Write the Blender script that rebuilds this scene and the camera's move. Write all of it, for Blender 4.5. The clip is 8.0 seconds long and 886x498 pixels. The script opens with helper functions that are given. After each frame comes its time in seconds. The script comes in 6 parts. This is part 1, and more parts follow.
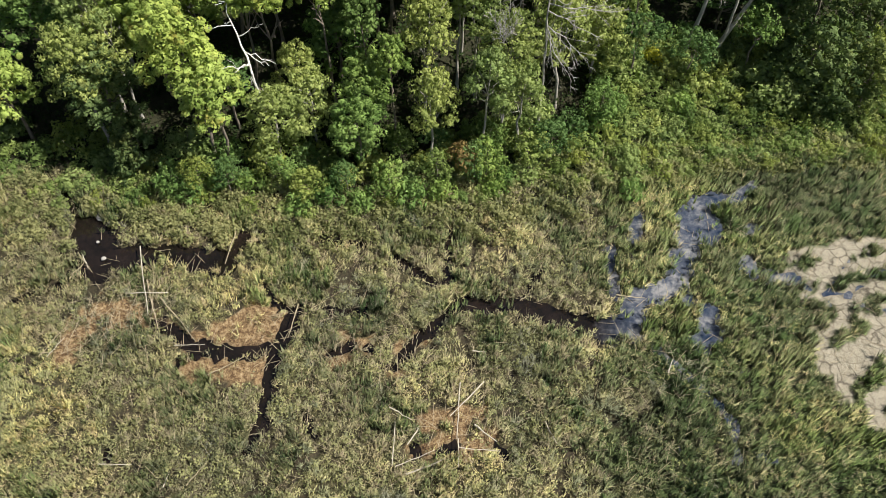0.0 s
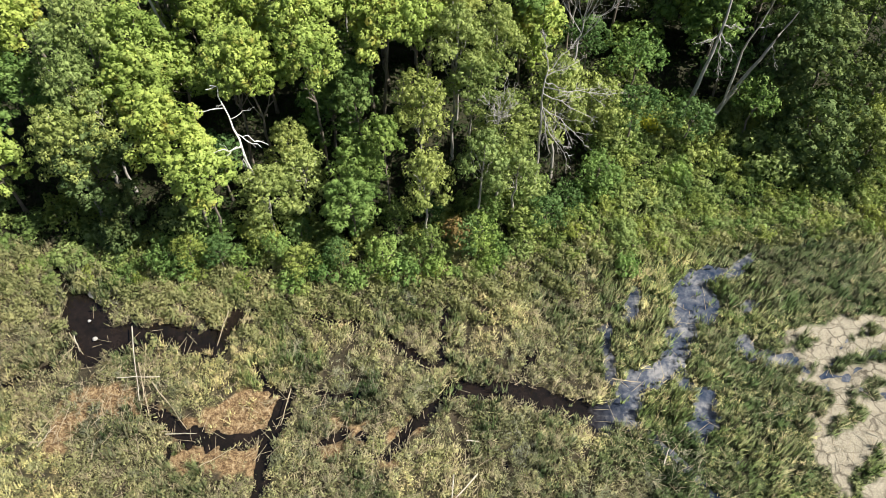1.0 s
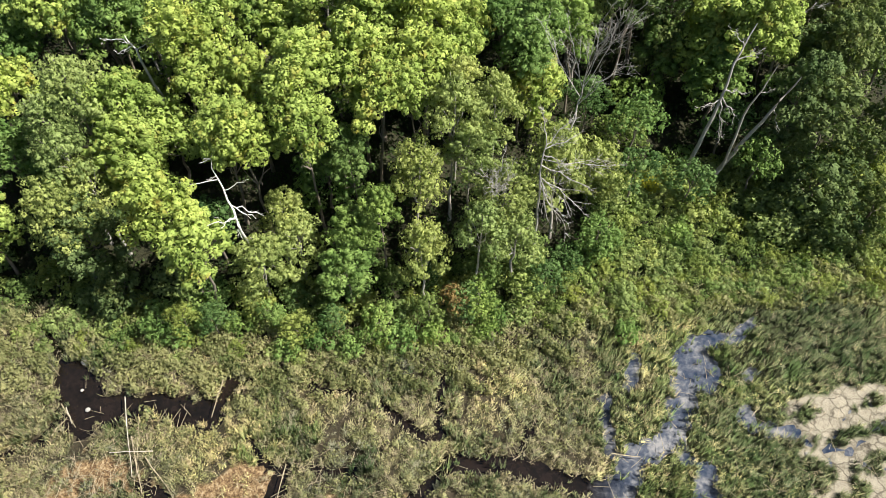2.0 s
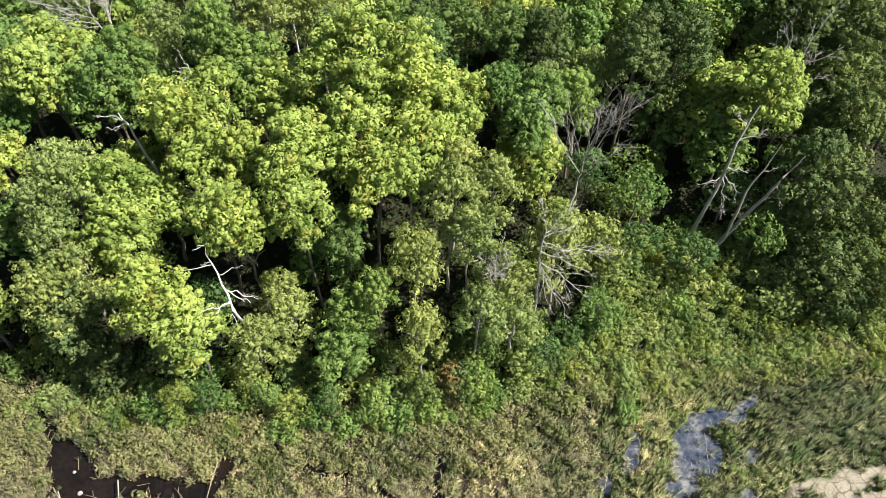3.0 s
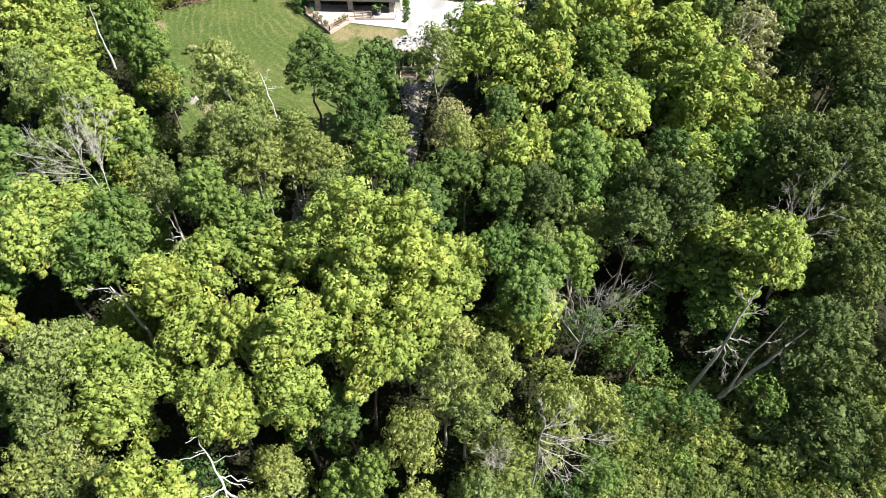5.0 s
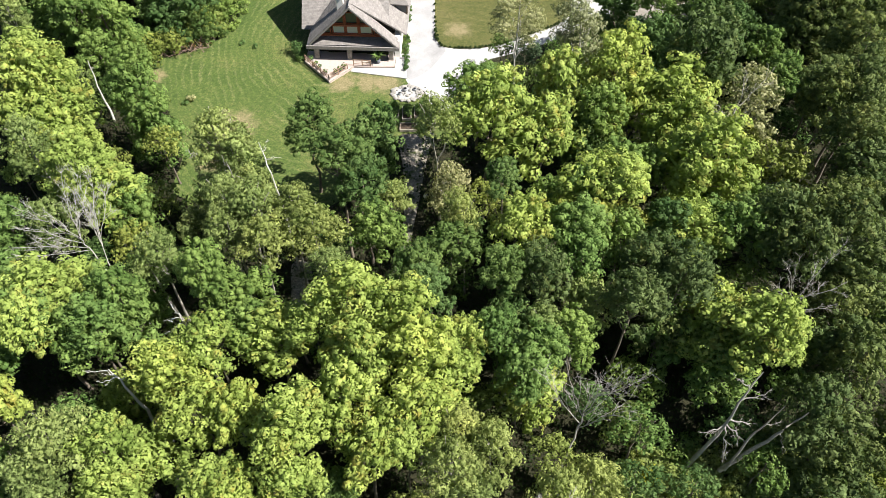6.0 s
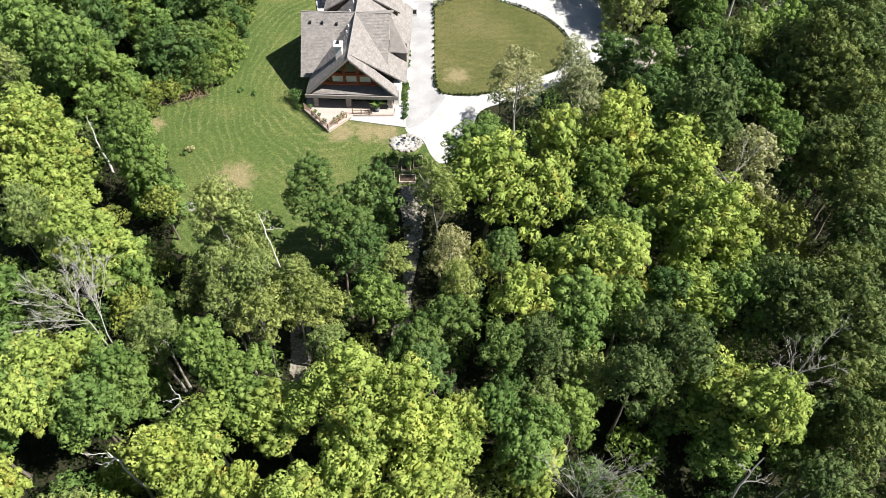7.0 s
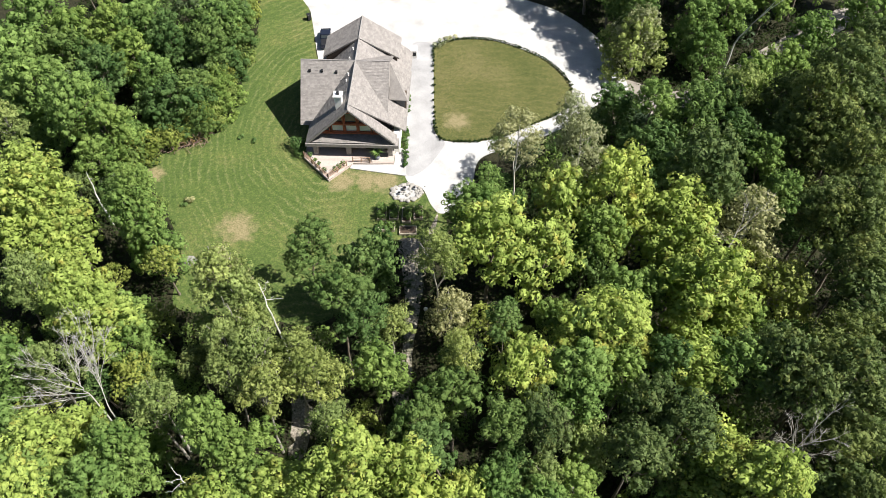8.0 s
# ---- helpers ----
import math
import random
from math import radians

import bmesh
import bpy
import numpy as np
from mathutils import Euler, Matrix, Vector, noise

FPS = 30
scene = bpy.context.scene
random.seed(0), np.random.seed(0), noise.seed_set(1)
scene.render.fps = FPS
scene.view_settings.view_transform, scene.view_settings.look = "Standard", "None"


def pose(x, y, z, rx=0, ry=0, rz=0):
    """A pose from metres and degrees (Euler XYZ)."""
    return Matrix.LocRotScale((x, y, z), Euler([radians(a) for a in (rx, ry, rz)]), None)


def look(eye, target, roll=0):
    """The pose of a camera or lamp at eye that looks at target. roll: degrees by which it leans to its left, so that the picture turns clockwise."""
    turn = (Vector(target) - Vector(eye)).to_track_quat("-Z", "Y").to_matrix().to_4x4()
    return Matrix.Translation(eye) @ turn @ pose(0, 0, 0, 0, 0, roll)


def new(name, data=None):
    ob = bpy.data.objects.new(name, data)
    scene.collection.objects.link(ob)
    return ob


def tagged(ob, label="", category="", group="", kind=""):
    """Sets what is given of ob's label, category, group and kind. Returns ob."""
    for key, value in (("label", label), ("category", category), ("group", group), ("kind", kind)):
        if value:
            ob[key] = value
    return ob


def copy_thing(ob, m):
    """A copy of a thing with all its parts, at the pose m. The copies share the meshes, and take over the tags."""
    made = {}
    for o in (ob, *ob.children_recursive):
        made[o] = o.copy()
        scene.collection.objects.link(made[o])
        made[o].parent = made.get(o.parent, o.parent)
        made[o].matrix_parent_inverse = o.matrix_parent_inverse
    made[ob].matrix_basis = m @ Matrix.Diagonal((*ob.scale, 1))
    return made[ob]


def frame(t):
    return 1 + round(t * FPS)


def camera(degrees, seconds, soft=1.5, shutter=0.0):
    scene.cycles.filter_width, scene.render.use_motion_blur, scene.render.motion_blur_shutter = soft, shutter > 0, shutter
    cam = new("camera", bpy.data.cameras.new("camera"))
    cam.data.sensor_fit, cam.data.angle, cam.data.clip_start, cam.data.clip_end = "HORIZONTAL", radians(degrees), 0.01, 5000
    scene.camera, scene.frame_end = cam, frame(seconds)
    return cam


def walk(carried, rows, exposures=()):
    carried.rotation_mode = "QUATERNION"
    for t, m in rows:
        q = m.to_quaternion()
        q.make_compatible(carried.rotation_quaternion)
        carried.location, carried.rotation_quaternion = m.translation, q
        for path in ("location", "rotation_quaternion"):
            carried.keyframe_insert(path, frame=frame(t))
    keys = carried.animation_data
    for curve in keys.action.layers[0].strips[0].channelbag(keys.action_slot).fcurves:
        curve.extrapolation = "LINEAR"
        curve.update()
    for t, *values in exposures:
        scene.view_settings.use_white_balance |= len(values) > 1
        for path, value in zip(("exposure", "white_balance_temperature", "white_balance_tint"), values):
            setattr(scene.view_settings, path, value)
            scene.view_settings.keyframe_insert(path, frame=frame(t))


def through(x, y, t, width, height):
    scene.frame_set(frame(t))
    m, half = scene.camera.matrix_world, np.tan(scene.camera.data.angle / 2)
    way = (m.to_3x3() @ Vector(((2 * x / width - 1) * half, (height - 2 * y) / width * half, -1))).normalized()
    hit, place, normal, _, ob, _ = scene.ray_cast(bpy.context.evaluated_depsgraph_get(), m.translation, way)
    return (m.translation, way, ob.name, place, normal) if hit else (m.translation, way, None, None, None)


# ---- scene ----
cam = camera(61.0, 8.0, 0.65)
# seconds, place, turn about x, y and z in degrees
PATH = [
    (0, 0.00, 0.00, 52.23, 37.00, -0.00, 0.00),
    (0.5, 0.55, 3.47, 54.50, 37.00, -0.07, 0.16),
    (1, 0.58, 5.79, 55.89, 37.00, 0.09, 0.00),
    (1.5, 0.69, 8.24, 57.26, 37.00, 0.14, -0.02),
    (3, 1.06, 16.97, 62.07, 37.00, 0.09, 0.10),
    (3.5, 1.04, 20.06, 64.02, 37.00, 0.14, -0.01),
    (4, 1.04, 23.16, 65.96, 37.00, 0.16, -0.08),
    (4.5, 1.11, 26.17, 67.98, 37.00, 0.08, -0.04),
    (6, 1.19, 34.65, 73.88, 37.00, 0.07, -0.08),
    (6.5, 1.18, 37.38, 75.87, 37.00, 0.02, -0.10),
    (7, 1.12, 40.10, 77.84, 37.00, 0.06, -0.21),
    (7.5, 1.17, 42.79, 79.81, 37.00, 0.04, -0.20),
    (8, 1.08, 45.49, 81.76, 37.00, 0.18, -0.37),
]
walk(cam, [(t, pose(x, y, z, rx, ry, rz)) for t, x, y, z, rx, ry, rz in PATH], [(0, 0.93), (0.6, 1.08), (1.5, 1.22), (4, 1.28), (8, 1.03)])

# ---- world and sun ----
SUN_WAY = Vector((6.9, -1.4, 9.0)).normalized()
world = bpy.data.worlds.new("world")
scene.world = world
world.use_nodes = True
_n = world.node_tree.nodes
sky = _n.new("ShaderNodeTexSky")
sky.sky_type = "NISHITA"
sky.sun_disc = False
sky.sun_elevation = math.asin(SUN_WAY.z)
sky.sun_rotation = math.atan2(SUN_WAY.x, SUN_WAY.y)
world.node_tree.links.new(sky.outputs[0], _n["Background"].inputs[0])
_n["Background"].inputs[1].default_value = 0.045
sun = new("sun", bpy.data.lights.new("sun", "SUN"))
sun.data.energy = 5.0
sun.data.angle = radians(0.5)
sun.data.color = (1.0, 0.96, 0.9)
sun.matrix_basis = look(SUN_WAY * 200, (0, 0, 0))

# ---- materials ----
class Mat:
    """A node material: short calls for the nodes that the surfaces below share."""

    def __init__(self, name, rough=0.8, metal=0.0, spec=0.3):
        self.m = bpy.data.materials.new(name)
        self.m.use_nodes = True
        self.t = self.m.node_tree
        self.b = self.t.nodes["Principled BSDF"]
        self.b.inputs["Roughness"].default_value = rough
        self.b.inputs["Metallic"].default_value = metal
        self.b.inputs["Specular IOR Level"].default_value = spec
        self.pos = self.t.nodes.new("ShaderNodeNewGeometry")
        self.coord = self.t.nodes.new("ShaderNodeTexCoord")

    def node(self, kind, **values):
        n = self.t.nodes.new("ShaderNode" + kind)
        for k, v in values.items():
            n.inputs[k.replace("_", " ")].default_value = v
        return n

    def link(self, a, b):
        self.t.links.new(a, b)

    def noise(self, scale, detail=4.0, rough=0.6, local=False, stretch=None):
        n = self.node("TexNoise", Scale=scale, Detail=detail, Roughness=rough)
        src = self.coord.outputs["Object"] if local else self.pos.outputs["Position"]
        if stretch:
            mp = self.node("Mapping")
            mp.inputs["Scale"].default_value = stretch
            self.link(src, mp.inputs["Vector"])
            src = mp.outputs[0]
        self.link(src, n.inputs["Vector"])
        return n.outputs["Fac"]

    def ramp(self, fac, stops):
        n = self.t.nodes.new("ShaderNodeValToRGB")
        e = n.color_ramp.elements
        while len(e) < len(stops):
            e.new(0.5)
        for el, (p, c) in zip(e, stops):
            el.position, el.color = p, (*c, 1)
        self.link(fac, n.inputs[0])
        return n.outputs[0]

    def mix(self, fac, a, b, how="MIX"):
        n = self.t.nodes.new("ShaderNodeMix")
        n.data_type, n.blend_type = "RGBA", how
        for sock, v in ((n.inputs[0], fac), (n.inputs[6], a), (n.inputs[7], b)):
            if isinstance(v, (int, float)):
                sock.default_value = v
            elif isinstance(v, tuple):
                sock.default_value = (*v, 1)
            else:
                self.link(v, sock)
        return n.outputs[2]

    def math(self, op, a, b=0.0):
        n = self.t.nodes.new("ShaderNodeMath")
        n.operation = op
        for sock, v in zip(n.inputs, (a, b)):
            if isinstance(v, (int, float)):
                sock.default_value = v
            else:
                self.link(v, sock)
        return n.outputs[0]

    def attr(self, name):
        n = self.t.nodes.new("ShaderNodeAttribute")
        n.attribute_name = name
        return n.outputs["Fac"]

    def island(self):
        return self.pos.outputs["Random Per Island"]

    def each(self):
        return self.t.nodes.new("ShaderNodeObjectInfo").outputs["Random"]

    def color(self, c):
        if isinstance(c, tuple):
            self.b.inputs["Base Color"].default_value = (*c, 1)
        else:
            self.link(c, self.b.inputs["Base Color"])
        return self

    def bump(self, fac, strength=0.4, distance=0.05):
        n = self.node("Bump", Strength=strength, Distance=distance)
        self.link(fac, n.inputs["Height"])
        self.link(n.outputs[0], self.b.inputs["Normal"])
        return self


def plain(name, c, rough=0.7, metal=0.0, vary=0.25, scale=3.0):
    """A surface of one paint or stuff with grain and stains in it."""
    m = Mat(name, rough, metal)
    dark = tuple(v * (1 - vary) for v in c)
    light = tuple(min(1, v * (1 + vary)) for v in c)
    both = m.mix(0.5, m.noise(scale), m.noise(scale * 9))
    m.color(m.ramp(both, [(0.35, dark), (0.65, light)]))
    m.bump(m.noise(scale * 12), 0.3, 0.01)
    return m.m


def foliage(name, dark, mid, light, through=0.3, each=0.5, turn=0.0):
    """Leaves: each leaf its own shade, each plant a drift of its own; light shines through in part."""
    m = Mat(name, 0.7, spec=0.08)
    leaf = m.ramp(m.island(), [(0.0, dark), (0.45, mid), (1.0, light)])
    drift = m.ramp(m.noise(0.35, 3), [(0.35, dark), (0.65, light)])
    col = m.mix(0.68, leaf, drift)
    if turn:
        spots = m.ramp(m.noise(0.5, 5, 0.7), [(0.54, (0.0, 0.0, 0.0)), (0.68, (turn, turn, turn))])
        col = m.mix(spots, col, m.ramp(m.island(), [(0.0, (0.2, 0.13, 0.03)), (0.5, (0.36, 0.27, 0.06)), (1.0, (0.45, 0.4, 0.09))]))
    own = m.ramp(m.each(), [(0.0, (0.6, 0.72, 0.74)), (0.5, (1.0, 1.0, 1.0)), (1.0, (1.32, 1.14, 0.9))])
    col = m.mix(each, col, own, "MULTIPLY")
    col = m.mix(0.35, col, m.ramp(m.noise(3.0, 4, 0.7), [(0.36, (0.55, 0.58, 0.55)), (0.5, (1.0, 1.0, 1.0)), (0.64, (1.4, 1.35, 1.3))]), "MULTIPLY")
    m.color(col)
    tr = m.node("BsdfTranslucent")
    m.link(m.mix(1.0, col, (1.1, 1.2, 0.75), "MULTIPLY"), tr.inputs["Color"])
    sh = m.t.nodes.new("ShaderNodeMixShader")
    sh.inputs[0].default_value = through
    m.link(m.b.outputs[0], sh.inputs[1])
    m.link(tr.outputs[0], sh.inputs[2])
    m.link(sh.outputs[0], m.t.nodes["Material Output"].inputs["Surface"])
    return m.m


LEAF_MAPLE = foliage("maple_leaf", (0.156, 0.223, 0.048), (0.272, 0.364, 0.081), (0.434, 0.516, 0.139), each=0.25, turn=0.7)
LEAF_ASH = foliage("ash_leaf", (0.077, 0.142, 0.035), (0.149, 0.243, 0.063), (0.255, 0.356, 0.104))
LEAF_DARK = foliage("dark_leaf", (0.040, 0.086, 0.024), (0.087, 0.160, 0.050), (0.170, 0.251, 0.083))
LEAF_WILLOW = foliage("willow_leaf", (0.123, 0.172, 0.050), (0.227, 0.289, 0.094), (0.376, 0.437, 0.154), turn=0.14)
LEAF_ALDER = foliage("alder_leaf", (0.041, 0.071, 0.023), (0.089, 0.133, 0.043), (0.194, 0.246, 0.092), turn=0.22)
LEAF_BUSH = foliage("bush_leaf", (0.085, 0.130, 0.033), (0.163, 0.227, 0.057), (0.285, 0.345, 0.103), each=0.9)
LEAF_SHRUB = foliage("marsh_shrub_leaf", (0.095, 0.118, 0.045), (0.179, 0.196, 0.082), (0.302, 0.302, 0.147))
LEAF_HERB = foliage("marsh_herb_leaf", (0.116, 0.118, 0.058), (0.231, 0.226, 0.110), (0.378, 0.362, 0.163))
LEAF_BLUE = foliage("blue_green_leaf", (0.040, 0.074, 0.036), (0.085, 0.139, 0.068), (0.150, 0.206, 0.113))
# near-black green: holds the shade under the crowns; the clipped hedge shares it
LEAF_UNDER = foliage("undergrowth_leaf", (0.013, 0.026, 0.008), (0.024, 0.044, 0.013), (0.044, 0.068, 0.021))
LEAF_BIRCH = foliage("birch_leaf", (0.2, 0.225, 0.105), (0.31, 0.33, 0.175), (0.45, 0.455, 0.275))
LEAF_AUTUMN = foliage("autumn_leaf", (0.14, 0.1, 0.03), (0.2, 0.15, 0.05), (0.26, 0.18, 0.08))
LEAF_YELLOW = foliage("yellow_leaf", (0.17, 0.2, 0.02), (0.28, 0.31, 0.03), (0.4, 0.4, 0.05))


def reed_material(name, patches):
    """Marsh plants: drifts of several hues over the plan, each blade lighter or darker by itself."""
    m = Mat(name, 0.8, spec=0.05)
    wide = m.mix(0.3, m.noise(0.13, 5, 0.65), m.noise(0.7, 4))
    n = len(patches)
    drift = m.ramp(wide, [(0.415 + 0.17 * k / (n - 1), c) for k, c in enumerate(patches)])
    blade = m.ramp(m.island(), [(0.0, (0.78, 0.8, 0.78)), (0.5, (0.97, 0.97, 0.97)), (0.9, (1.06, 1.06, 1.05)), (1.0, (1.28, 1.25, 1.2))])
    broad = m.ramp(m.noise(0.07, 4, 0.6), [(0.4, (0.64, 0.66, 0.7)), (0.5, (0.98, 0.98, 0.98)), (0.6, (1.42, 1.36, 1.14))])
    m.color(m.mix(1.0, m.mix(1.0, drift, blade, "MULTIPLY"), broad, "MULTIPLY"))
    return m.m


REED = reed_material("reed", [(0.26, 0.255, 0.172), (0.165, 0.176, 0.083), (0.39, 0.365, 0.19), (0.245, 0.2, 0.135), (0.44, 0.415, 0.2), (0.23, 0.24, 0.142)])
RUSH = reed_material("rush", [(0.075, 0.115, 0.042), (0.14, 0.18, 0.07), (0.21, 0.225, 0.115), (0.1, 0.15, 0.055)])
STRAW = plain("straw", (0.3, 0.25, 0.165), 0.8, vary=0.3, scale=2)
DEADWOOD = plain("bleached_wood", (0.55, 0.53, 0.49), 0.75, vary=0.25, scale=2)
BARE_WOOD = plain("bare_grey_wood", (0.35, 0.34, 0.3), 0.8, vary=0.3, scale=2)
GREYWOOD = plain("grey_twigs", (0.33, 0.31, 0.28), 0.8, vary=0.3, scale=2)
BARK = plain("bark", (0.16, 0.135, 0.105), 0.9, vary=0.4, scale=4)
PALE_BARK = plain("pale_bark", (0.3, 0.28, 0.24), 0.85, vary=0.35, scale=4)
POLE = plain("weathered_pole", (0.4, 0.36, 0.29), 0.8, vary=0.3, scale=3)
BIRCH_BARK = plain("birch_bark", (0.5, 0.48, 0.43), 0.8, vary=0.3, scale=3)


def ground_material():
    m = Mat("ground", 0.9, spec=0.2)
    n1, n2, n3 = m.noise(0.25, 6), m.noise(1.7, 5), m.noise(9.0, 4)
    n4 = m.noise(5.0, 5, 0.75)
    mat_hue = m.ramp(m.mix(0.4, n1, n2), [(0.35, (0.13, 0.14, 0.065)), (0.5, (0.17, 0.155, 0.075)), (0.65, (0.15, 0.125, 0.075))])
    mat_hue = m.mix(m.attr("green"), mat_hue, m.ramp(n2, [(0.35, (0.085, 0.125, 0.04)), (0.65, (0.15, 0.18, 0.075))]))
    # mud darkened in spots, for wet and for shade between the blades
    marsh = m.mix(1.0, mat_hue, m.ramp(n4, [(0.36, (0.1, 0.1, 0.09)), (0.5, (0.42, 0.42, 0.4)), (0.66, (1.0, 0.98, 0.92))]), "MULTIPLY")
    # leaf litter near black: the shade of the crowns is painted in
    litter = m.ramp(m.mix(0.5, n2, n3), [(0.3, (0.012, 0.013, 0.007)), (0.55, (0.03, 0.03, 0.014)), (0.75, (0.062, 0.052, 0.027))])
    sand = m.ramp(m.mix(0.5, n2, n3), [(0.3, (0.15, 0.132, 0.098)), (0.5, (0.275, 0.245, 0.18)), (0.7, (0.37, 0.33, 0.25))])
    vor = m.t.nodes.new("ShaderNodeTexVoronoi")
    vor.feature = "DISTANCE_TO_EDGE"
    vor.inputs["Scale"].default_value = 0.9
    warp = m.t.nodes.new("ShaderNodeVectorMath")
    warp.operation = "ADD"
    wn = m.node("TexNoise", Scale=1.1, Detail=4.0)
    m.link(m.pos.outputs["Position"], wn.inputs["Vector"])
    m.link(m.pos.outputs["Position"], warp.inputs[0])
    m.link(wn.outputs["Color"], warp.inputs[1])
    m.link(warp.outputs[0], vor.inputs["Vector"])
    crack = m.ramp(vor.outputs["Distance"], [(0.0, (0.36, 0.34, 0.34)), (0.09, (1.0, 1.0, 1.0))])
    sand = m.mix(m.ramp(n1, [(0.4, (0.25, 0.25, 0.25)), (0.55, (1.0, 1.0, 1.0))]), sand, m.mix(1.0, sand, crack, "MULTIPLY"))
    rust = m.ramp(m.mix(0.45, m.noise(2.6, 5, 0.7), n3), [(0.36, (0.025, 0.014, 0.007)), (0.46, (0.115, 0.068, 0.032)), (0.55, (0.26, 0.182, 0.095)), (0.66, (0.42, 0.335, 0.21))])
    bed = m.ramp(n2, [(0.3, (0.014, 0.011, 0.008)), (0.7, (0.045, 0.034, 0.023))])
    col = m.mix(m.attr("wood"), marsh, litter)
    col = m.mix(m.attr("rust"), col, rust)
    col = m.mix(m.attr("sand"), col, sand)
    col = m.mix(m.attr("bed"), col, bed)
    m.color(col)
    m.bump(m.mix(0.5, n2, n4), 1.0, 0.3)
    return m.m


GROUND = ground_material()


def water_material():
    """Peaty water that turns silty towards the mud flat in the east, where blue sky reflection is painted in."""
    m = Mat("creek_water", 0.06, spec=0.3)
    drift = m.mix(0.4, m.noise(0.35, 5), m.noise(2.2, 4))
    peat = m.ramp(drift, [(0.4, (0.006, 0.005, 0.004)), (0.6, (0.014, 0.01, 0.008))])
    # pale silt over a blue that stands for the reflected sky
    silt_and_sky = m.ramp(drift, [(0.38, (0.014, 0.024, 0.046)), (0.5, (0.06, 0.068, 0.086)), (0.62, (0.2, 0.195, 0.19))])
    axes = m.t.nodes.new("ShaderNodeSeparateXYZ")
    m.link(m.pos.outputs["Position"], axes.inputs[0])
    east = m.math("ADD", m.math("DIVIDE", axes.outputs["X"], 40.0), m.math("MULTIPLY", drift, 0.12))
    m.color(m.mix(m.ramp(east, [(0.36, (0, 0, 0)), (0.45, (1, 1, 1))]), peat, silt_and_sky))
    m.bump(m.noise(2.0, 3), 0.06, 0.05)
    return m.m


WATER = water_material()


def lawn_material(name, dark, mid, light, centre, dry=(), rings=True, pale=0.36):
    """Mown grass: rings of mowing round a centre, tufts, and worn dry spots at (x, y, radius)."""
    m = Mat(name, 0.85, spec=0.2)
    off = m.t.nodes.new("ShaderNodeVectorMath")
    off.operation = "SUBTRACT"
    off.inputs[1].default_value = (*centre, 0)
    m.link(m.pos.outputs["Position"], off.inputs[0])
    flat = m.node("Mapping")
    flat.inputs["Scale"].default_value = (1.0, 0.72, 0.0)
    m.link(off.outputs[0], flat.inputs["Vector"])
    mow = m.t.nodes.new("ShaderNodeTexWave")
    if rings:
        mow.wave_type, mow.rings_direction = "RINGS", "SPHERICAL"
    else:
        mow.bands_direction = "Y"
    for key, v in (("Scale", 0.3), ("Distortion", 14.0), ("Detail", 5.0), ("Detail Scale", 0.45)):
        mow.inputs[key].default_value = v
    m.link(flat.outputs[0], mow.inputs["Vector"])
    big, fine, tuft = m.noise(0.12, 6), m.noise(1.9, 6, 0.7), m.noise(6.0, 4, 0.7)
    col = m.ramp(m.mix(0.5, big, fine), [(0.36, dark), (0.5, mid), (0.66, light)])
    stripe = m.ramp(mow.outputs["Fac"], [(0.0, (0.92, 0.94, 0.92)), (0.6, (1.0, 1.0, 1.0)), (1.0, (1.14, 1.12, 1.06))])
    col = m.mix(0.4 if rings else 0.2, col, stripe, "MULTIPLY")
    worn = m.mix(1.0, m.ramp(m.noise(0.16, 4), [(0.42, (0.15, 0.15, 0.15)), (0.58, (1, 1, 1))]), m.ramp(m.noise(3.4, 5, 0.75), [(0.44, (0, 0, 0)), (0.58, (1, 1, 1))]), "MULTIPLY")
    lines = m.mix(1.0, m.ramp(mow.outputs["Fac"], [(0.62, (0, 0, 0)), (0.95, (pale, pale, pale))]), worn, "MULTIPLY")
    col = m.mix(lines, col, (0.26, 0.235, 0.125))
    col = m.mix(0.8, col, m.ramp(tuft, [(0.35, (0.6, 0.65, 0.6)), (0.5, (1.0, 1.0, 1.0)), (0.66, (1.8, 1.6, 1.4))]), "MULTIPLY")
    for x, y, r in dry:
        dist = m.t.nodes.new("ShaderNodeVectorMath")
        dist.operation = "DISTANCE"
        dist.inputs[1].default_value = (x, y, 5.2)
        m.link(m.pos.outputs["Position"], dist.inputs[0])
        near = m.math("SUBTRACT", 1.0, m.math("DIVIDE", dist.outputs["Value"], r))
        mask = m.ramp(m.math("ADD", near, m.math("MULTIPLY", m.math("SUBTRACT", m.noise(0.9, 5), 0.5), 1.5)), [(0.15, (0, 0, 0)), (0.65, (0.85, 0.85, 0.85))])
        col = m.mix(mask, col, m.ramp(tuft, [(0.35, (0.14, 0.125, 0.056)), (0.65, (0.31, 0.25, 0.145))]))
    m.color(col)
    m.bump(m.noise(9.0, 4), 0.8, 0.08)
    return m.m


LAWN = lawn_material("lawn", (0.04, 0.072, 0.016), (0.07, 0.104, 0.026), (0.13, 0.135, 0.048), (-14, 126), ((-25.6, 107.0, 3.6), (-12.5, 115.0, 3.0), (-9, 115.2, 3.0), (-6.2, 114.8, 2.8), (-38.5, 116.5, 2.0), (-28.0, 99.5, 2.0)))
LAWN_DRY = lawn_material("dry_lawn", (0.052, 0.066, 0.017), (0.085, 0.09, 0.029), (0.135, 0.12, 0.054), (9, 133), ((3.4, 126.5, 2.6),), rings=False, pale=0.12)


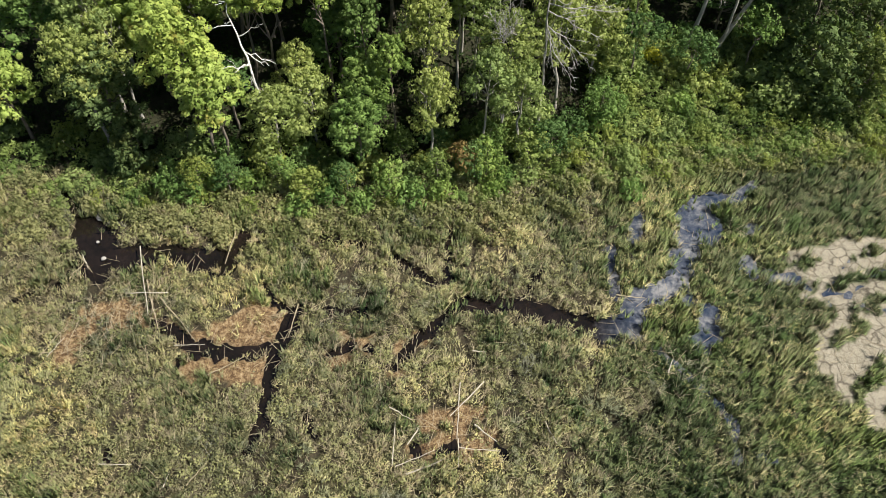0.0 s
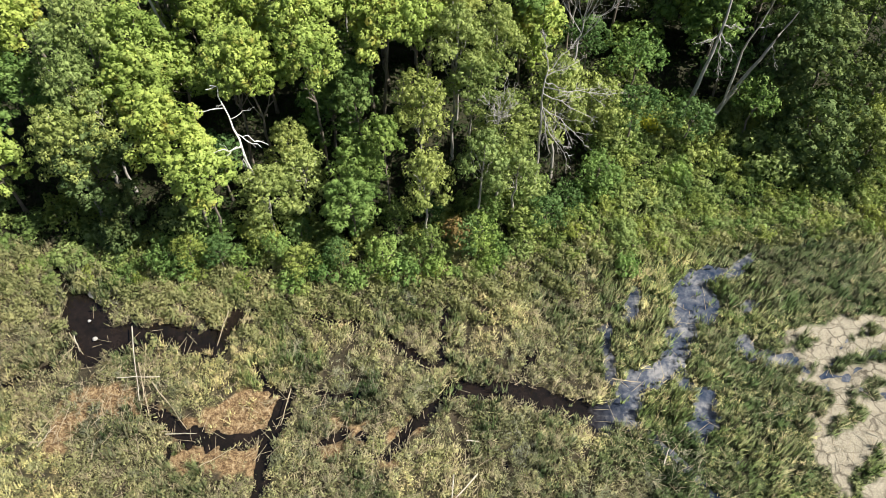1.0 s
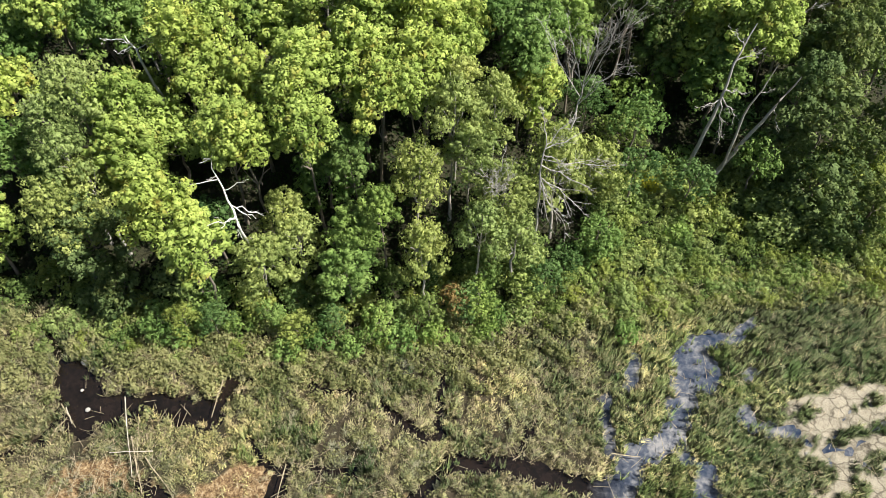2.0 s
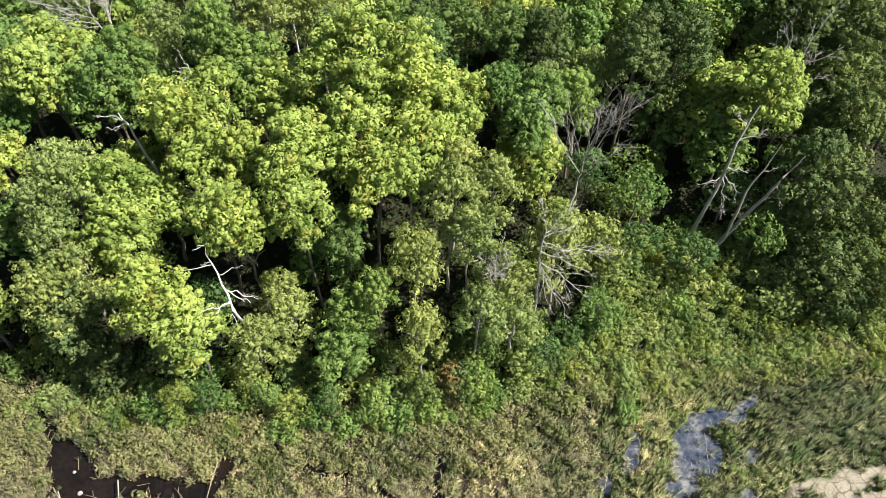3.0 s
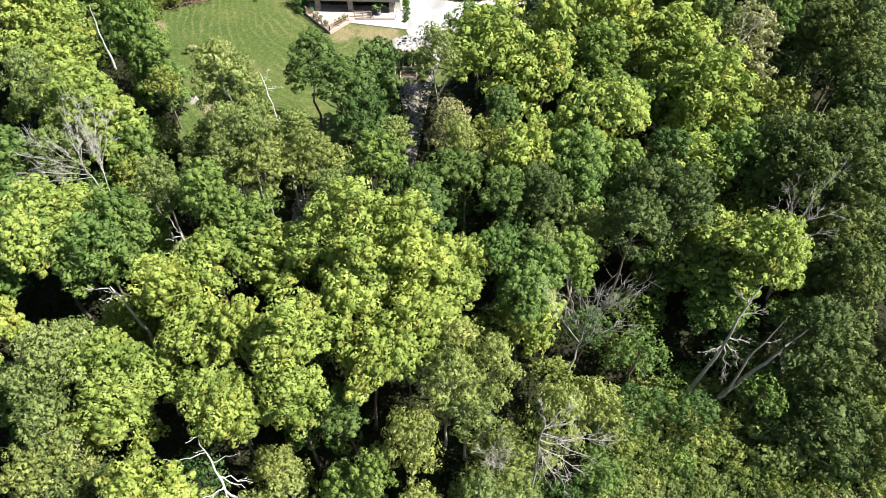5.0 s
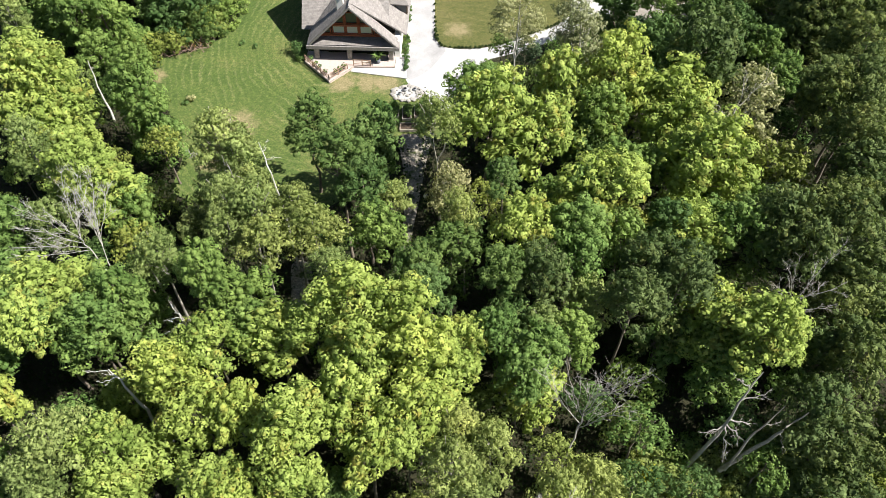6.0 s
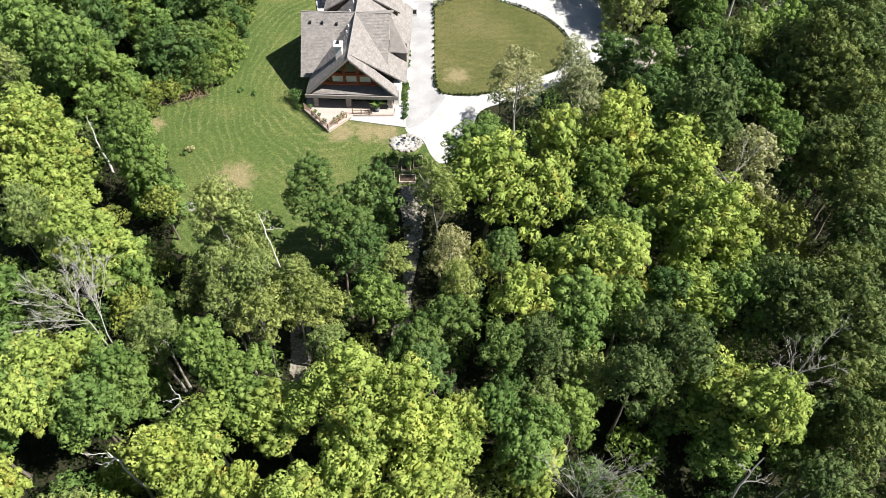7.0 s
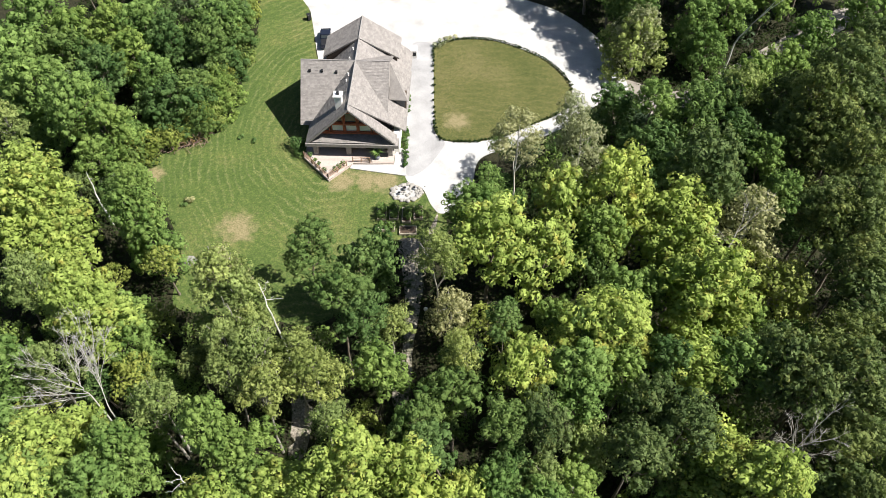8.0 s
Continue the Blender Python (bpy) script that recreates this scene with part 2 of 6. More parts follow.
def gravel_material(name, base):
    m = Mat(name, 0.9, spec=0.2)
    n1, n2 = m.noise(0.35, 5), m.noise(14.0, 3)
    lo, hi = tuple(v * 0.66 for v in base), tuple(min(1, v * 1.2) for v in base)
    m.color(m.ramp(m.mix(0.5, n1, n2), [(0.35, lo), (0.65, hi)]))
    m.bump(n2, 0.5, 0.03)
    return m.m


GRAVEL = gravel_material("pale_gravel", (0.46, 0.45, 0.435))
CONCRETE_PALE = gravel_material("pale_concrete", (0.5, 0.485, 0.47))
CONCRETE = gravel_material("concrete_paving", (0.35, 0.345, 0.345))


def dirt_material():
    """Trodden soil with stones, half grown over with grass."""
    m = Mat("dirt_path", 0.95, spec=0.15)
    wide, fine = m.noise(0.5, 6, 0.7), m.noise(6.0, 4, 0.7)
    soil = m.ramp(fine, [(0.35, (0.13, 0.115, 0.09)), (0.55, (0.27, 0.24, 0.195)), (0.68, (0.48, 0.44, 0.38))])
    grass = m.ramp(fine, [(0.35, (0.025, 0.04, 0.012)), (0.65, (0.08, 0.1, 0.032))])
    m.color(m.mix(m.ramp(wide, [(0.38, (0, 0, 0)), (0.5, (1, 1, 1))]), grass, soil))
    m.bump(fine, 0.7, 0.06)
    return m.m


DIRT = dirt_material()
TRACK = gravel_material("beige_track", (0.26, 0.235, 0.2))


def shingle_material():
    m = Mat("shingles", 0.85, spec=0.25)
    n = m.ramp(m.mix(0.5, m.noise(1.2, 5), m.noise(9.0, 4, 0.7)), [(0.36, (0.62, 0.62, 0.62)), (0.64, (1.3, 1.28, 1.26))])
    each = m.ramp(m.island(), [(0.0, (0.205, 0.19, 0.178)), (0.5, (0.235, 0.218, 0.206)), (1.0, (0.265, 0.247, 0.234))])
    m.color(m.mix(0.7, each, n, "MULTIPLY"))
    m.bump(m.noise(30, 2), 0.4, 0.01)
    return m.m


SHINGLE = shingle_material()
FASCIA = plain("weathered_fascia", (0.24, 0.225, 0.215), 0.8)
TIMBER = plain("red_stained_timber", (0.3, 0.085, 0.045), 0.6, scale=2)
DARK_WALL = plain("dark_log_wall", (0.09, 0.07, 0.055), 0.8)
STONE = plain("field_stone", (0.3, 0.28, 0.26), 0.9, vary=0.45, scale=1.8)
WHITE = plain("white_render", (0.78, 0.77, 0.74), 0.7, vary=0.06)
DECK = plain("pale_decking", (0.46, 0.385, 0.345), 0.75, vary=0.12)
RAILING = plain("railing_timber", (0.33, 0.22, 0.15), 0.75)
PALE_TIMBER = plain("bed_boards", (0.46, 0.4, 0.32), 0.85)
SOIL = plain("soil", (0.07, 0.05, 0.035), 0.95)
PALE_POT = plain("grey_blue_pot", (0.3, 0.31, 0.33), 0.6, vary=0.15)
POT = plain("dark_pot", (0.12, 0.13, 0.15), 0.5)
ROCK = plain("pale_rock", (0.29, 0.275, 0.25), 0.9, vary=0.3)
BLACK = plain("black_metal", (0.02, 0.02, 0.022), 0.4)
CARPAINT = plain("dark_blue_car_paint", (0.014, 0.018, 0.032), 0.2, vary=0.08)
RUBBER = plain("rubber", (0.025, 0.025, 0.025), 0.8)
BRANCH_PILE = plain("brush_pile", (0.2, 0.14, 0.11), 0.9, vary=0.4)


def glass_material(name, tint):
    m = Mat(name, 0.04, spec=0.6)
    m.color(tint)
    return m.m


GLASS = glass_material("window_glass", (0.05, 0.06, 0.065))
# pale grey-green panes of the lower gable row
PALE_PANE = glass_material("pale_window_pane", (0.5, 0.57, 0.56))

# ---- mesh helpers ----
rng = np.random.default_rng(7)


def mesh_of(name, verts, quads=None, tris=None, mat=None, smooth=False, normals=None):
    """A mesh straight from arrays of corners, four-sided and three-sided faces."""
    me = bpy.data.meshes.new(name)
    verts = np.asarray(verts, dtype=np.float32).reshape(-1, 3)
    quads = np.zeros((0, 4), int) if quads is None else np.asarray(quads, int).reshape(-1, 4)
    tris = np.zeros((0, 3), int) if tris is None else np.asarray(tris, int).reshape(-1, 3)
    me.vertices.add(len(verts))
    me.vertices.foreach_set("co", verts.ravel())
    me.loops.add(quads.size + tris.size)
    me.loops.foreach_set("vertex_index", np.r_[quads.ravel(), tris.ravel()].astype(np.int32))
    me.polygons.add(len(quads) + len(tris))
    starts = np.r_[np.arange(len(quads)) * 4, quads.size + np.arange(len(tris)) * 3]
    me.polygons.foreach_set("loop_start", starts.astype(np.int32))
    if smooth:
        me.polygons.foreach_set("use_smooth", np.ones(len(starts), dtype=bool))
    me.update(calc_edges=True)
    if mat:
        me.materials.append(mat)
    if normals is not None:
        me.polygons.foreach_set("use_smooth", np.ones(len(starts), dtype=bool))
        me.normals_split_custom_set_from_vertices(np.asarray(normals, dtype=np.float32))
    return me


def thing(name, label, category, group="", kind="", data=None):
    return tagged(new(name, data), label, category, group, kind)


def piece(name, me, parent, label="", m=None):
    """A mesh as a part of its thing."""
    ob = new(name, me)
    ob.parent = parent
    if m is not None:
        ob.matrix_basis = m
    return tagged(ob, label)


def part(name, bm, material, parent, label=""):
    me = bpy.data.meshes.new(name)
    bm.to_mesh(me)
    bm.free()
    me.materials.append(material)
    return piece(name, me, parent, label)


def box(bm, lo, hi, m=None, bevel=0.0):
    """A box between two corners, added to bm."""
    lo, hi = Vector(lo), Vector(hi)
    b = bmesh.new()
    bmesh.ops.create_cube(b, size=1.0)
    for v in b.verts:
        v.co = Vector((lo[i] + (v.co[i] + 0.5) * (hi[i] - lo[i]) for i in range(3)))
    if bevel:
        bmesh.ops.bevel(b, geom=b.edges[:], offset=bevel, segments=1, affect="EDGES")
    if m is not None:
        b.transform(m)
    tmp = bpy.data.meshes.new("tmp")
    b.to_mesh(tmp)
    b.free()
    bm.from_mesh(tmp)
    bpy.data.meshes.remove(tmp)
    return bm


def boxes(*pairs, bevel=0.0):
    bm = bmesh.new()
    for lo, hi in pairs:
        box(bm, lo, hi, bevel=bevel)
    return bm


def prism(points, up):
    """A solid: the outline given by its corners, pushed along up."""
    bm = bmesh.new()
    up = Vector(up)
    a = [bm.verts.new(p) for p in points]
    b = [bm.verts.new(Vector(p) + up) for p in points]
    bm.faces.new(a)
    bm.faces.new(b[::-1])
    for i in range(len(a)):
        j = (i + 1) % len(a)
        bm.faces.new((a[i], b[i], b[j], a[j]))
    bmesh.ops.recalc_face_normals(bm, faces=bm.faces[:])
    return bm


def tubes(paths, sides=6):
    """Tapered tubes along paths of (points, radii): arrays of corners and faces."""
    vs, fs, base = [], [], 0
    for pts, rad in paths:
        pts = np.asarray(pts, float)
        way = np.gradient(pts, axis=0)
        way /= np.linalg.norm(way, axis=1)[:, None] + 1e-9
        ref = np.where(np.abs(way[:, 2:3]) > 0.9, [[1.0, 0, 0]], [[0, 0, 1.0]])
        a = np.cross(way, ref)
        a /= np.linalg.norm(a, axis=1)[:, None] + 1e-9
        b = np.cross(way, a)
        ang = np.linspace(0, 2 * np.pi, sides, endpoint=False)
        ring = pts[:, None] + np.asarray(rad)[:, None, None] * (np.cos(ang)[None, :, None] * a[:, None] + np.sin(ang)[None, :, None] * b[:, None])
        vs.append(ring.reshape(-1, 3))
        n = len(pts)
        i, k = np.meshgrid(np.arange(n - 1), np.arange(sides), indexing="ij")
        q = np.stack([i * sides + k, i * sides + (k + 1) % sides, (i + 1) * sides + (k + 1) % sides, (i + 1) * sides + k], -1)
        fs.append(q.reshape(-1, 4) + base)
        base += n * sides
    return np.concatenate(vs), np.concatenate(fs)


def bent(start, end, wobble, n, r):
    """A crooked way from start to end."""
    start, end = np.asarray(start, float), np.asarray(end, float)
    t = np.linspace(0, 1, n)[:, None]
    return start + (end - start) * t + r.normal(0, wobble, (n, 3)) * np.sin(np.pi * t)


def smooth_outline(points, steps=6):
    """A closed, rounded outline through a few corners of the plan."""
    p = np.asarray(points, float)
    out = []
    for i in range(len(p)):
        p0, p1, p2, p3 = p[i - 1], p[i], p[(i + 1) % len(p)], p[(i + 2) % len(p)]
        for s in range(steps):
            t = s / steps
            out.append(0.5 * (2 * p1 + (p2 - p0) * t + (2 * p0 - 5 * p1 + 4 * p2 - p3) * t * t + (3 * p1 - p0 - 3 * p2 + p3) * t ** 3))
    return np.array(out)


def inside(px, py, poly):
    """Which of the points lie in the outline."""
    res = np.zeros(np.shape(px), bool)
    j = len(poly) - 1
    for i in range(len(poly)):
        (xi, yi), (xj, yj) = poly[i], poly[j]
        cross = ((yi > py) != (yj > py)) & (px < (xj - xi) * (py - yi) / (yj - yi + 1e-12) + xi)
        res ^= cross
        j = i
    return res


def near_line(px, py, line):
    """Distance of the points from a bent line in the plan."""
    best = np.full(np.shape(px), 1e9)
    for (ax, ay), (bx, by) in zip(line[:-1], line[1:]):
        dx, dy = bx - ax, by - ay
        t = np.clip(((px - ax) * dx + (py - ay) * dy) / (dx * dx + dy * dy + 1e-9), 0, 1)
        best = np.minimum(best, np.hypot(px - ax - t * dx, py - ay - t * dy))
    return best


def waves(px, py, scale, seed):
    """Smooth uneven values between -1 and 1 over the plan."""
    r = np.random.default_rng(seed)
    out = np.zeros(np.shape(px))
    for k in range(9):
        a, ph = r.uniform(0, 2 * np.pi, 2)
        f = r.uniform(0.6, 1.9) / scale
        out += np.sin((px * math.cos(a) + py * math.sin(a)) * f * 2 * np.pi + ph)
    return out / 4.0


# ---- the lie of the land ----
SHORE = [(-60, 47), (-41, 46.5), (-25, 43.9), (-14.5, 43.9), (0.8, 45.3), (11.5, 48), (22, 49.5), (36, 51), (60, 50)]
CREEKS_WEST = [
    (1.75, [(-31.2, 41.3), (-30.1, 39.3), (-29.4, 37.9)]),
    (1.35, [(-29.5, 38.0), (-27.1, 38.4), (-25.0, 38.4)]),
    (1.05, [(-25.1, 38.7), (-23.3, 38.9), (-21.8, 38.6)]),
    (1.15, [(-20.9, 38.0), (-19.6, 37.9), (-18.7, 38.0)]),
    (0.75, [(-18.7, 38.3), (-17.9, 39.3), (-17.3, 40.6)]),
    (0.4, [(-17.3, 40.7), (-16.2, 41.0)]),
    (0.5, [(-35.2, 46.0), (-33.6, 44.0), (-31.6, 41.9)]),
    (0.3, [(-38.6, 49.8), (-36.5, 47.5), (-35.2, 46.0)]),
    (0.4, [(-30.7, 37.6), (-31.5, 36.7), (-32.5, 35.7)]),
    (0.2, [(-32.5, 35.7), (-35.3, 34.1)]),
    (0.55, [(-19.9, 29.8), (-18.1, 29.3), (-15.6, 29.2), (-13.6, 29.5)]),
    (0.45, [(-23.1, 32.0), (-21.5, 30.7), (-19.7, 29.8)]),
    (0.5, [(-12.1, 33.2), (-12.5, 31.1), (-13.4, 29.1)]),
    (0.5, [(-13.4, 29.1), (-13.4, 27.4), (-13.3, 25.8)]),
    (0.42, [(-13.3, 25.8), (-13.4, 23.6), (-13.6, 22.1)]),
    (0.3, [(-13.6, 22.1), (-14.2, 20.7)]),
    (0.3, [(-15.1, 35.6), (-14.0, 34.2), (-13.0, 33.3)]),
    (0.2, [(-20.6, 28.6), (-20.8, 27.5)]),
    (0.2, [(-10.8, 40.6), (-8.7, 39.7), (-6.8, 40.0)]),
    (0.25, [(-10.0, 33.2), (-8.2, 32.9), (-6.3, 32.6)]),
    (0.2, [(-9.6, 28.6), (-7.4, 29.8), (-5.2, 29.5)]),
    (0.25, [(-6.3, 32.6), (-5.7, 33.7)]),
    (0.22, [(-24.1, 20.5), (-24.1, 21.4)]),
    (0.2, [(-10.3, 24.0), (-9.5, 22.3)]),
]
CREEKS_MIDDLE = [
    (0.38, [(0.5, 41.1), (0.5, 38.2), (0.4, 35.3)]),
    (0.42, [(-4.3, 38.5), (-2.5, 37.0), (-0.6, 35.9)]),
    (0.45, [(-3.4, 28.5), (-2.3, 30.1), (-0.8, 31.5), (1.1, 33.1)]),
    (0.75, [(1.4, 33.6), (3.4, 33.5), (5.9, 33.7)]),
    (0.8, [(5.9, 33.6), (7.7, 33.0), (9.5, 32.5)]),
    (0.8, [(9.5, 32.4), (11.5, 31.8), (13.3, 31.5)]),
    (0.28, [(6.9, 34.0), (7.7, 35.9), (8.3, 37.1)]),
    (0.2, [(-6.0, 28.1), (-3.8, 27.9)]),
    (0.25, [(-0.2, 21.1), (1.0, 21.5)]),
    (0.25, [(-2.1, 21.7), (-1.6, 20.6)]),
    (0.2, [(3.9, 21.5), (4.6, 20.2)]),
]
CREEKS_EAST = [
    (1.1, [(13.5, 31.1), (14.7, 31.6), (15.4, 32.6)]),
    (0.95, [(15.5, 33.2), (16.2, 34.3), (17.4, 34.6)]),
    (0.85, [(17.4, 34.6), (19.5, 35.7), (20.5, 37.4)]),
    (1.0, [(20.3, 37.4), (21.5, 40.0), (21.9, 42.5)]),
    (1.1, [(21.9, 42.5), (23.2, 43.5), (23.7, 41.0)]),
    (0.9, [(22.1, 43.1), (23.5, 44.8), (24.9, 45.0)]),
    (0.5, [(24.9, 45.0), (27.0, 45.4), (28.8, 46.8)]),
    (0.45, [(14.3, 39.4), (14.2, 37.7), (14.5, 35.4), (14.9, 34.0)]),
    (0.4, [(17.6, 43.4), (17.3, 42.2), (16.8, 40.6)]),
    (0.8, [(21.8, 33.0), (21.6, 31.7), (20.7, 29.9)]),
    (0.35, [(19.8, 34.6), (20.8, 33.8), (21.7, 33.0)]),
    (0.55, [(26.1, 38.0), (26.6, 36.8), (28.2, 36.3)]),
    (0.5, [(28.2, 36.3), (29.6, 36.3)]),
    (0.23, [(15.3, 31.2), (16.7, 29.9), (17.6, 28.7)]),
    (0.19, [(17.6, 28.7), (18.7, 27.5), (19.9, 26.1)]),
    (0.17, [(19.9, 26.1), (20.9, 24.7), (21.5, 23.4)]),
    (0.15, [(21.5, 23.4), (21.4, 21.5), (21.2, 20.3)]),
    (0.35, [(27.3, 41.6), (27.9, 41.9)]),
    (0.15, [(22.9, 20.7), (24.3, 20.1)]),
]
CREEKS = CREEKS_WEST + CREEKS_MIDDLE + CREEKS_EAST
CRACKS = [
    (0.16, [(29.5, 36.4), (31.3, 34.9), (33.7, 34.6), (37.3, 37.0), (42, 38.0)]),
    (0.12, [(31.3, 34.9), (32.2, 33.4), (34.0, 32.8)]),
    (0.12, [(32.4, 34.8), (33.4, 36.8), (35.0, 38.2)]),
    (0.1, [(33.7, 34.6), (35.4, 33.2), (38.5, 32.6)]),
]
MUD_RIGHT = smooth_outline([(29.8, 38.8), (29.0, 35.2), (31.4, 33.6), (31.6, 32.3), (29.6, 30.6), (29.0, 28.2), (30.2, 25.4), (31.5, 22.7), (33.5, 21), (45, 20), (50, 34), (42, 40), (36, 40.6), (32.5, 39.9)])
MUD_RUST = smooth_outline([(-17.5, 32.4), (-15.6, 33.7), (-13.3, 33.8), (-12.1, 32.9), (-12.2, 30.3), (-13.1, 28.6), (-13.6, 26.5), (-15.3, 26.2), (-17.6, 26.8), (-20.2, 26.9), (-21.0, 28.1), (-19.7, 28.6), (-21.8, 30.3), (-23.6, 32.6), (-22.3, 32.4), (-20.2, 30.8)])
MUD_RUST_SMALL = smooth_outline([(-29.1, 33.7), (-27.5, 34.5), (-25.0, 33.9), (-23.8, 31.1), (-26.1, 31.1), (-27.9, 31.8), (-28.5, 30.1), (-29.2, 28.1), (-30.7, 28.6), (-30.6, 31.1), (-30.2, 32.6)])
MUD_MIDDLE = smooth_outline([(-1.7, 24.0), (1.0, 24.7), (3.1, 24.3), (4.3, 22.3), (3.0, 20.6), (0.6, 20.2), (-2.2, 20.2), (-2.5, 22.3)])
MUD_BANK = smooth_outline([(-9.5, 30.1), (-7.1, 31.1), (-3.9, 30.1), (-1.7, 31.1), (-0.8, 30.1), (-3.3, 27.2), (-6.8, 27.0), (-9.1, 28.1)])


_cells = np.random.default_rng(17)
TUSSOCKS = np.stack([a.ravel() for a in np.meshgrid(np.arange(-52, 54, 3.1), np.arange(12, 54, 2.6))], -1) + _cells.uniform(-1.3, 1.3, (35 * 17, 2))


def gaps(x, y):
    """Narrow gaps between the tussocks, sunk and coloured dark: 1 in a gap, 0 on a tussock; the green stands have few.
    """
    shape = np.shape(x)
    px, py = np.ravel(x) + 0.35 * waves(np.ravel(x), np.ravel(y), 1.3, 70), np.ravel(y) + 0.35 * waves(np.ravel(x), np.ravel(y), 1.1, 71)
    out = np.zeros(len(px))
    for s in range(0, len(px), 8000):
        d = np.hypot(px[s:s + 8000, None] - TUSSOCKS[None, :, 0], py[s:s + 8000, None] - TUSSOCKS[None, :, 1])
        d.partition(1, axis=1)
        out[s:s + 8000] = d[:, 1] - d[:, 0]
    open_ = 0.3 + 0.3 * waves(np.ravel(x), np.ravel(y), 11, 72) - 0.12 * (np.ravel(x) > 13)
    return np.clip((open_ - out) / 0.18 + 0.5, 0, 1).reshape(shape)


def shore_y(x):
    return np.interp(x, [p[0] for p in SHORE], [p[1] for p in SHORE])


def masks(x, y):
    """How deep a creek runs, and where mud lies bare, over the plan."""
    jag = 0.3 * waves(x, y, 2.3, 3) + 0.2 * waves(x, y, 0.9, 4)
    creek = np.zeros(np.shape(x))
    for w, line in CREEKS:
        d = near_line(x, y, line) + jag * min(1.0, w + 0.3)
        creek = np.maximum(creek, np.clip((w + 0.2 - d) / 0.4, 0, 1))
    for w, line in CRACKS:
        d = near_line(x, y, line) + jag * 0.5
        creek = np.maximum(creek, 0.4 * np.clip((w + 0.2 - d) / 0.35, 0, 1))
    xj, yj = x + 1.4 * jag, y + 1.4 * waves(x, y, 2.0, 6) * 0.4
    tuft = waves(x, y, 4.2, 9) + 0.4 * waves(x, y, 1.7, 10)
    sand = inside(xj, yj, MUD_RIGHT) & (tuft < 0.42)
    rust = inside(xj, yj, MUD_RUST) | (inside(xj, yj, MUD_RUST_SMALL) & (tuft < 0.35)) | (inside(xj, yj, MUD_MIDDLE) & (tuft < 0.35)) | (inside(xj, yj, MUD_BANK) & (tuft < -0.05))
    return creek, sand.astype(float), rust.astype(float)


def land(x, y):
    """The height of the ground without the creeks."""
    s = shore_y(x)
    u = np.clip((y - s) / 20.0, 0, 1)
    rise = 5.2 * u * u * (3 - 2 * u)
    rough = np.clip((y - s) / 6, 0, 1) * (1 - np.clip((y - 72) / 12, 0, 1))
    return rise + 0.25 * rough * waves(x, y, 7, 21)


def build_ground():
    xs = np.r_[-4000, -1500, -600, -300, -180, -120, -90, -70, -60, np.arange(-52, 52.1, 0.38), 60, 70, 90, 120, 180, 300, 600, 1500, 4000]
    ys = np.r_[-4000, -1500, -600, -300, -150, -80, -40, -15, 0, 8, np.arange(12, 52, 0.38), np.arange(52, 100, 1.5), np.arange(100, 180, 8), 220, 300, 500, 900, 2000, 4500]
    gx, gy = np.meshgrid(xs, ys)
    creek, sand, rust = masks(gx, gy)
    marsh = gy < shore_y(gx) + 3
    far = (gy > 12) & (gy < 52) & (abs(gx) < 52)
    creek, sand, rust = creek * far, sand * far, rust * far
    z = land(gx, gy) + np.where(marsh, 0.08 * waves(gx, gy, 1.6, 30) + 0.06, 0)
    z = np.where(sand > 0, 0.0 + 0.03 * waves(gx, gy, 1.2, 31), z)
    z = np.where(rust > 0, 0.02 + 0.13 * waves(gx, gy, 1.3, 32) + 0.07 * waves(gx, gy, 0.8, 33), z)
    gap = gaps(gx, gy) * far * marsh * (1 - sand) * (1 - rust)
    z = z - 0.65 * creek - 0.16 * gap
    n, k = gx.shape
    i, j = np.meshgrid(np.arange(n - 1), np.arange(k - 1), indexing="ij")
    q = np.stack([i * k + j, i * k + j + 1, (i + 1) * k + j + 1, (i + 1) * k + j], -1).reshape(-1, 4)
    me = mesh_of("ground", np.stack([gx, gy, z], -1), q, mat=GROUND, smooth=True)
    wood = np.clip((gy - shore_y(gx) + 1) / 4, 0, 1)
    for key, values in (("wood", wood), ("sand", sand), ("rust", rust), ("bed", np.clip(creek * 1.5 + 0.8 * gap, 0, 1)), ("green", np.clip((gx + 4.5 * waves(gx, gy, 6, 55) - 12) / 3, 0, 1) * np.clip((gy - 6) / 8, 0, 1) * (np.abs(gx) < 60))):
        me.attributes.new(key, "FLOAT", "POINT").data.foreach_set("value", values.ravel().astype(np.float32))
    thing("ground", "marsh mud and leaf litter, coloured darker for the shade of reeds and trees", "ground", kind="structure", data=me)
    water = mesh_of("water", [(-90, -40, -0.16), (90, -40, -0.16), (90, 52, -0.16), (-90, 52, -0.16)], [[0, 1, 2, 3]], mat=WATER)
    thing("water", "still peaty water in the creeks, turning silty, with blue sky reflection painted in", "water", kind="structure", data=water)


build_ground()


# ---- paved and mown ground round the house ----
YARD = 5.2


def sheet(name, outline, z, mat, label, category, thick=0.05):
    pts = [(x, y, z - thick) for x, y in outline]
    bm = prism(pts, (0, 0, thick))
    bmesh.ops.triangulate(bm, faces=[f for f in bm.faces if len(f.verts) > 4])
    me = bpy.data.meshes.new(name)
    bm.to_mesh(me)
    bm.free()
    me.materials.append(mat)
    return thing(name, label, category, kind="structure", data=me)


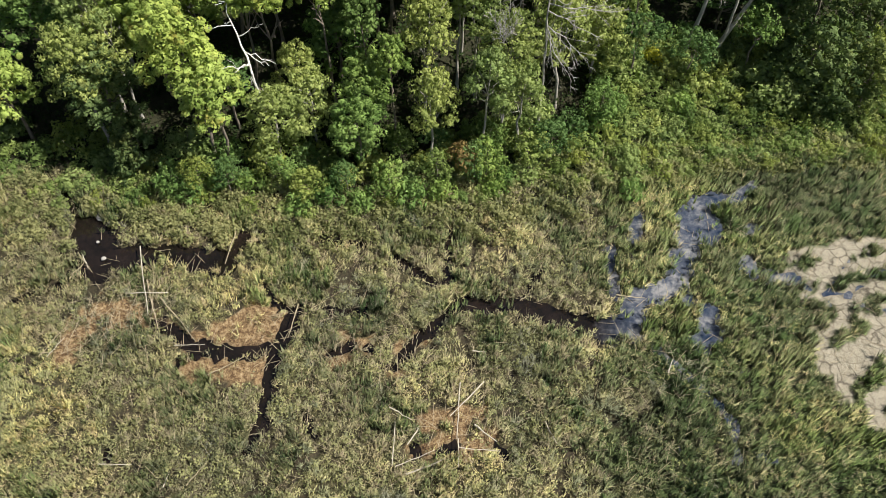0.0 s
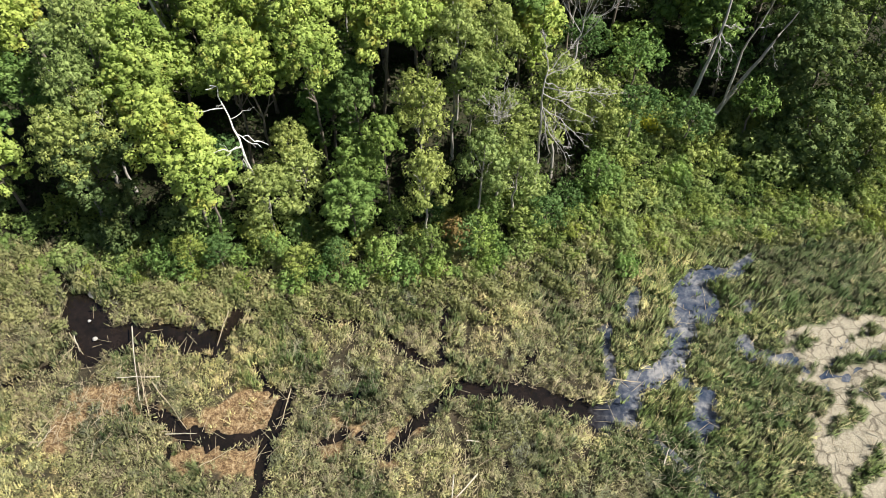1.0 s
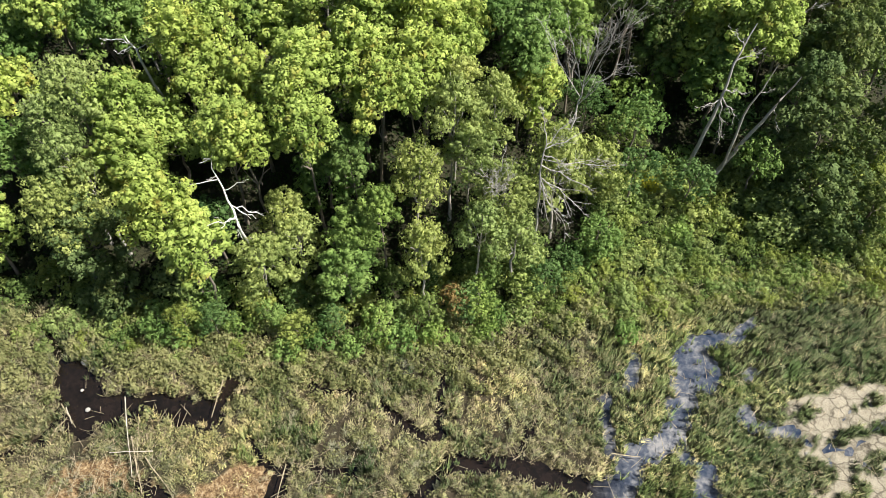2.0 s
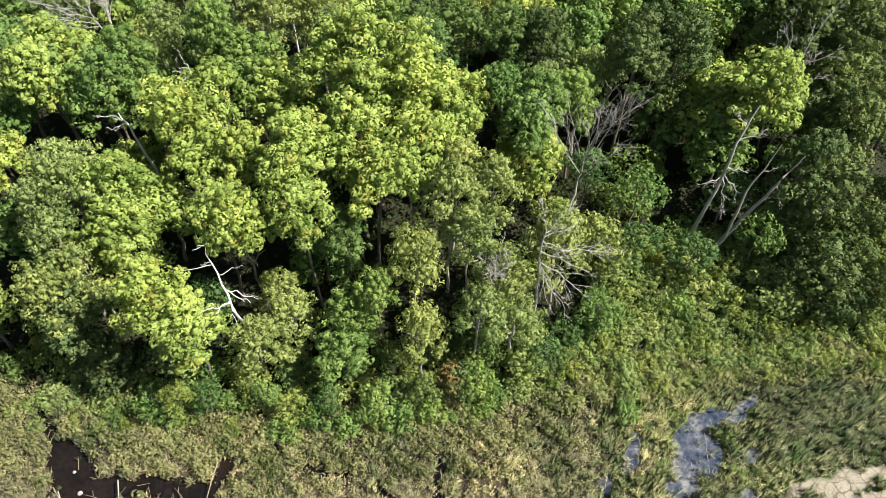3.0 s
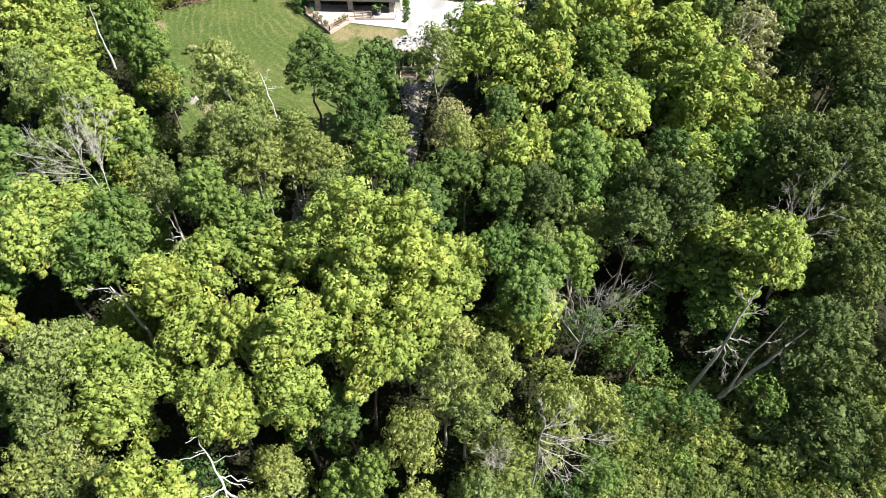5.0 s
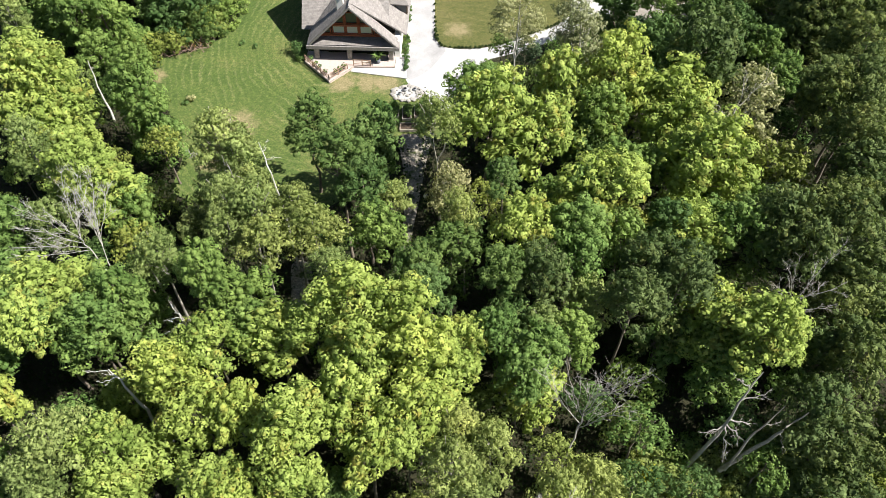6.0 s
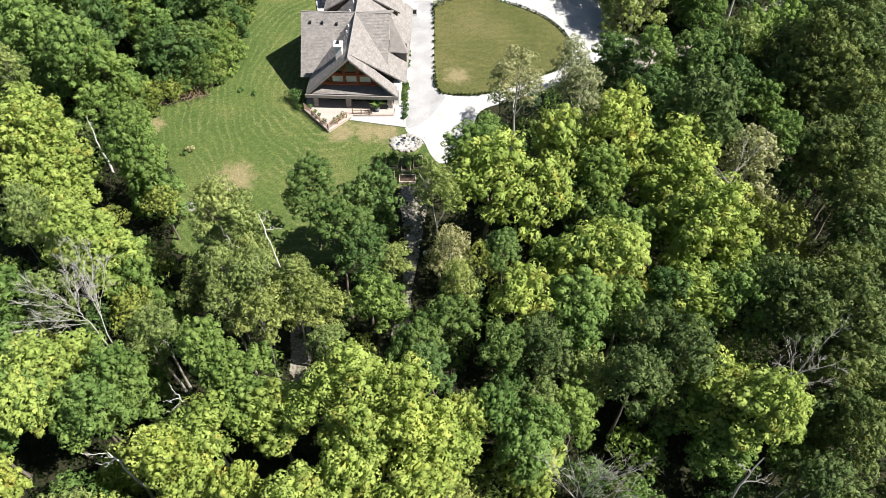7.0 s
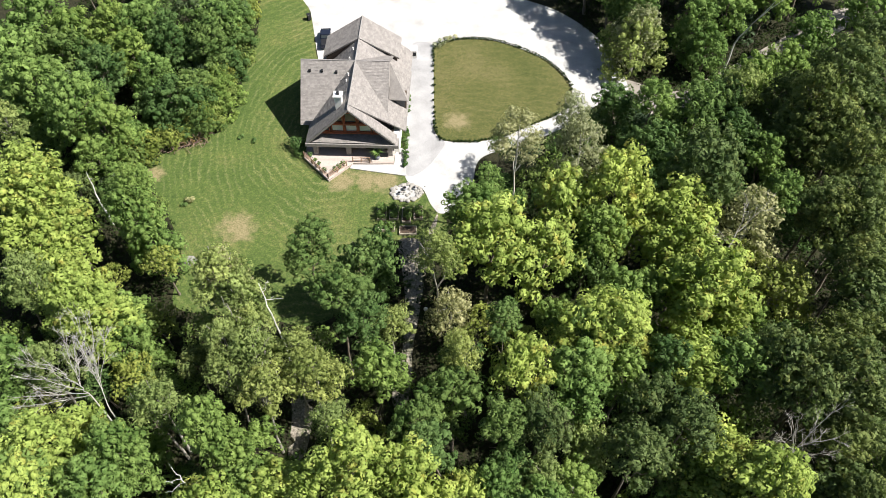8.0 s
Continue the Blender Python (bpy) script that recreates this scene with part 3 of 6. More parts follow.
LAWN_EDGE = smooth_outline([(-29.4, 160), (-28.8, 148), (-29.8, 140), (-29.2, 133), (-30.2, 127), (-32, 123.7), (-36.4, 121), (-41, 119), (-38.8, 115), (-35.6, 110), (-33, 105), (-31.6, 101), (-31.4, 95), (-26, 93.5), (-20, 93), (-14, 92), (-8, 97), (-6, 104), (1.5, 104.4), (0.6, 111), (-3.8, 116), (-4, 130), (-14, 135), (-18.3, 141), (-19.4, 148), (-22, 157), (-25, 163)])
sheet("lawn", LAWN_EDGE, YARD + 0.03, LAWN, "mown green lawn with curved mowing lines and dry tufts", "lawn")
DRIVE_EDGE = smooth_outline([(-3.9, 115.6), (-1.5, 113.4), (-0.3, 110.5), (1.0, 109), (3.2, 110.2), (5.2, 114), (6.6, 119), (12, 121.5), (18, 124.5), (24, 129.5), (28, 130.5), (29.5, 134), (28.5, 138.5), (26.7, 145), (23.2, 150.2), (18, 154.6), (8, 158.5), (-8, 160), (-22, 159), (-20.6, 153), (-19.4, 147), (-18.2, 141), (-17, 138), (-5, 139), (-4.2, 134), (-4.0, 124)])
sheet("gravel_drive", DRIVE_EDGE, YARD + 0.06, GRAVEL, "pale crushed-stone drive curving round the house", "driveway")
ROAD_EDGE = smooth_outline([(27, 131), (32, 127.6), (37, 128.6), (45, 132.6), (57, 140.8), (70, 150), (68, 153), (55, 144.4), (43, 136.2), (36, 132.6), (29, 135.4)])
sheet("forest_road", ROAD_EDGE, YARD + 0.05, TRACK, "beige gravel track leading into the wood", "road")
LOOP = smooth_outline([(0.5, 123.6), (0.1, 128.3), (0.0, 139.9), (0.3, 143.4), (3.1, 145.1), (6.7, 145.5), (10.3, 144.8), (13.9, 142.9), (17.3, 140.4), (19.6, 137.2), (20.8, 133.9), (20.6, 130.8), (18.3, 127.9), (14.8, 125.9), (11.0, 123.8), (6.9, 122.4), (2.6, 122.3)], 8)
sheet("lawn_island", LOOP, YARD + 0.1, LAWN_DRY, "oval lawn of half-dry grass inside the drive's loop", "lawn", 0.06)
sheet("concrete_drive", smooth_outline([(-3.85, 116.2), (-3.7, 124), (-3.6, 132), (-3.5, 140), (-3.3, 144.5), (-0.7, 144.6), (0.0, 142.5), (0.1, 136), (0.3, 128), (0.6, 124), (1.6, 122), (0.2, 119), (-1.6, 116.6)], 4), YARD + 0.075, CONCRETE, "light grey concrete drive along the side of the house", "driveway", 0.05)
sheet("dirt_path", smooth_outline([(-4.4, 104.6), (-1.2, 105.2), (0.6, 109), (-0.9, 100), (-1.7, 93.5), (-2.4, 88.5), (-2.6, 83), (-3.6, 80.5), (-4.6, 82.5), (-3.9, 86), (-3.5, 90), (-3.4, 95), (-3.9, 100)]), YARD + 0.05, DIRT, "trodden dirt path with pale stones leading into the wood", "path")
sheet("forest_track", smooth_outline([(-15.8, 84.4), (-13.8, 84.2), (-13.2, 80.5), (-13.6, 76), (-15.2, 75.6), (-15.4, 80)]), YARD + 0.05, DIRT, "patch of bare trodden soil among the trees", "path")

# ---- reeds and rushes of the marsh ----
def blades(name, tufts, per, area, height, width, mat, label, keep, lean=0.5, seed=1, spread=0.16, bits=0):
    """Tufts of marsh grass over the plan; a blade is a bent, tapering strip that leans out of its tuft."""
    r = np.random.default_rng(seed)
    x = r.uniform(area[0], area[1], tufts)
    y = r.uniform(area[2], area[3], tufts)
    ok = keep(x, y, r)
    x, y = x[ok], y[ok]
    tall = (1 + 0.3 * waves(x, y, 5, 40)) * (1 + 0.6 * waves(x, y, 1.3, 42)) * r.uniform(0.6, 1.25, len(x))
    tall = np.maximum(tall, 0.3)
    flow = 1.4 * waves(x, y, 9, 41)
    x0, y0, tall0 = (np.repeat(q, bits) for q in (x, y, tall))
    x, y, tall, flow = (np.repeat(q, per) for q in (x, y, tall, flow))
    n = len(x)
    out = r.uniform(0, 2 * np.pi, n)
    far = r.uniform(0, spread, n)
    z = land(x, y) - 0.03
    x, y = x + np.cos(out) * far, y + np.sin(out) * far
    h = r.uniform(height[0], height[1], n) * tall
    w = r.uniform(width[0], width[1], n)
    turn = r.uniform(0, 2 * np.pi, n)
    dx, dy = np.cos(out) + 0.25 * np.cos(flow), np.sin(out) + 0.25 * np.sin(flow)
    bend = h * r.uniform(0.2, 1.0, n) * lean
    sx, sy = np.cos(turn) * w / 2, np.sin(turn) * w / 2
    v = np.zeros((n, 3, 3))
    v[:, 0] = np.stack([x - sx, y - sy, z + h * 0.12], -1)
    v[:, 1] = np.stack([x + sx, y + sy, z + h * 0.12], -1)
    v[:, 2] = np.stack([x + dx * bend, y + dy * bend, z + h * (1 - 0.3 * bend / h)], -1)
    up = np.cross(v[:, 1] - v[:, 0], v[:, 2] - v[:, 0])[:, 2] < 0
    v[up] = v[up][:, [1, 0, 2]]
    # a blade is shaded with its tuft
    soft = np.stack([0.55 * np.cos(out) * far / spread, 0.55 * np.sin(out) * far / spread, np.full(n, 0.8)], -1) + r.normal(0, 0.16, (n, 3))
    if bits:
        k = len(x0)
        out, far = r.uniform(0, 2 * np.pi, k), spread * 1.3 * np.sqrt(r.uniform(0, 1, k))
        c = np.stack([x0 + np.cos(out) * far, y0 + np.sin(out) * far, land(x0, y0) + tall0 * height[1] * r.uniform(0.25, 0.85, k) * (1 - 0.5 * far / (spread * 1.3))], -1)
        a = r.normal(0, 1, (k, 3)) * [1, 1, 0.6]
        a /= np.linalg.norm(a, axis=1)[:, None]
        b = np.cross(a, r.normal(0, 0.5, (k, 3)) + [0, 0, 1.0])
        b /= np.linalg.norm(b, axis=1)[:, None]
        w = r.uniform(0.05, 0.1, (k, 1))
        bit = np.stack([c - a * w - b * w * 0.45, c - a * w + b * w * 0.45, c + a * w * 1.3], 1)
        up = np.cross(bit[:, 1] - bit[:, 0], bit[:, 2] - bit[:, 0])[:, 2] < 0
        bit[up] = bit[up][:, [1, 0, 2]]
        v = np.concatenate([v, bit])
        soft = np.concatenate([soft, np.stack([0.5 * np.cos(out), 0.5 * np.sin(out), np.full(k, 0.8)], -1) + r.normal(0, 0.16, (k, 3))])
        n += k
    soft /= np.linalg.norm(soft, axis=1)[:, None]
    me = mesh_of(name, v, None, np.arange(n * 3).reshape(-1, 3), mat, normals=np.repeat(soft, 3, axis=0))
    return thing(name, label, "reeds", kind="stuff", data=me)


def open_marsh(x, y, r):
    creek, sand, rust = masks(x, y)
    thin = (r.random(len(x)) < 0.9 + 0.5 * waves(x, y, 2.2, 50)) & (waves(x, y, 1.1, 53) + 0.5 * waves(x, y, 0.6, 54) > -0.42)
    bare = (creek > 0.6) | (sand > 0) | ((rust > 0) & (r.random(len(x)) < 0.86))
    sparse = (x + 4.5 * waves(x, y, 6, 55) < 13) | (r.random(len(x)) < 0.3)
    return ~bare & (y < shore_y(x) + 2.5) & thin & sparse & (r.random(len(x)) > 0.85 * gaps(x, y))


def rush_zone(x, y, r):
    creek, sand, rust = masks(x, y)
    green = (x + 4.5 * waves(x, y, 6, 55) + 1.5 * waves(x, y, 2, 56) > 13) | (waves(x, y, 8, 51) > 0.35)
    return ~(((creek > 0.55) & (r.random(len(x)) > 0.07)) | (sand > 0) | (rust > 0)) & green & (y < shore_y(x) + 4) & (r.random(len(x)) < 0.75 + 0.4 * waves(x, y, 2.6, 52))


blades("marsh_reeds", 64000, 10, (-45, 45, 14.5, 51), (0.4, 0.9), (0.045, 0.085), REED, "olive and straw-coloured marsh grass, matted and leaning", open_marsh, 0.5, 11, 0.3, 4)
blades("marsh_reeds", 9000, 6, (-46, 46, -9, 14.6), (0.4, 0.9), (0.06, 0.11), REED, "olive and straw-coloured marsh grass, matted and leaning", open_marsh, 0.5, 13, 0.3)
blades("green_rushes", 44000, 12, (-46, 48, 14, 54), (0.6, 1.15), (0.05, 0.09), RUSH, "upright dark green rushes in dense stands", rush_zone, 0.24, 12, 0.22)


# ---- trees and bushes ----
def leaf_cloud(r, clumps, per, size, droop=0.0, inside_=0.8):
    """Leaves round clump centres (x, y, z, radius): arrays of corners, faces and normals; a leaf is one three-cornered blade, shaded with its clump."""
    c = np.repeat(np.asarray(clumps, float), per, axis=0)
    n = len(c)
    d = r.normal(0, 1, (n, 3))
    d[:, 2] = np.abs(d[:, 2]) * 1.1 - 0.4
    d /= np.linalg.norm(d, axis=1)[:, None]
    p = c[:, :3] + d * (c[:, 3:4] * r.uniform(inside_, 1.08, (n, 1))) * [1, 1, 0.85]
    nor = d * 1.0 + r.normal(0, 0.28, (n, 3)) + [0, 0, 0.3]
    nor /= np.linalg.norm(nor, axis=1)[:, None]
    a = np.cross(nor, r.normal(0, 1, (n, 3)))
    a[:, 2] -= droop
    a /= np.linalg.norm(a, axis=1)[:, None]
    b = np.cross(nor, a)
    s = size * r.uniform(0.75, 1.3, (n, 1))
    v = np.stack([p - a * s * 0.75 + b * s * 0.68, p - a * s * 0.75 - b * s * 0.68, p + a * s], 1)
    soft = d * 1.1 + nor * 0.12
    soft /= np.linalg.norm(soft, axis=1)[:, None]
    return v.reshape(-1, 3), np.arange(n * 3).reshape(-1, 3), np.repeat(soft, 3, axis=0)


def crown_clumps(r, radius, depth, count, size, lobes):
    """The lobes of an uneven crown whose top is at 0, and leaf clumps set apart from each other on the outside of them."""
    hearts, share = [], []
    for k in range(lobes):
        u = (k + r.uniform(0.1, 0.9)) / lobes
        a = k * 2.4 + r.uniform(-0.6, 0.6)
        out = radius * min(0.72, 0.12 + 1.3 * u) * r.uniform(0.7, 1.15)
        hearts.append((out * math.cos(a), out * math.sin(a), -radius * r.uniform(0.3, 0.5) - u * (depth - radius * 0.8), radius * r.uniform(0.26, 0.46)))
        share.append(hearts[-1][3] ** 2 * (1.35 - u))
    hearts, share = np.array(hearts), np.array(share) / sum(share)
    clumps = np.zeros((0, 4))
    for _ in range(count * 14):
        if len(clumps) == count:
            break
        x, y, z, q = hearts[r.choice(lobes, p=share)]
        d = r.normal(0, 1, 3)
        d[2] = d[2] * 0.9 + 0.4
        d /= np.linalg.norm(d)
        p = np.array((x, y, z)) + d * q * r.uniform(0.85, 1.12)
        c = size * r.uniform(0.55, 1.3)
        if (np.linalg.norm(hearts[:, :3] - p, axis=1) < hearts[:, 3] * 0.75).any() or (np.linalg.norm(clumps[:, :3] - p, axis=1) < 0.78 * (clumps[:, 3] + c)).any():
            continue
        clumps = np.vstack([clumps, (*p, c)])
    return hearts, clumps


def trunk_mesh(r, radius, spread, mat, lean=0.25):
    """A tapered trunk of height 10 with forked limbs."""
    top = np.array([r.normal(0, lean), r.normal(0, lean), 10.0])
    way = bent((0, 0, -0.4), top, 0.12, 8, r)
    rad = np.linspace(radius, radius * 0.25, 8)
    rad[0] *= 1.5
    paths = [(way, rad)]
    for k in range(7):
        at = r.integers(4, 7)
        a = r.uniform(0, 2 * math.pi)
        end = way[at] + [math.cos(a) * spread * r.uniform(0.5, 0.9), math.sin(a) * spread * r.uniform(0.5, 0.9), r.uniform(0.8, 2.2)]
        paths.append((bent(way[at], end, 0.15, 5, r), np.linspace(rad[at] * 0.6, 0.03, 5)))
    v, q = tubes(paths, 5)
    return mesh_of("trunk", v, q, mat=mat, smooth=True)


CROWN = 2.6


def tree_kind(name, label, leaf, bark, count, per, clump, size, depth, lobes, seed, droop=0.0, inner=0.74):
    """One tree of a kind, 15 m high; the others are copies of it with their own height and crown."""
    r = np.random.default_rng(seed)
    ob = thing(name, label, "tree", group="trees of the wood")
    piece("trunk", trunk_mesh(r, 0.17, CROWN * 0.7, bark), ob, m=Matrix.Diagonal((1, 1, 1.3, 1)))
    hearts, clumps = crown_clumps(r, CROWN, CROWN * depth, count, clump, lobes)
    v, q, n = leaf_cloud(r, clumps, per, size, droop)
    if inner:
        v2, q2, n2 = leaf_cloud(r, [(x, y, z, e * inner) for x, y, z, e in hearts], 56, size * 1.7, 0.0, 0.55)
        v, q, n = np.concatenate([v, v2]), np.concatenate([q, q2 + len(v)]), np.concatenate([n, n2])
    piece("crown", mesh_of("crown", v, None, q, mat=leaf, normals=n), ob, m=pose(0, 0, 15.0))
    return ob


def grow(kind, x, y, top, rad, r, lean=2.0):
    """A copy of a tree with its top at the height given and a crown of the radius given."""
    g = float(land(np.array(x), np.array(y)))
    ob = copy_thing(kind, pose(x, y, g, r.normal(0, lean), r.normal(0, lean), r.uniform(0, 360)))
    high, s, odd = max(top - g, rad), rad * 1.1 / CROWN, r.uniform(0.88, 1.14)
    for child in ob.children:
        if child.name.startswith("crown"):
            child.matrix_basis = pose(0, 0, high) @ Matrix.Diagonal((s * odd, s / odd, s, 1))
        else:
            child.matrix_basis = Matrix.Diagonal((s, s, max(high - 0.8 * rad, 0.4 * high) / 10, 1))
    SPOTS.append((x, y, rad))
    return ob


MAPLE = [tree_kind("maple_tree", "broad maple with bright yellow-green clustered leaves", LEAF_MAPLE, BARK, 85, 60, 0.48, 0.124, 2.3, 13, 100 + k) for k in range(5)]
ASH = [tree_kind("ash_tree", "mid-green deciduous tree with a rounded leafy crown", LEAF_ASH, BARK, 88, 58, 0.46, 0.12, 2.4, 13, 200 + k) for k in range(5)]
DARKT = [tree_kind("oak_tree", "dense dark green tree with small leaves", LEAF_DARK, BARK, 92, 56, 0.44, 0.116, 2.5, 13, 300 + k) for k in range(4)]
WILLOW = [tree_kind("willow_tree", "grey-green willow with fine feathery foliage", LEAF_WILLOW, PALE_BARK, 130, 40, 0.35, 0.103, 2.7, 15, 400 + k, 0.8, 0.74) for k in range(4)]
ALDER = [tree_kind("alder_tree", "dull olive-green tree with fine dense foliage", LEAF_ALDER, BARK, 112, 46, 0.4, 0.11, 2.5, 14, 450 + k, 0.4) for k in range(4)]
BIRCH = [tree_kind("birch_tree", "tall pale birch with thin airy yellowish leaves", LEAF_BIRCH, BIRCH_BARK, 190, 28, 0.36, 0.095, 3.2, 16, 500 + k, 0.8, 0.5) for k in range(3)]
# young trees and thickets, leafy down to the ground
YOUNG = [tree_kind("young_tree", "bushy young tree, leafy down to the ground", leaf, BARK, 64, 28, 0.56, 0.15, 1.6, 8, 550 + k, inner=0) for k, leaf in enumerate((LEAF_ASH, LEAF_DARK, LEAF_BUSH, LEAF_BLUE))]

# trees by the place of the trunk, the height of the top and the radius of the crown
MAPLES_SOUTH = [
    (-19.5, 47.7, 14.4, 2.5), (-21.0, 48.7, 18.2, 2.4), (-14.9, 54.0, 19.5, 2.2), (-10.2, 54.9, 20.0, 2.1), (-25.3, 55.4, 14.1, 2.2), (-26.1, 55.7, 17.4, 2.4),
    (-17.7, 55.7, 19.9, 2.2), (-11.1, 57.1, 21.6, 2.1), (-5.2, 58.0, 21.2, 2.4), (-25.2, 58.3, 19.3, 2.4), (-1.8, 58.7, 20.7, 1.9), (-23.5, 59.2, 15.3, 2.5),
    (-10.1, 60.3, 22.5, 2.4), (-0.9, 61.0, 22.2, 2.6), (-6.3, 61.1, 21.8, 2.7), (-15.8, 61.2, 19.4, 2.3), (-19.7, 61.7, 19.1, 2.4), (-21.2, 64.5, 22.3, 2.4),
    (1.4, 64.5, 20.3, 2.5), (-5.1, 64.9, 22.8, 2.7),
]
MAPLES_MIDDLE = [
    (9.4, 65.5, 15.6, 2.7), (-0.9, 65.6, 24.1, 2.7), (-27.8, 65.8, 13.2, 2.4), (-18.3, 66.6, 22.4, 2.4), (-9.5, 67.7, 22.8, 2.3), (-13.7, 68.1, 21.0, 2.7),
    (1.8, 68.2, 20.3, 2.1), (-2.3, 68.3, 24.4, 2.5), (29.3, 68.5, 21.6, 2.3), (-5.6, 68.8, 25.7, 2.7), (-34.1, 68.9, 22.6, 2.4), (28.9, 69.0, 20.4, 3.3),
    (27.2, 71.5, 17.5, 2.8), (-34.3, 72.4, 22.8, 2.4), (27.6, 73.1, 15.2, 3.4), (-32.9, 73.7, 18.8, 2.9), (8.6, 78.7, 22.7, 2.5), (26.2, 81.1, 19.1, 2.5),
    (15.4, 83.0, 23.3, 2.9), (18.6, 83.1, 23.3, 2.7),
]
MAPLES_NORTH = [
    (-33.6, 85.5, 21.6, 3.0), (-34.8, 86.5, 23.3, 2.6), (27.2, 86.6, 16.0, 3.4), (31.4, 88.4, 16.6, 2.4), (28.9, 89.1, 22.4, 3.6), (27.5, 93.6, 17.8, 3.1),
    (-41.4, 94.1, 17.6, 3.4), (6.2, 94.3, 24.2, 3.7), (11.9, 94.6, 20.6, 3.6), (28.0, 95.5, 20.0, 3.1), (-42.4, 96.6, 18.5, 3.4), (27.0, 98.8, 22.0, 3.5),
    (-41.5, 99.2, 18.7, 2.7), (23.0, 99.2, 20.6, 3.5), (-45.6, 99.7, 20.7, 3.5), (14.9, 101.3, 21.2, 3.4), (20.8, 101.9, 23.8, 3.1), (-43.8, 102.2, 22.3, 3.5),
    (-49.4, 108.1, 19.3, 2.9),
]
ASHES_SOUTH = [
    (-7.4, 47.9, 9.8, 2.1), (-7.4, 50.4, 11.4, 2.1), (-4.5, 50.8, 13.9, 1.7), (-9.8, 56.9, 12.7, 2.7), (8.0, 64.9, 20.0, 2.3), (9.6, 67.3, 20.5, 2.4),
    (27.2, 67.3, 15.1, 2.7), (6.7, 68.3, 20.6, 2.1), (13.2, 68.4, 19.6, 2.2), (-29.2, 68.7, 21.9, 2.6), (-30.3, 69.4, 20.8, 2.9), (-34.6, 69.4, 22.1, 2.7),
    (-16.2, 69.8, 20.9, 2.2), (-27.4, 71.2, 21.8, 2.4), (22.6, 72.0, 14.4, 2.7), (-19.3, 72.2, 24.0, 2.5), (-27.7, 72.2, 16.8, 2.8), (-16.0, 72.6, 21.9, 2.5),
    (14.0, 76.5, 20.2, 2.6),
]
ASHES_MIDDLE = [
    (14.0, 78.9, 22.2, 2.6), (-5.8, 79.4, 20.6, 2.6), (18.8, 79.8, 19.4, 2.4), (29.7, 80.8, 20.5, 2.8), (15.0, 83.6, 22.3, 2.4), (-32.1, 86.1, 16.5, 2.8),
    (-31.3, 86.1, 9.6, 2.6), (13.7, 88.2, 15.3, 2.6), (35.2, 88.6, 13.9, 2.2), (19.1, 89.5, 19.6, 2.6), (-34.5, 90.8, 13.9, 2.6), (23.3, 91.0, 17.2, 2.4),
    (18.2, 97.7, 20.9, 2.7), (-32.8, 99.5, 14.8, 3.1), (38.6, 99.6, 21.8, 2.2), (-33.6, 100.2, 20.9, 3.3), (-33.3, 101.3, 22.2, 1.8), (5.4, 101.9, 20.4, 2.8),
    (41.2, 110.7, 17.6, 2.5),
]
ASHES_NORTH = [
    (-43.3, 113.9, 14.5, 2.6), (27.1, 116.9, 20.5, 2.4), (-45.1, 117.0, 22.8, 3.4), (-43.4, 118.2, 18.0, 3.5), (-51.6, 120.8, 12.4, 3.3), (-44.1, 121.7, 12.0, 3.2),
    (-52.6, 124.1, 20.2, 4.2), (-57.8, 124.3, 11.9, 4.0), (-30.8, 129.5, 11.3, 2.8), (-39.8, 129.8, 15.3, 2.8), (40.6, 137.2, 13.5, 3.2), (-60.2, 134.3, 16.3, 4.7),
    (-44.5, 135.6, 15.7, 3.5), (-53.4, 139.2, 16.1, 4.2), (-43.7, 140.6, 16.0, 4.1), (-47.9, 141.0, 15.8, 3.6), (-60.4, 142.3, 16.5, 4.9),
]
OAKS_SOUTH = [
    (-6.4, 55.1, 15.9, 2.0), (6.8, 69.7, 19.5, 2.2), (1.3, 70.2, 23.3, 2.1), (-1.5, 72.9, 23.1, 2.2), (6.8, 73.0, 22.8, 2.2), (1.9, 76.1, 21.4, 2.8),
    (23.1, 81.0, 20.1, 2.2), (7.3, 82.8, 23.2, 1.7), (-6.7, 84.2, 21.7, 2.4), (-9.0, 85.2, 24.3, 2.6), (-7.5, 93.6, 20.2, 3.6), (-13.6, 95.1, 20.5, 2.7),
    (17.3, 95.5, 16.6, 2.8), (28.3, 105.7, 20.8, 2.2), (27.2, 112.8, 17.7, 3.6),
]
OAKS_MIDDLE = [
    (39.1, 113.6, 18.2, 2.9), (33.7, 116.7, 20.7, 3.7), (25.0, 120.9, 16.8, 3.4), (39.2, 122.0, 17.1, 2.6), (-32.8, 124.8, 9.2, 2.3), (-35.9, 125.9, 14.6, 3.7),
    (-40.4, 127.0, 10.8, 3.3), (-33.8, 127.5, 13.9, 2.8), (-46.7, 128.7, 16.6, 3.3), (-53.1, 134.8, 16.2, 4.6), (-33.3, 135.3, 15.3, 2.9), (-31.5, 136.9, 10.9, 3.5),
    (-38.7, 137.6, 15.6, 3.5), (-33.0, 142.0, 16.2, 4.5),
]
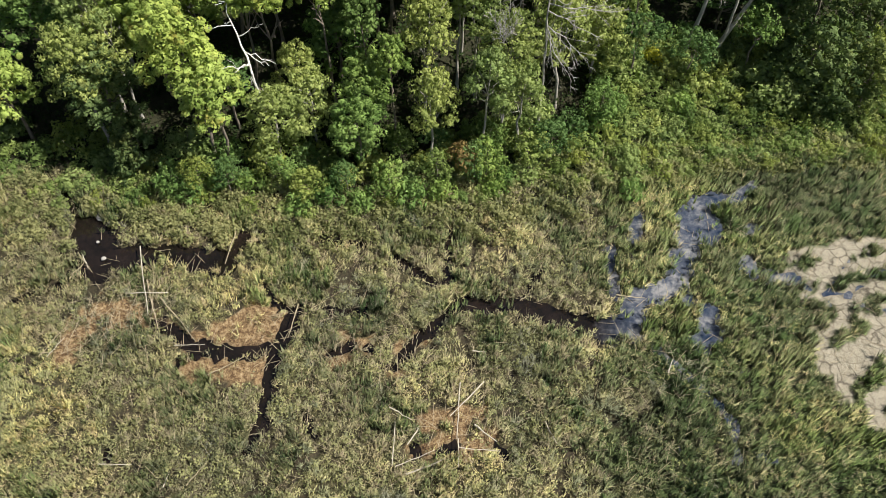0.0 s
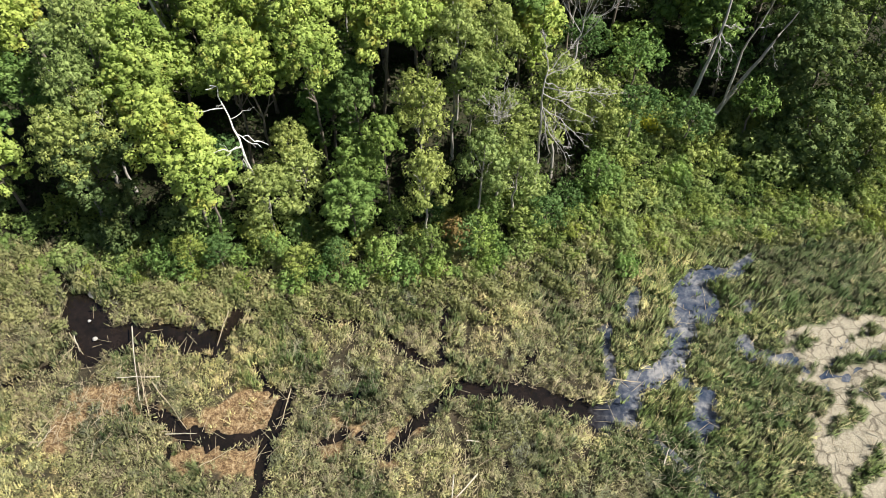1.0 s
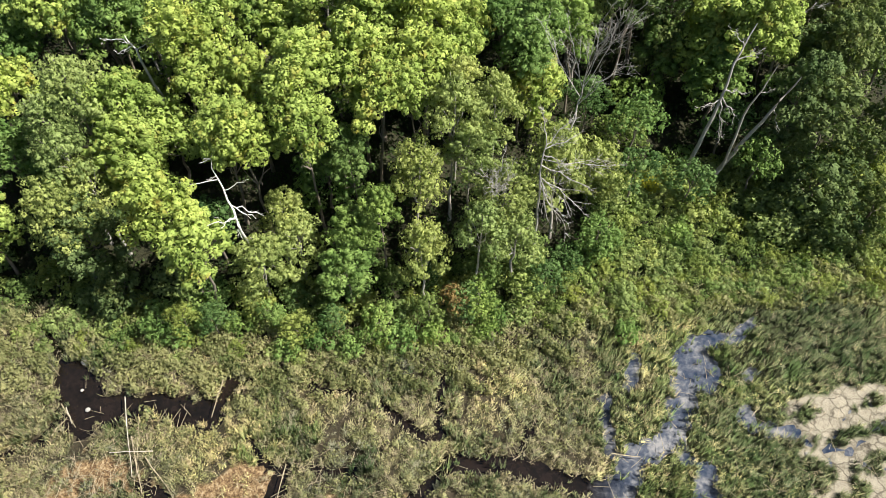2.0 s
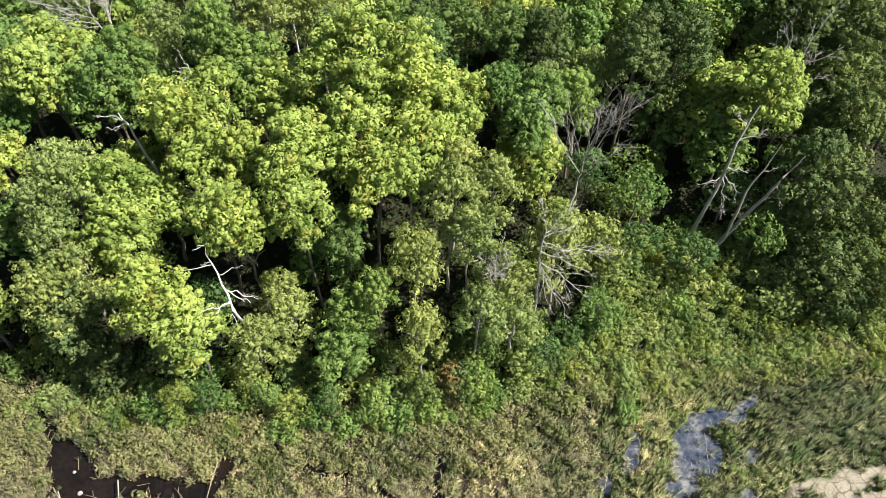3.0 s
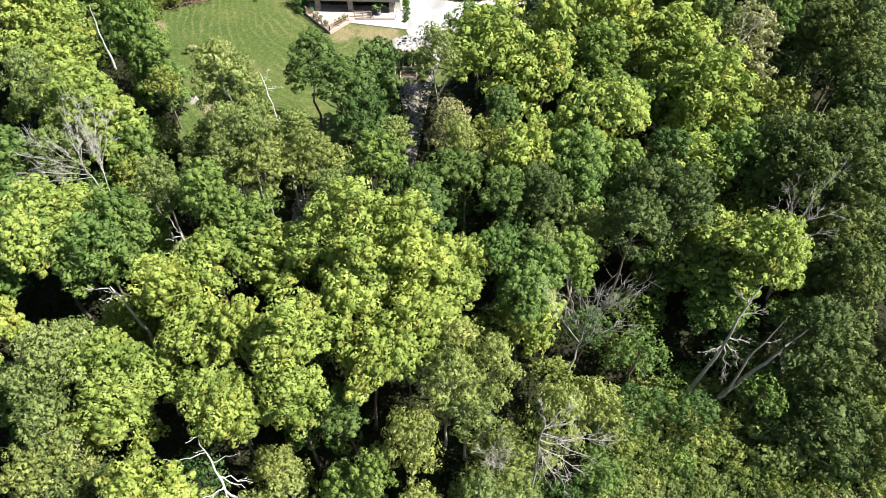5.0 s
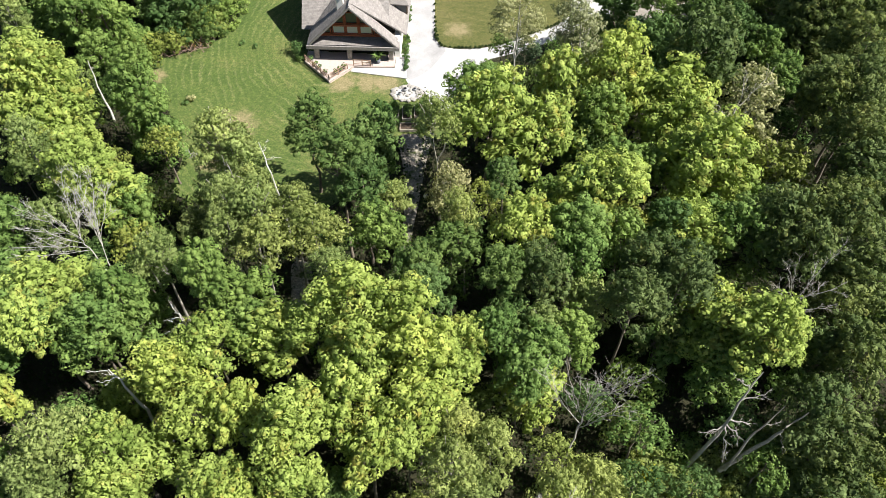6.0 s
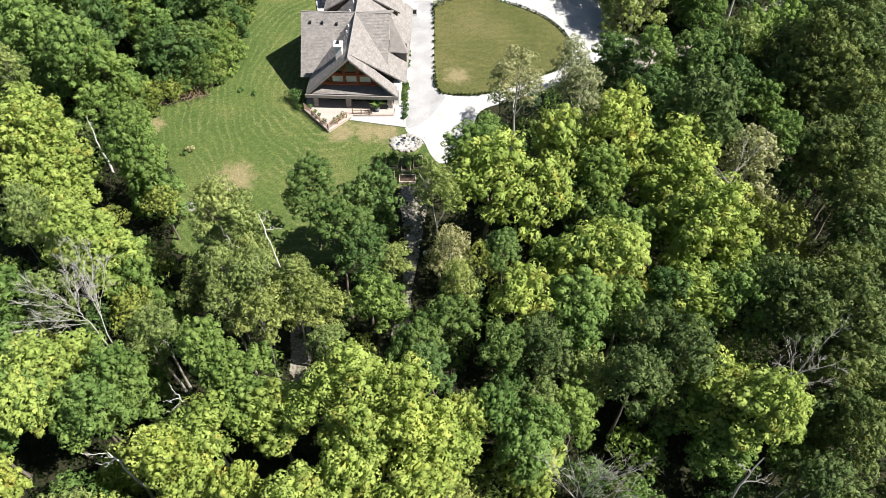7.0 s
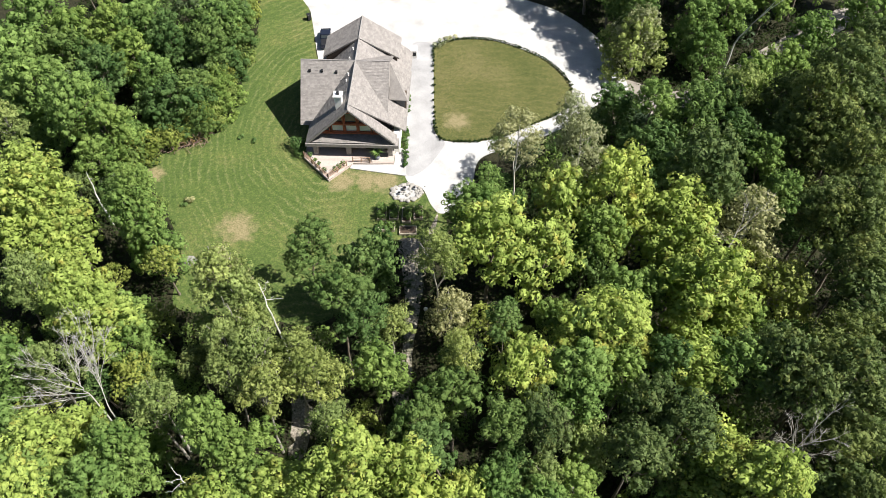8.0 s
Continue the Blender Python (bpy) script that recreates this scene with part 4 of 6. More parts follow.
WILLOWS_SOUTH = [
    (-0.9, 48.4, 12.1, 2.2), (-15.0, 48.5, 10.6, 2.5), (3.6, 49.4, 13.5, 2.2), (6.8, 50.3, 11.7, 2.3), (-11.8, 50.6, 10.5, 2.4), (-31.5, 50.7, 15.0, 2.8),
    (5.3, 51.7, 15.2, 2.4), (-13.5, 52.2, 12.0, 1.8), (-28.6, 53.1, 14.8, 2.2), (-1.8, 53.2, 16.5, 2.4), (-30.6, 54.2, 17.5, 2.4), (10.9, 55.4, 16.5, 2.7),
    (3.1, 55.5, 16.8, 2.2), (-31.6, 56.2, 19.3, 1.9), (1.3, 56.6, 20.6, 2.3), (5.4, 58.2, 19.5, 2.2), (14.7, 58.4, 12.0, 2.5), (-30.3, 58.5, 21.5, 2.7),
    (1.8, 60.4, 20.2, 1.9), (9.6, 68.6, 19.8, 2.2),
]
WILLOWS_MIDDLE = [
    (14.2, 72.2, 18.7, 2.6), (-9.8, 72.8, 23.0, 1.6), (-15.9, 76.4, 22.4, 2.3), (-25.6, 76.4, 20.9, 2.4), (-18.9, 78.2, 21.4, 2.1), (-11.6, 78.6, 22.2, 2.6),
    (-13.6, 79.8, 22.7, 2.0), (-37.5, 80.0, 20.8, 2.3), (3.5, 80.1, 21.9, 2.0), (-17.4, 80.2, 23.0, 2.6), (-20.3, 82.2, 22.5, 1.8), (-17.2, 84.4, 21.2, 2.2),
    (-19.0, 87.1, 23.0, 2.5), (-4.5, 87.8, 15.4, 2.0), (-21.5, 88.3, 25.0, 2.8), (-40.8, 89.4, 22.9, 2.4), (0.9, 90.5, 25.3, 2.1), (37.8, 91.6, 17.4, 4.0),
    (40.4, 122.9, 19.1, 2.6), (30.3, 137.3, 16.0, 4.3),
]
ALDERS_SOUTH = [
    (-28.0, 48.6, 6.9, 2.4), (-29.2, 49.9, 12.5, 2.8), (36.1, 57.7, 11.0, 3.7), (35.3, 61.1, 16.1, 2.9), (32.5, 61.5, 11.6, 2.4), (32.6, 62.5, 17.6, 2.9),
    (37.9, 66.6, 18.7, 3.0), (37.0, 69.5, 17.3, 3.1), (17.9, 70.7, 22.1, 2.5), (22.9, 72.1, 14.4, 2.5), (38.1, 72.7, 18.7, 2.9), (9.7, 73.5, 23.3, 2.7),
    (22.9, 73.6, 21.9, 2.9), (40.2, 75.1, 20.5, 2.9), (20.6, 76.1, 21.2, 2.9), (35.3, 76.8, 22.2, 2.8), (39.6, 78.2, 23.2, 3.2), (37.1, 79.2, 22.4, 3.2),
]
ALDERS_MIDDLE = [
    (33.2, 80.1, 22.6, 3.4), (-23.7, 81.5, 17.2, 1.6), (42.6, 84.5, 19.9, 2.8), (43.5, 87.6, 21.3, 2.8), (43.8, 90.6, 23.0, 2.8), (46.3, 96.0, 21.8, 3.0),
    (43.6, 96.9, 21.7, 3.0), (42.6, 99.2, 22.5, 2.6), (47.4, 99.3, 23.2, 3.0), (31.5, 102.9, 25.0, 4.3), (48.3, 103.8, 25.1, 3.5), (-46.3, 111.1, 12.1, 2.6),
    (49.6, 111.3, 19.2, 3.8), (45.9, 112.1, 19.9, 3.3), (49.3, 113.5, 23.0, 3.8), (45.8, 114.2, 25.5, 3.7), (54.3, 117.0, 22.4, 4.0), (50.3, 117.2, 26.5, 3.4),
]
SAPLINGS = [(20.2, 68.4, 10.1, 2.6), (18.2, 64.7, 8.6, 2.3), (23.8, 62.7, 6.3, 1.9), (31.2, 62.0, 6.4, 1.9), (15.0, 53.9, 6.1, 1.8)]

SPOTS = []


def plant(kinds, rows, seed):
    """Trees at (x, y, height of the top, crown radius)."""
    r = np.random.default_rng(seed)
    for k, (x, y, top, rad) in enumerate(rows):
        grow(kinds[(k + seed) % len(kinds)], x, y, top, rad, r)


def thicket(kinds, rows, seed, tall):
    """Low young trees at (x, y, crown radius), about so tall."""
    r = np.random.default_rng(seed)
    for k, (x, y, rad) in enumerate(rows):
        grow(kinds[k % len(kinds)], x, y, float(land(np.array(x), np.array(y))) + tall * r.uniform(0.75, 1.2), rad, r)


for rows in (MAPLES_SOUTH, MAPLES_MIDDLE, MAPLES_NORTH,):
    plant(MAPLE, [(x, y, top, 1.08 * rad) for x, y, top, rad in rows], 1)
for rows in (ASHES_SOUTH, ASHES_MIDDLE, ASHES_NORTH,):
    plant(ASH, rows, 2)
for rows in (OAKS_SOUTH, OAKS_MIDDLE,):
    plant(DARKT, rows, 3)
for rows in (WILLOWS_SOUTH, WILLOWS_MIDDLE,):
    plant(WILLOW, rows, 4)
for rows in (ALDERS_SOUTH, ALDERS_MIDDLE,):
    plant(ALDER, rows, 5)
plant([YOUNG[0], YOUNG[2]], SAPLINGS, 6)
# low growth between the wood and the drive
thicket(YOUNG, [(9.4, 107.5, 2.4), (8.6, 112, 2.0), (12.5, 111, 2.3), (12.4, 115.5, 2.2), (16.5, 114.4, 2.3), (20.5, 117.4, 2.4), (24, 114, 2.4), (18, 110, 2.4), (33, 124, 2.4), (14, 107.4, 2.2), (9, 116.8, 1.6), (27.4, 117.8, 2.4), (7.4, 111.6, 1.7)], 15, 5.6)
thicket(YOUNG, [(17.2, 119.6, 1.9), (22.5, 122.6, 1.9), (24.5, 120.4, 2.1), (29, 125, 2.1)], 28, 3.6)
plant(DARKT, [(27.6, 146.5, 19, 3.6), (25, 152, 20, 3.6), (30.5, 141.5, 18, 3.4), (20, 157.8, 20, 3.6), (33, 148, 20, 3.6), (31, 155, 20, 3.8), (16, 162, 20, 3.6), (8, 166, 20, 3.8)], 29)
# bushy edge of the lawn
_edge = LAWN_EDGE[LAWN_EDGE[:, 0] < -27.5]
_gap = np.random.default_rng(92)
_row, _last = [], (0, 0)
for x, y in _edge:
    if math.hypot(x - _last[0], y - _last[1]) > 2.3 and not (-38.5 < x < -33.5 and 119 < y < 125) and not (-36 < x < -26 and 90 < y < 107):
        _last = (x, y)
        _row.append((x - 2.1 + _gap.normal(0, 0.4), y + _gap.normal(0, 0.4) + (1.2 if 117 < y < 125 else 0), _gap.uniform(1.6, 2.2)))
        if y > 107:
            _row.append((x - 5.2 + _gap.normal(0, 0.8), y + 1.5 + _gap.normal(0, 0.8), _gap.uniform(2.0, 2.7)))
thicket([YOUNG[2], YOUNG[1], YOUNG[0], YOUNG[3]], _row, 21, 4.6)
thicket([YOUNG[1], YOUNG[0], YOUNG[3]], [(-32.4, 137, 3.0), (-32.4, 141, 3.2), (-32.6, 148, 3.4), (-32.6, 153.6, 3.2), (-39, 140, 3), (-36, 146, 3), (-43, 147, 3), (-47, 136, 3), (-52, 127, 3)], 9, 9.0)
# both sides of the forest road
plant(ASH, [(40, 126.4, 14, 3.2), (45, 128.6, 15, 3.3), (51, 132, 15, 3.4), (45, 143, 17, 3.2), (39, 139.6, 17, 3.0), (56, 137, 16, 3.4), (52, 146, 17, 3.4), (58, 150, 19, 3.8), (66, 142, 18, 3.8), (64, 154, 20, 4), (47, 152, 19, 3.8), (72, 150, 20, 4), (40, 147, 19, 3.6)], 27)
plant(ALDER, [(46, 121, 19, 3.2), (52, 123, 19, 3.3), (58, 126, 19, 3.4), (60, 118, 20, 3.4), (63, 134, 18, 3.6)], 31)
thicket(YOUNG, [(_gap.uniform(26, 58), _gap.uniform(104, 124), _gap.uniform(2.0, 2.7)) for _ in range(14)], 23, 7.0)
thicket(YOUNG, [(32.6, 139.8, 2.2), (37.5, 139.6, 2.4), (43, 142.6, 2.4), (49, 146, 2.6), (27.5, 141.6, 2.0)], 24, 5.5)
# young trees along the shore
thicket([YOUNG[0], YOUNG[2], YOUNG[1]], [(x + _gap.normal(0, 0.7), float(shore_y(x)) + d + _gap.uniform(-0.7, 0.7), _gap.uniform(1.1, 1.8)) for d, xs in ((1.4, np.arange(-24, 12, 3.1)), (4.4, np.arange(-20, 14, 4.0))) for x in xs], 22, 4.2)
# the wood past the edges of the view
plant(MAPLE, [(-39, 51.5, 12, 2.8), (-38, 63, 18, 2.9)], 16)
plant(ASH, [(-37, 57, 15, 3.0), (-42, 60, 17, 3.0), (-44, 51, 12, 3.0), (-39.5, 67, 19, 2.9), (-41, 74, 20, 3), (-42, 82, 20, 3)], 19)
plant(ALDER, [(41, 56, 9, 2.8), (42, 62, 15, 3.0), (44, 70, 18, 3.0), (47, 82, 20, 3.2), (48, 90, 21, 3.2), (54, 104, 21, 3.4)], 17)

# younger trees fill the wood between
_gap = np.random.default_rng(91)
_young = []
for _ in range(3000):
    x, y = _gap.uniform(-48, 56), _gap.uniform(50, 128)
    if y < shore_y(x) + 8 or abs(x) > 36 + (y - 45) * 0.34:
        continue
    if (-41 < x < 8 and y > 98) or (-20 < x < -5 and y > 88) or (-6 < x < 3 and y > 76) or (x < 26 and y > 104 and x > 0) or (x > 8 and y > 118) or (-17 < x < -12 and 74 < y < 86):
        continue
    if all(math.hypot(x - a, y - b) > c * 0.7 + 1.3 for a, b, c in SPOTS) and all(math.hypot(x - a, y - b) > 3.4 for a, b, _c in _young):
        _young.append((x, y, _gap.uniform(1.7, 2.4)))
thicket(YOUNG[:3], _young[:60], 5, 8.0)

# ferns, nettles and saplings on the floor of the wood; deep shade is in their colour
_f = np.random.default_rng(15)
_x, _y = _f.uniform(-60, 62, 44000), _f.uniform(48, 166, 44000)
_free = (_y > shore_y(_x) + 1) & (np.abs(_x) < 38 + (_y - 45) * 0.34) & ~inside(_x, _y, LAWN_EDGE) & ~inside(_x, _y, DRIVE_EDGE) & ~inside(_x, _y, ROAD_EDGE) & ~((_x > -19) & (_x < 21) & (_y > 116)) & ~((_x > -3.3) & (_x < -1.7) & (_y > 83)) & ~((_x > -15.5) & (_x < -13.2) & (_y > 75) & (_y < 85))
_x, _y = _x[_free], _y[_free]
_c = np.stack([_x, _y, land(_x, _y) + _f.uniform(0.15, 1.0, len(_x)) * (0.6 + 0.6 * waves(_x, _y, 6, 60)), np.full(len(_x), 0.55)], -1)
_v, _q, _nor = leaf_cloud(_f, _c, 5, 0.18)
thing("undergrowth", "ferns and saplings on the floor of the wood, leaves coloured dark for shade", "undergrowth", kind="stuff", data=mesh_of("undergrowth", _v, None, _q, mat=LEAF_UNDER, normals=_nor))

# the wood goes on past the view; the first of each kind stands there too
_edge = np.random.default_rng(77)
_out = []
for _ in range(4000):
    x, y = _edge.uniform(-75, 80), _edge.uniform(50, 185)
    seen = abs(x) < 30 + (y - 45) * 0.30 and y < 122
    yard = (-34 < x < 27 and 104 < y < 164) or (-28 < x < -4 and 92 < y < 110) or (20 < x < 68 and 125 < y < 152)
    if seen or yard or y < shore_y(x) + 3:
        continue
    if all(math.hypot(x - a, y - b) > 0.85 * (c + 3.8) for a, b, c in SPOTS) and all(math.hypot(x - a, y - b) > 6.6 for a, b in _out):
        _out.append((x, y))
_firsts = MAPLE + ASH + DARKT + WILLOW + ALDER + YOUNG + BIRCH
_out.sort(key=lambda q: math.hypot(q[0], q[1] - 125))
for ob, (x, y) in zip(_firsts, _out):
    ob.matrix_basis = pose(x, y, float(land(np.array(x), np.array(y))), 0, 0, _edge.uniform(0, 360))
# birches by the drive and single pale ones in the wood
_r = np.random.default_rng(78)
for x, y, top, rad in ((9.6, 106.0, 27.4, 2.5), (16.6, 113.2, 22.4, 2.2), (19.0, 111.5, 20.8, 3.0), (30.4, 138.2, 17.5, 3.2), (35.8, 98.0, 21.8, 3.5), (2.2, 89.2, 16.4, 2.6), (-21.6, 89.6, 23.5, 2.4)):
    grow(BIRCH[int(y) % 3], x, y, top, rad, _r)


def bush_kind(name, label, leaf, seed, count=34, per=26, size=0.12, clump=0.4):
    r = np.random.default_rng(seed)
    ob = thing(name, label, "bush", group="bushes along the marsh")
    stems = []
    for k in range(4):
        a = r.uniform(0, 2 * math.pi)
        stems.append((bent((0, 0, -0.2), (math.cos(a) * 0.8, math.sin(a) * 0.8, 1.5), 0.08, 4, r), np.linspace(0.05, 0.015, 4)))
    v, q = tubes(stems, 3)
    piece("stem", mesh_of("stem", v, q, mat=BARK), ob)
    cl = []
    for k in range(count):
        a, d = r.uniform(0, 2 * math.pi), math.sqrt(r.uniform(0, 1)) * 1.25
        cl.append((d * math.cos(a), d * math.sin(a), r.uniform(0.25, 1.0) * 2.1 * (1 - 0.28 * d * d), clump * r.uniform(0.7, 1.3)))
    v, q, n = leaf_cloud(r, cl, per, size)
    piece("leaves", mesh_of("leaves", v, None, q, mat=leaf, normals=n), ob)
    return ob


BUSH = [bush_kind("bush", "leafy green bush at the edge of the marsh", LEAF_BUSH, 600 + k) for k in range(4)]
BUSH_W = [bush_kind("willow_bush", "grey-green willow bush at the edge of the marsh", LEAF_WILLOW, 620 + k, size=0.14) for k in range(2)]
_b = np.random.default_rng(5)
_firsts = BUSH + BUSH_W
_n = 0
for _ in range(6000):
    x = _b.uniform(-48, 52) if _n < 210 else _b.uniform(14, 48)
    off = _b.uniform(0, 1)
    y = shore_y(x) + (-1.6 + off * (14 if x > 15 else 8.0))
    if _n >= 380:
        break
    s = _b.uniform(0.7, 1.25) * (0.65 + 0.5 * off)
    if any(math.hypot(x - a, y - b) < 0.95 for a, b, c in SPOTS[-380:] if c < 0):
        continue
    m = pose(x, y, float(land(np.array(x), np.array(y))), 0, 0, _b.uniform(0, 360))
    if _n < len(_firsts):
        _firsts[_n].matrix_basis = m
    else:
        kind = BUSH_W[_n % 2] if _b.random() < 0.3 else BUSH[_n % 4]
        copy_thing(kind, m @ Matrix.Diagonal((s, s, s * _b.uniform(0.7, 1.1), 1)))
    SPOTS.append((x, y, -1))
    _n += 1

for k in range(30):
    u = k / 29
    x = float(np.interp(u, [0, 0.3, 0.45, 1], [-42, -36, -31.5, -30.6])) + _b.normal(0, 0.5)
    y = float(np.interp(u, [0, 0.3, 0.45, 1], [118, 123.4, 127, 160])) + _b.normal(0, 0.5)
    s = _b.uniform(1.0, 1.7)
    copy_thing(BUSH[k % 4], pose(x, y, YARD, 0, 0, 50 * k) @ Matrix.Diagonal((s, s, s, 1)))


# low leafy shrubs and tall herbs on the bank between the wood and the creeks
_f = np.random.default_rng(25)
_x = _f.uniform(-47, 48, 15000)
_y = shore_y(_x) + _f.uniform(-6.5, 2.5, 15000)
_creek = masks(_x, _y)[0]
_free = (_creek < 0.5) & (waves(_x, _y, 2.4, 80) + 0.5 * waves(_x, _y, 0.9, 81) > -0.25 + np.clip((shore_y(_x) - 3.0 - _y) * 0.3, 0, 1.2)) & ((_x < 13) | (_y > shore_y(_x) - 2.5))
_x, _y = _x[_free], _y[_free]
_c = np.stack([_x, _y, land(_x, _y) + _f.uniform(0.25, 1.0, len(_x)) * (0.75 + 0.5 * waves(_x, _y, 2.4, 80)), np.full(len(_x), 0.36)], -1)
_v, _q, _nor = leaf_cloud(_f, _c, 8, 0.13)
thing("marsh_shrubs", "low olive-green leafy shrubs on the bank of the marsh", "shrubs", kind="stuff", data=mesh_of("marsh_shrubs", _v, None, _q, mat=LEAF_SHRUB, normals=_nor))

# leafy herbs in rounded clumps among the reeds
_f = np.random.default_rng(26)
_x, _y = _f.uniform(-46, 30, 15000), _f.uniform(14.5, 44, 15000)
_creek, _sand, _rust = masks(_x, _y)
_lump = waves(_x, _y, 1.5, 83) + 0.5 * waves(_x, _y, 5.0, 84)
_free = (_creek < 0.4) & (_sand == 0) & (_rust == 0) & (_lump > np.where((_x < -11) & (_y < 29), -0.45, 0.0)) & (gaps(_x, _y) < 0.3) & (_f.random(15000) < np.where(_x < 12, 1.0, 0.35))
_x, _y, _lump = _x[_free], _y[_free], _lump[_free]
_c = np.stack([_x, _y, land(_x, _y) + 0.25 + 0.4 * np.clip(_lump, 0, 1.2) * _f.uniform(0.6, 1.1, len(_x)), np.full(len(_x), 0.3)], -1)
_v, _q, _nor = leaf_cloud(_f, _c, 9, 0.1)
thing("marsh_herbs", "grey-green leafy herbs in rounded clumps among the reeds", "herbs", kind="stuff", data=mesh_of("marsh_herbs", _v, None, _q, mat=LEAF_HERB, normals=_nor))
# ---- the house ----
HOUSE = thing("house", "timber chalet house with grey shingle roofs and a glazed gable", "house")
HOUSE.matrix_basis = pose(-11.2, 119.4, YARD + 0.02, 0, 0, -2.5)
RIDGE, MAIN_S, PROW_S, CROSS_S, DORM_S, BACK_S = 9.0, 0.82, 0.98, 0.97, 0.63, 0.66


def roof_slab(points, name="roof", mat=None, thick=0.22):
    """A sloping roof plane, pushed down by its thickness."""
    return part(name, prism([Vector(p) for p in points], (0, 0, -thick)), mat or SHINGLE, HOUSE)


def roof_courses(p0, p1, p2, p3, step=0.2):
    """Lapped shingle courses over a plane: p0 to p1 along the ridge, p3 to p2 along the eave; one mesh, a strip a course."""
    p0, p1, p2, p3 = (np.array(p, float) for p in (p0, p1, p2, p3))
    n = max(3, int(np.linalg.norm(p3 - p0) / step))
    r = np.random.default_rng(int(abs(p0).sum() * 10 + abs(p2).sum() * 7))
    vs, qs = [], []
    up = np.cross(p1 - p0, p3 - p0)
    up = up / np.linalg.norm(up) * (1 if up[2] > 0 else -1)
    for k in range(n):
        a0, a1 = p0 + (p3 - p0) * k / n, p1 + (p2 - p1) * k / n
        b0, b1 = p0 + (p3 - p0) * (k + 1.02) / n, p1 + (p2 - p1) * (k + 1.02) / n
        tabs = max(1, int(np.linalg.norm(a1 - a0) / 0.33))
        cut = np.linspace(0, 1, tabs + 1)
        cut[1:-1] += r.normal(0, 0.15 / tabs, max(0, tabs - 1))
        for u, v in zip(cut[:-1], cut[1:]):
            lift = r.uniform(0.025, 0.05)
            base = len(vs) * 4
            vs.append([a0 + (a1 - a0) * u + up * 0.008, a0 + (a1 - a0) * v + up * 0.008, b0 + (b1 - b0) * v + up * lift, b0 + (b1 - b0) * u + up * lift])
            qs.append([base, base + 1, base + 2, base + 3])
    return piece("shingles", mesh_of("shingles", np.array(vs), qs, mat=SHINGLE), HOUSE)


def roof_plane(p0, p1, p2, p3, thick=0.22):
    roof_slab([p0, p1, p2, p3], thick=thick)
    roof_courses(p0, p1, p2, p3)


# main body, left wing and back: walls
part("wall", boxes(((-5.6, 2.2, 0), (5.6, 18.6, 3.4))), DARK_WALL, HOUSE, "dark log wall behind the porch")
part("wall", prism([(-5.6, 2.5, 3.4), (5.6, 2.5, 3.4), (0, 2.5, 8.6)], (0, 12.0, 0)), DARK_WALL, HOUSE, "dark timber gable wall")
part("wall", boxes(((-7.0, 5.0, 0), (-5.6, 14.6, 3.6))), DARK_WALL, HOUSE, "dark timber wing wall")
part("wall", prism([(-7.0, 5.0, 3.6), (-7.0, 14.6, 3.6), (-7.0, 9.8, 8.2)], (1.6, 0, 0)), DARK_WALL, HOUSE, "dark timber wing gable")
part("wall", prism([(-5.2, 15.1, 3.0), (5.2, 15.1, 3.0), (5.2, 15.1, 5.2), (0, 15.1, 8.7), (-5.2, 15.1, 5.2)], (0, 3.9, 0)), DARK_WALL, HOUSE, "dark timber gable of the rear roof")
part("wall", boxes(((5.6, 1.0, 0), (6.4, 14.0, 3.0))), WHITE, HOUSE, "white rendered side wall")
# roofs
XM, XP, XB = 7.2, 6.35, 5.6
roof_plane((0, 0.9, RIDGE), (0, 19.4, RIDGE), (XM, 19.4, RIDGE - MAIN_S * XM), (XM, 2.4, RIDGE - MAIN_S * XM))
roof_plane((0, 1.3, RIDGE - 0.05), (0, 19.4, RIDGE - 0.05), (-6.3, 19.4, RIDGE - 0.05 - PROW_S * 6.3), (-6.3, 1.3, RIDGE - 0.05 - PROW_S * 6.3))
roof_plane((0, 0.0, RIDGE - 0.06), (0, 1.6, RIDGE - 0.06), (XP, 1.6, RIDGE - PROW_S * XP), (XP, -0.3, RIDGE - PROW_S * XP))
roof_plane((0, 0.0, RIDGE - 0.03), (0, 1.6, RIDGE - 0.03), (-XP, 1.6, RIDGE - PROW_S * XP), (-XP, -0.3, RIDGE - PROW_S * XP))
roof_plane((-7.6, 9.8, RIDGE), (0.2, 9.8, RIDGE), (0.2, 3.5, RIDGE - CROSS_S * 6.3), (-7.6, 3.5, RIDGE - CROSS_S * 6.3))
roof_plane((-7.6, 9.8, RIDGE), (0.2, 9.8, RIDGE), (0.2, 16.0, RIDGE - CROSS_S * 6.2), (-7.6, 16.0, RIDGE - CROSS_S * 6.2))
roof_plane((-0.1, 9.8, RIDGE + 0.02), (4.8, 9.8, RIDGE + 0.02), (4.8, 3.4, RIDGE - DORM_S * 6.4), (-0.1, 3.4, RIDGE - DORM_S * 6.4))
roof_plane((-0.1, 9.8, RIDGE + 0.02), (4.8, 9.8, RIDGE + 0.02), (4.8, 14.6, RIDGE - 2.9), (-0.1, 14.6, RIDGE - 2.9))
roof_plane((0, 14.6, RIDGE + 0.12), (0, 19.8, RIDGE + 0.12), (XB, 19.8, RIDGE + 0.12 - BACK_S * XB), (XB, 15.0, RIDGE + 0.12 - BACK_S * XB))
roof_plane((0, 14.6, RIDGE + 0.12), (0, 19.8, RIDGE + 0.12), (-XB, 19.8, RIDGE + 0.12 - BACK_S * XB), (-XB, 15.0, RIDGE + 0.12 - BACK_S * XB))
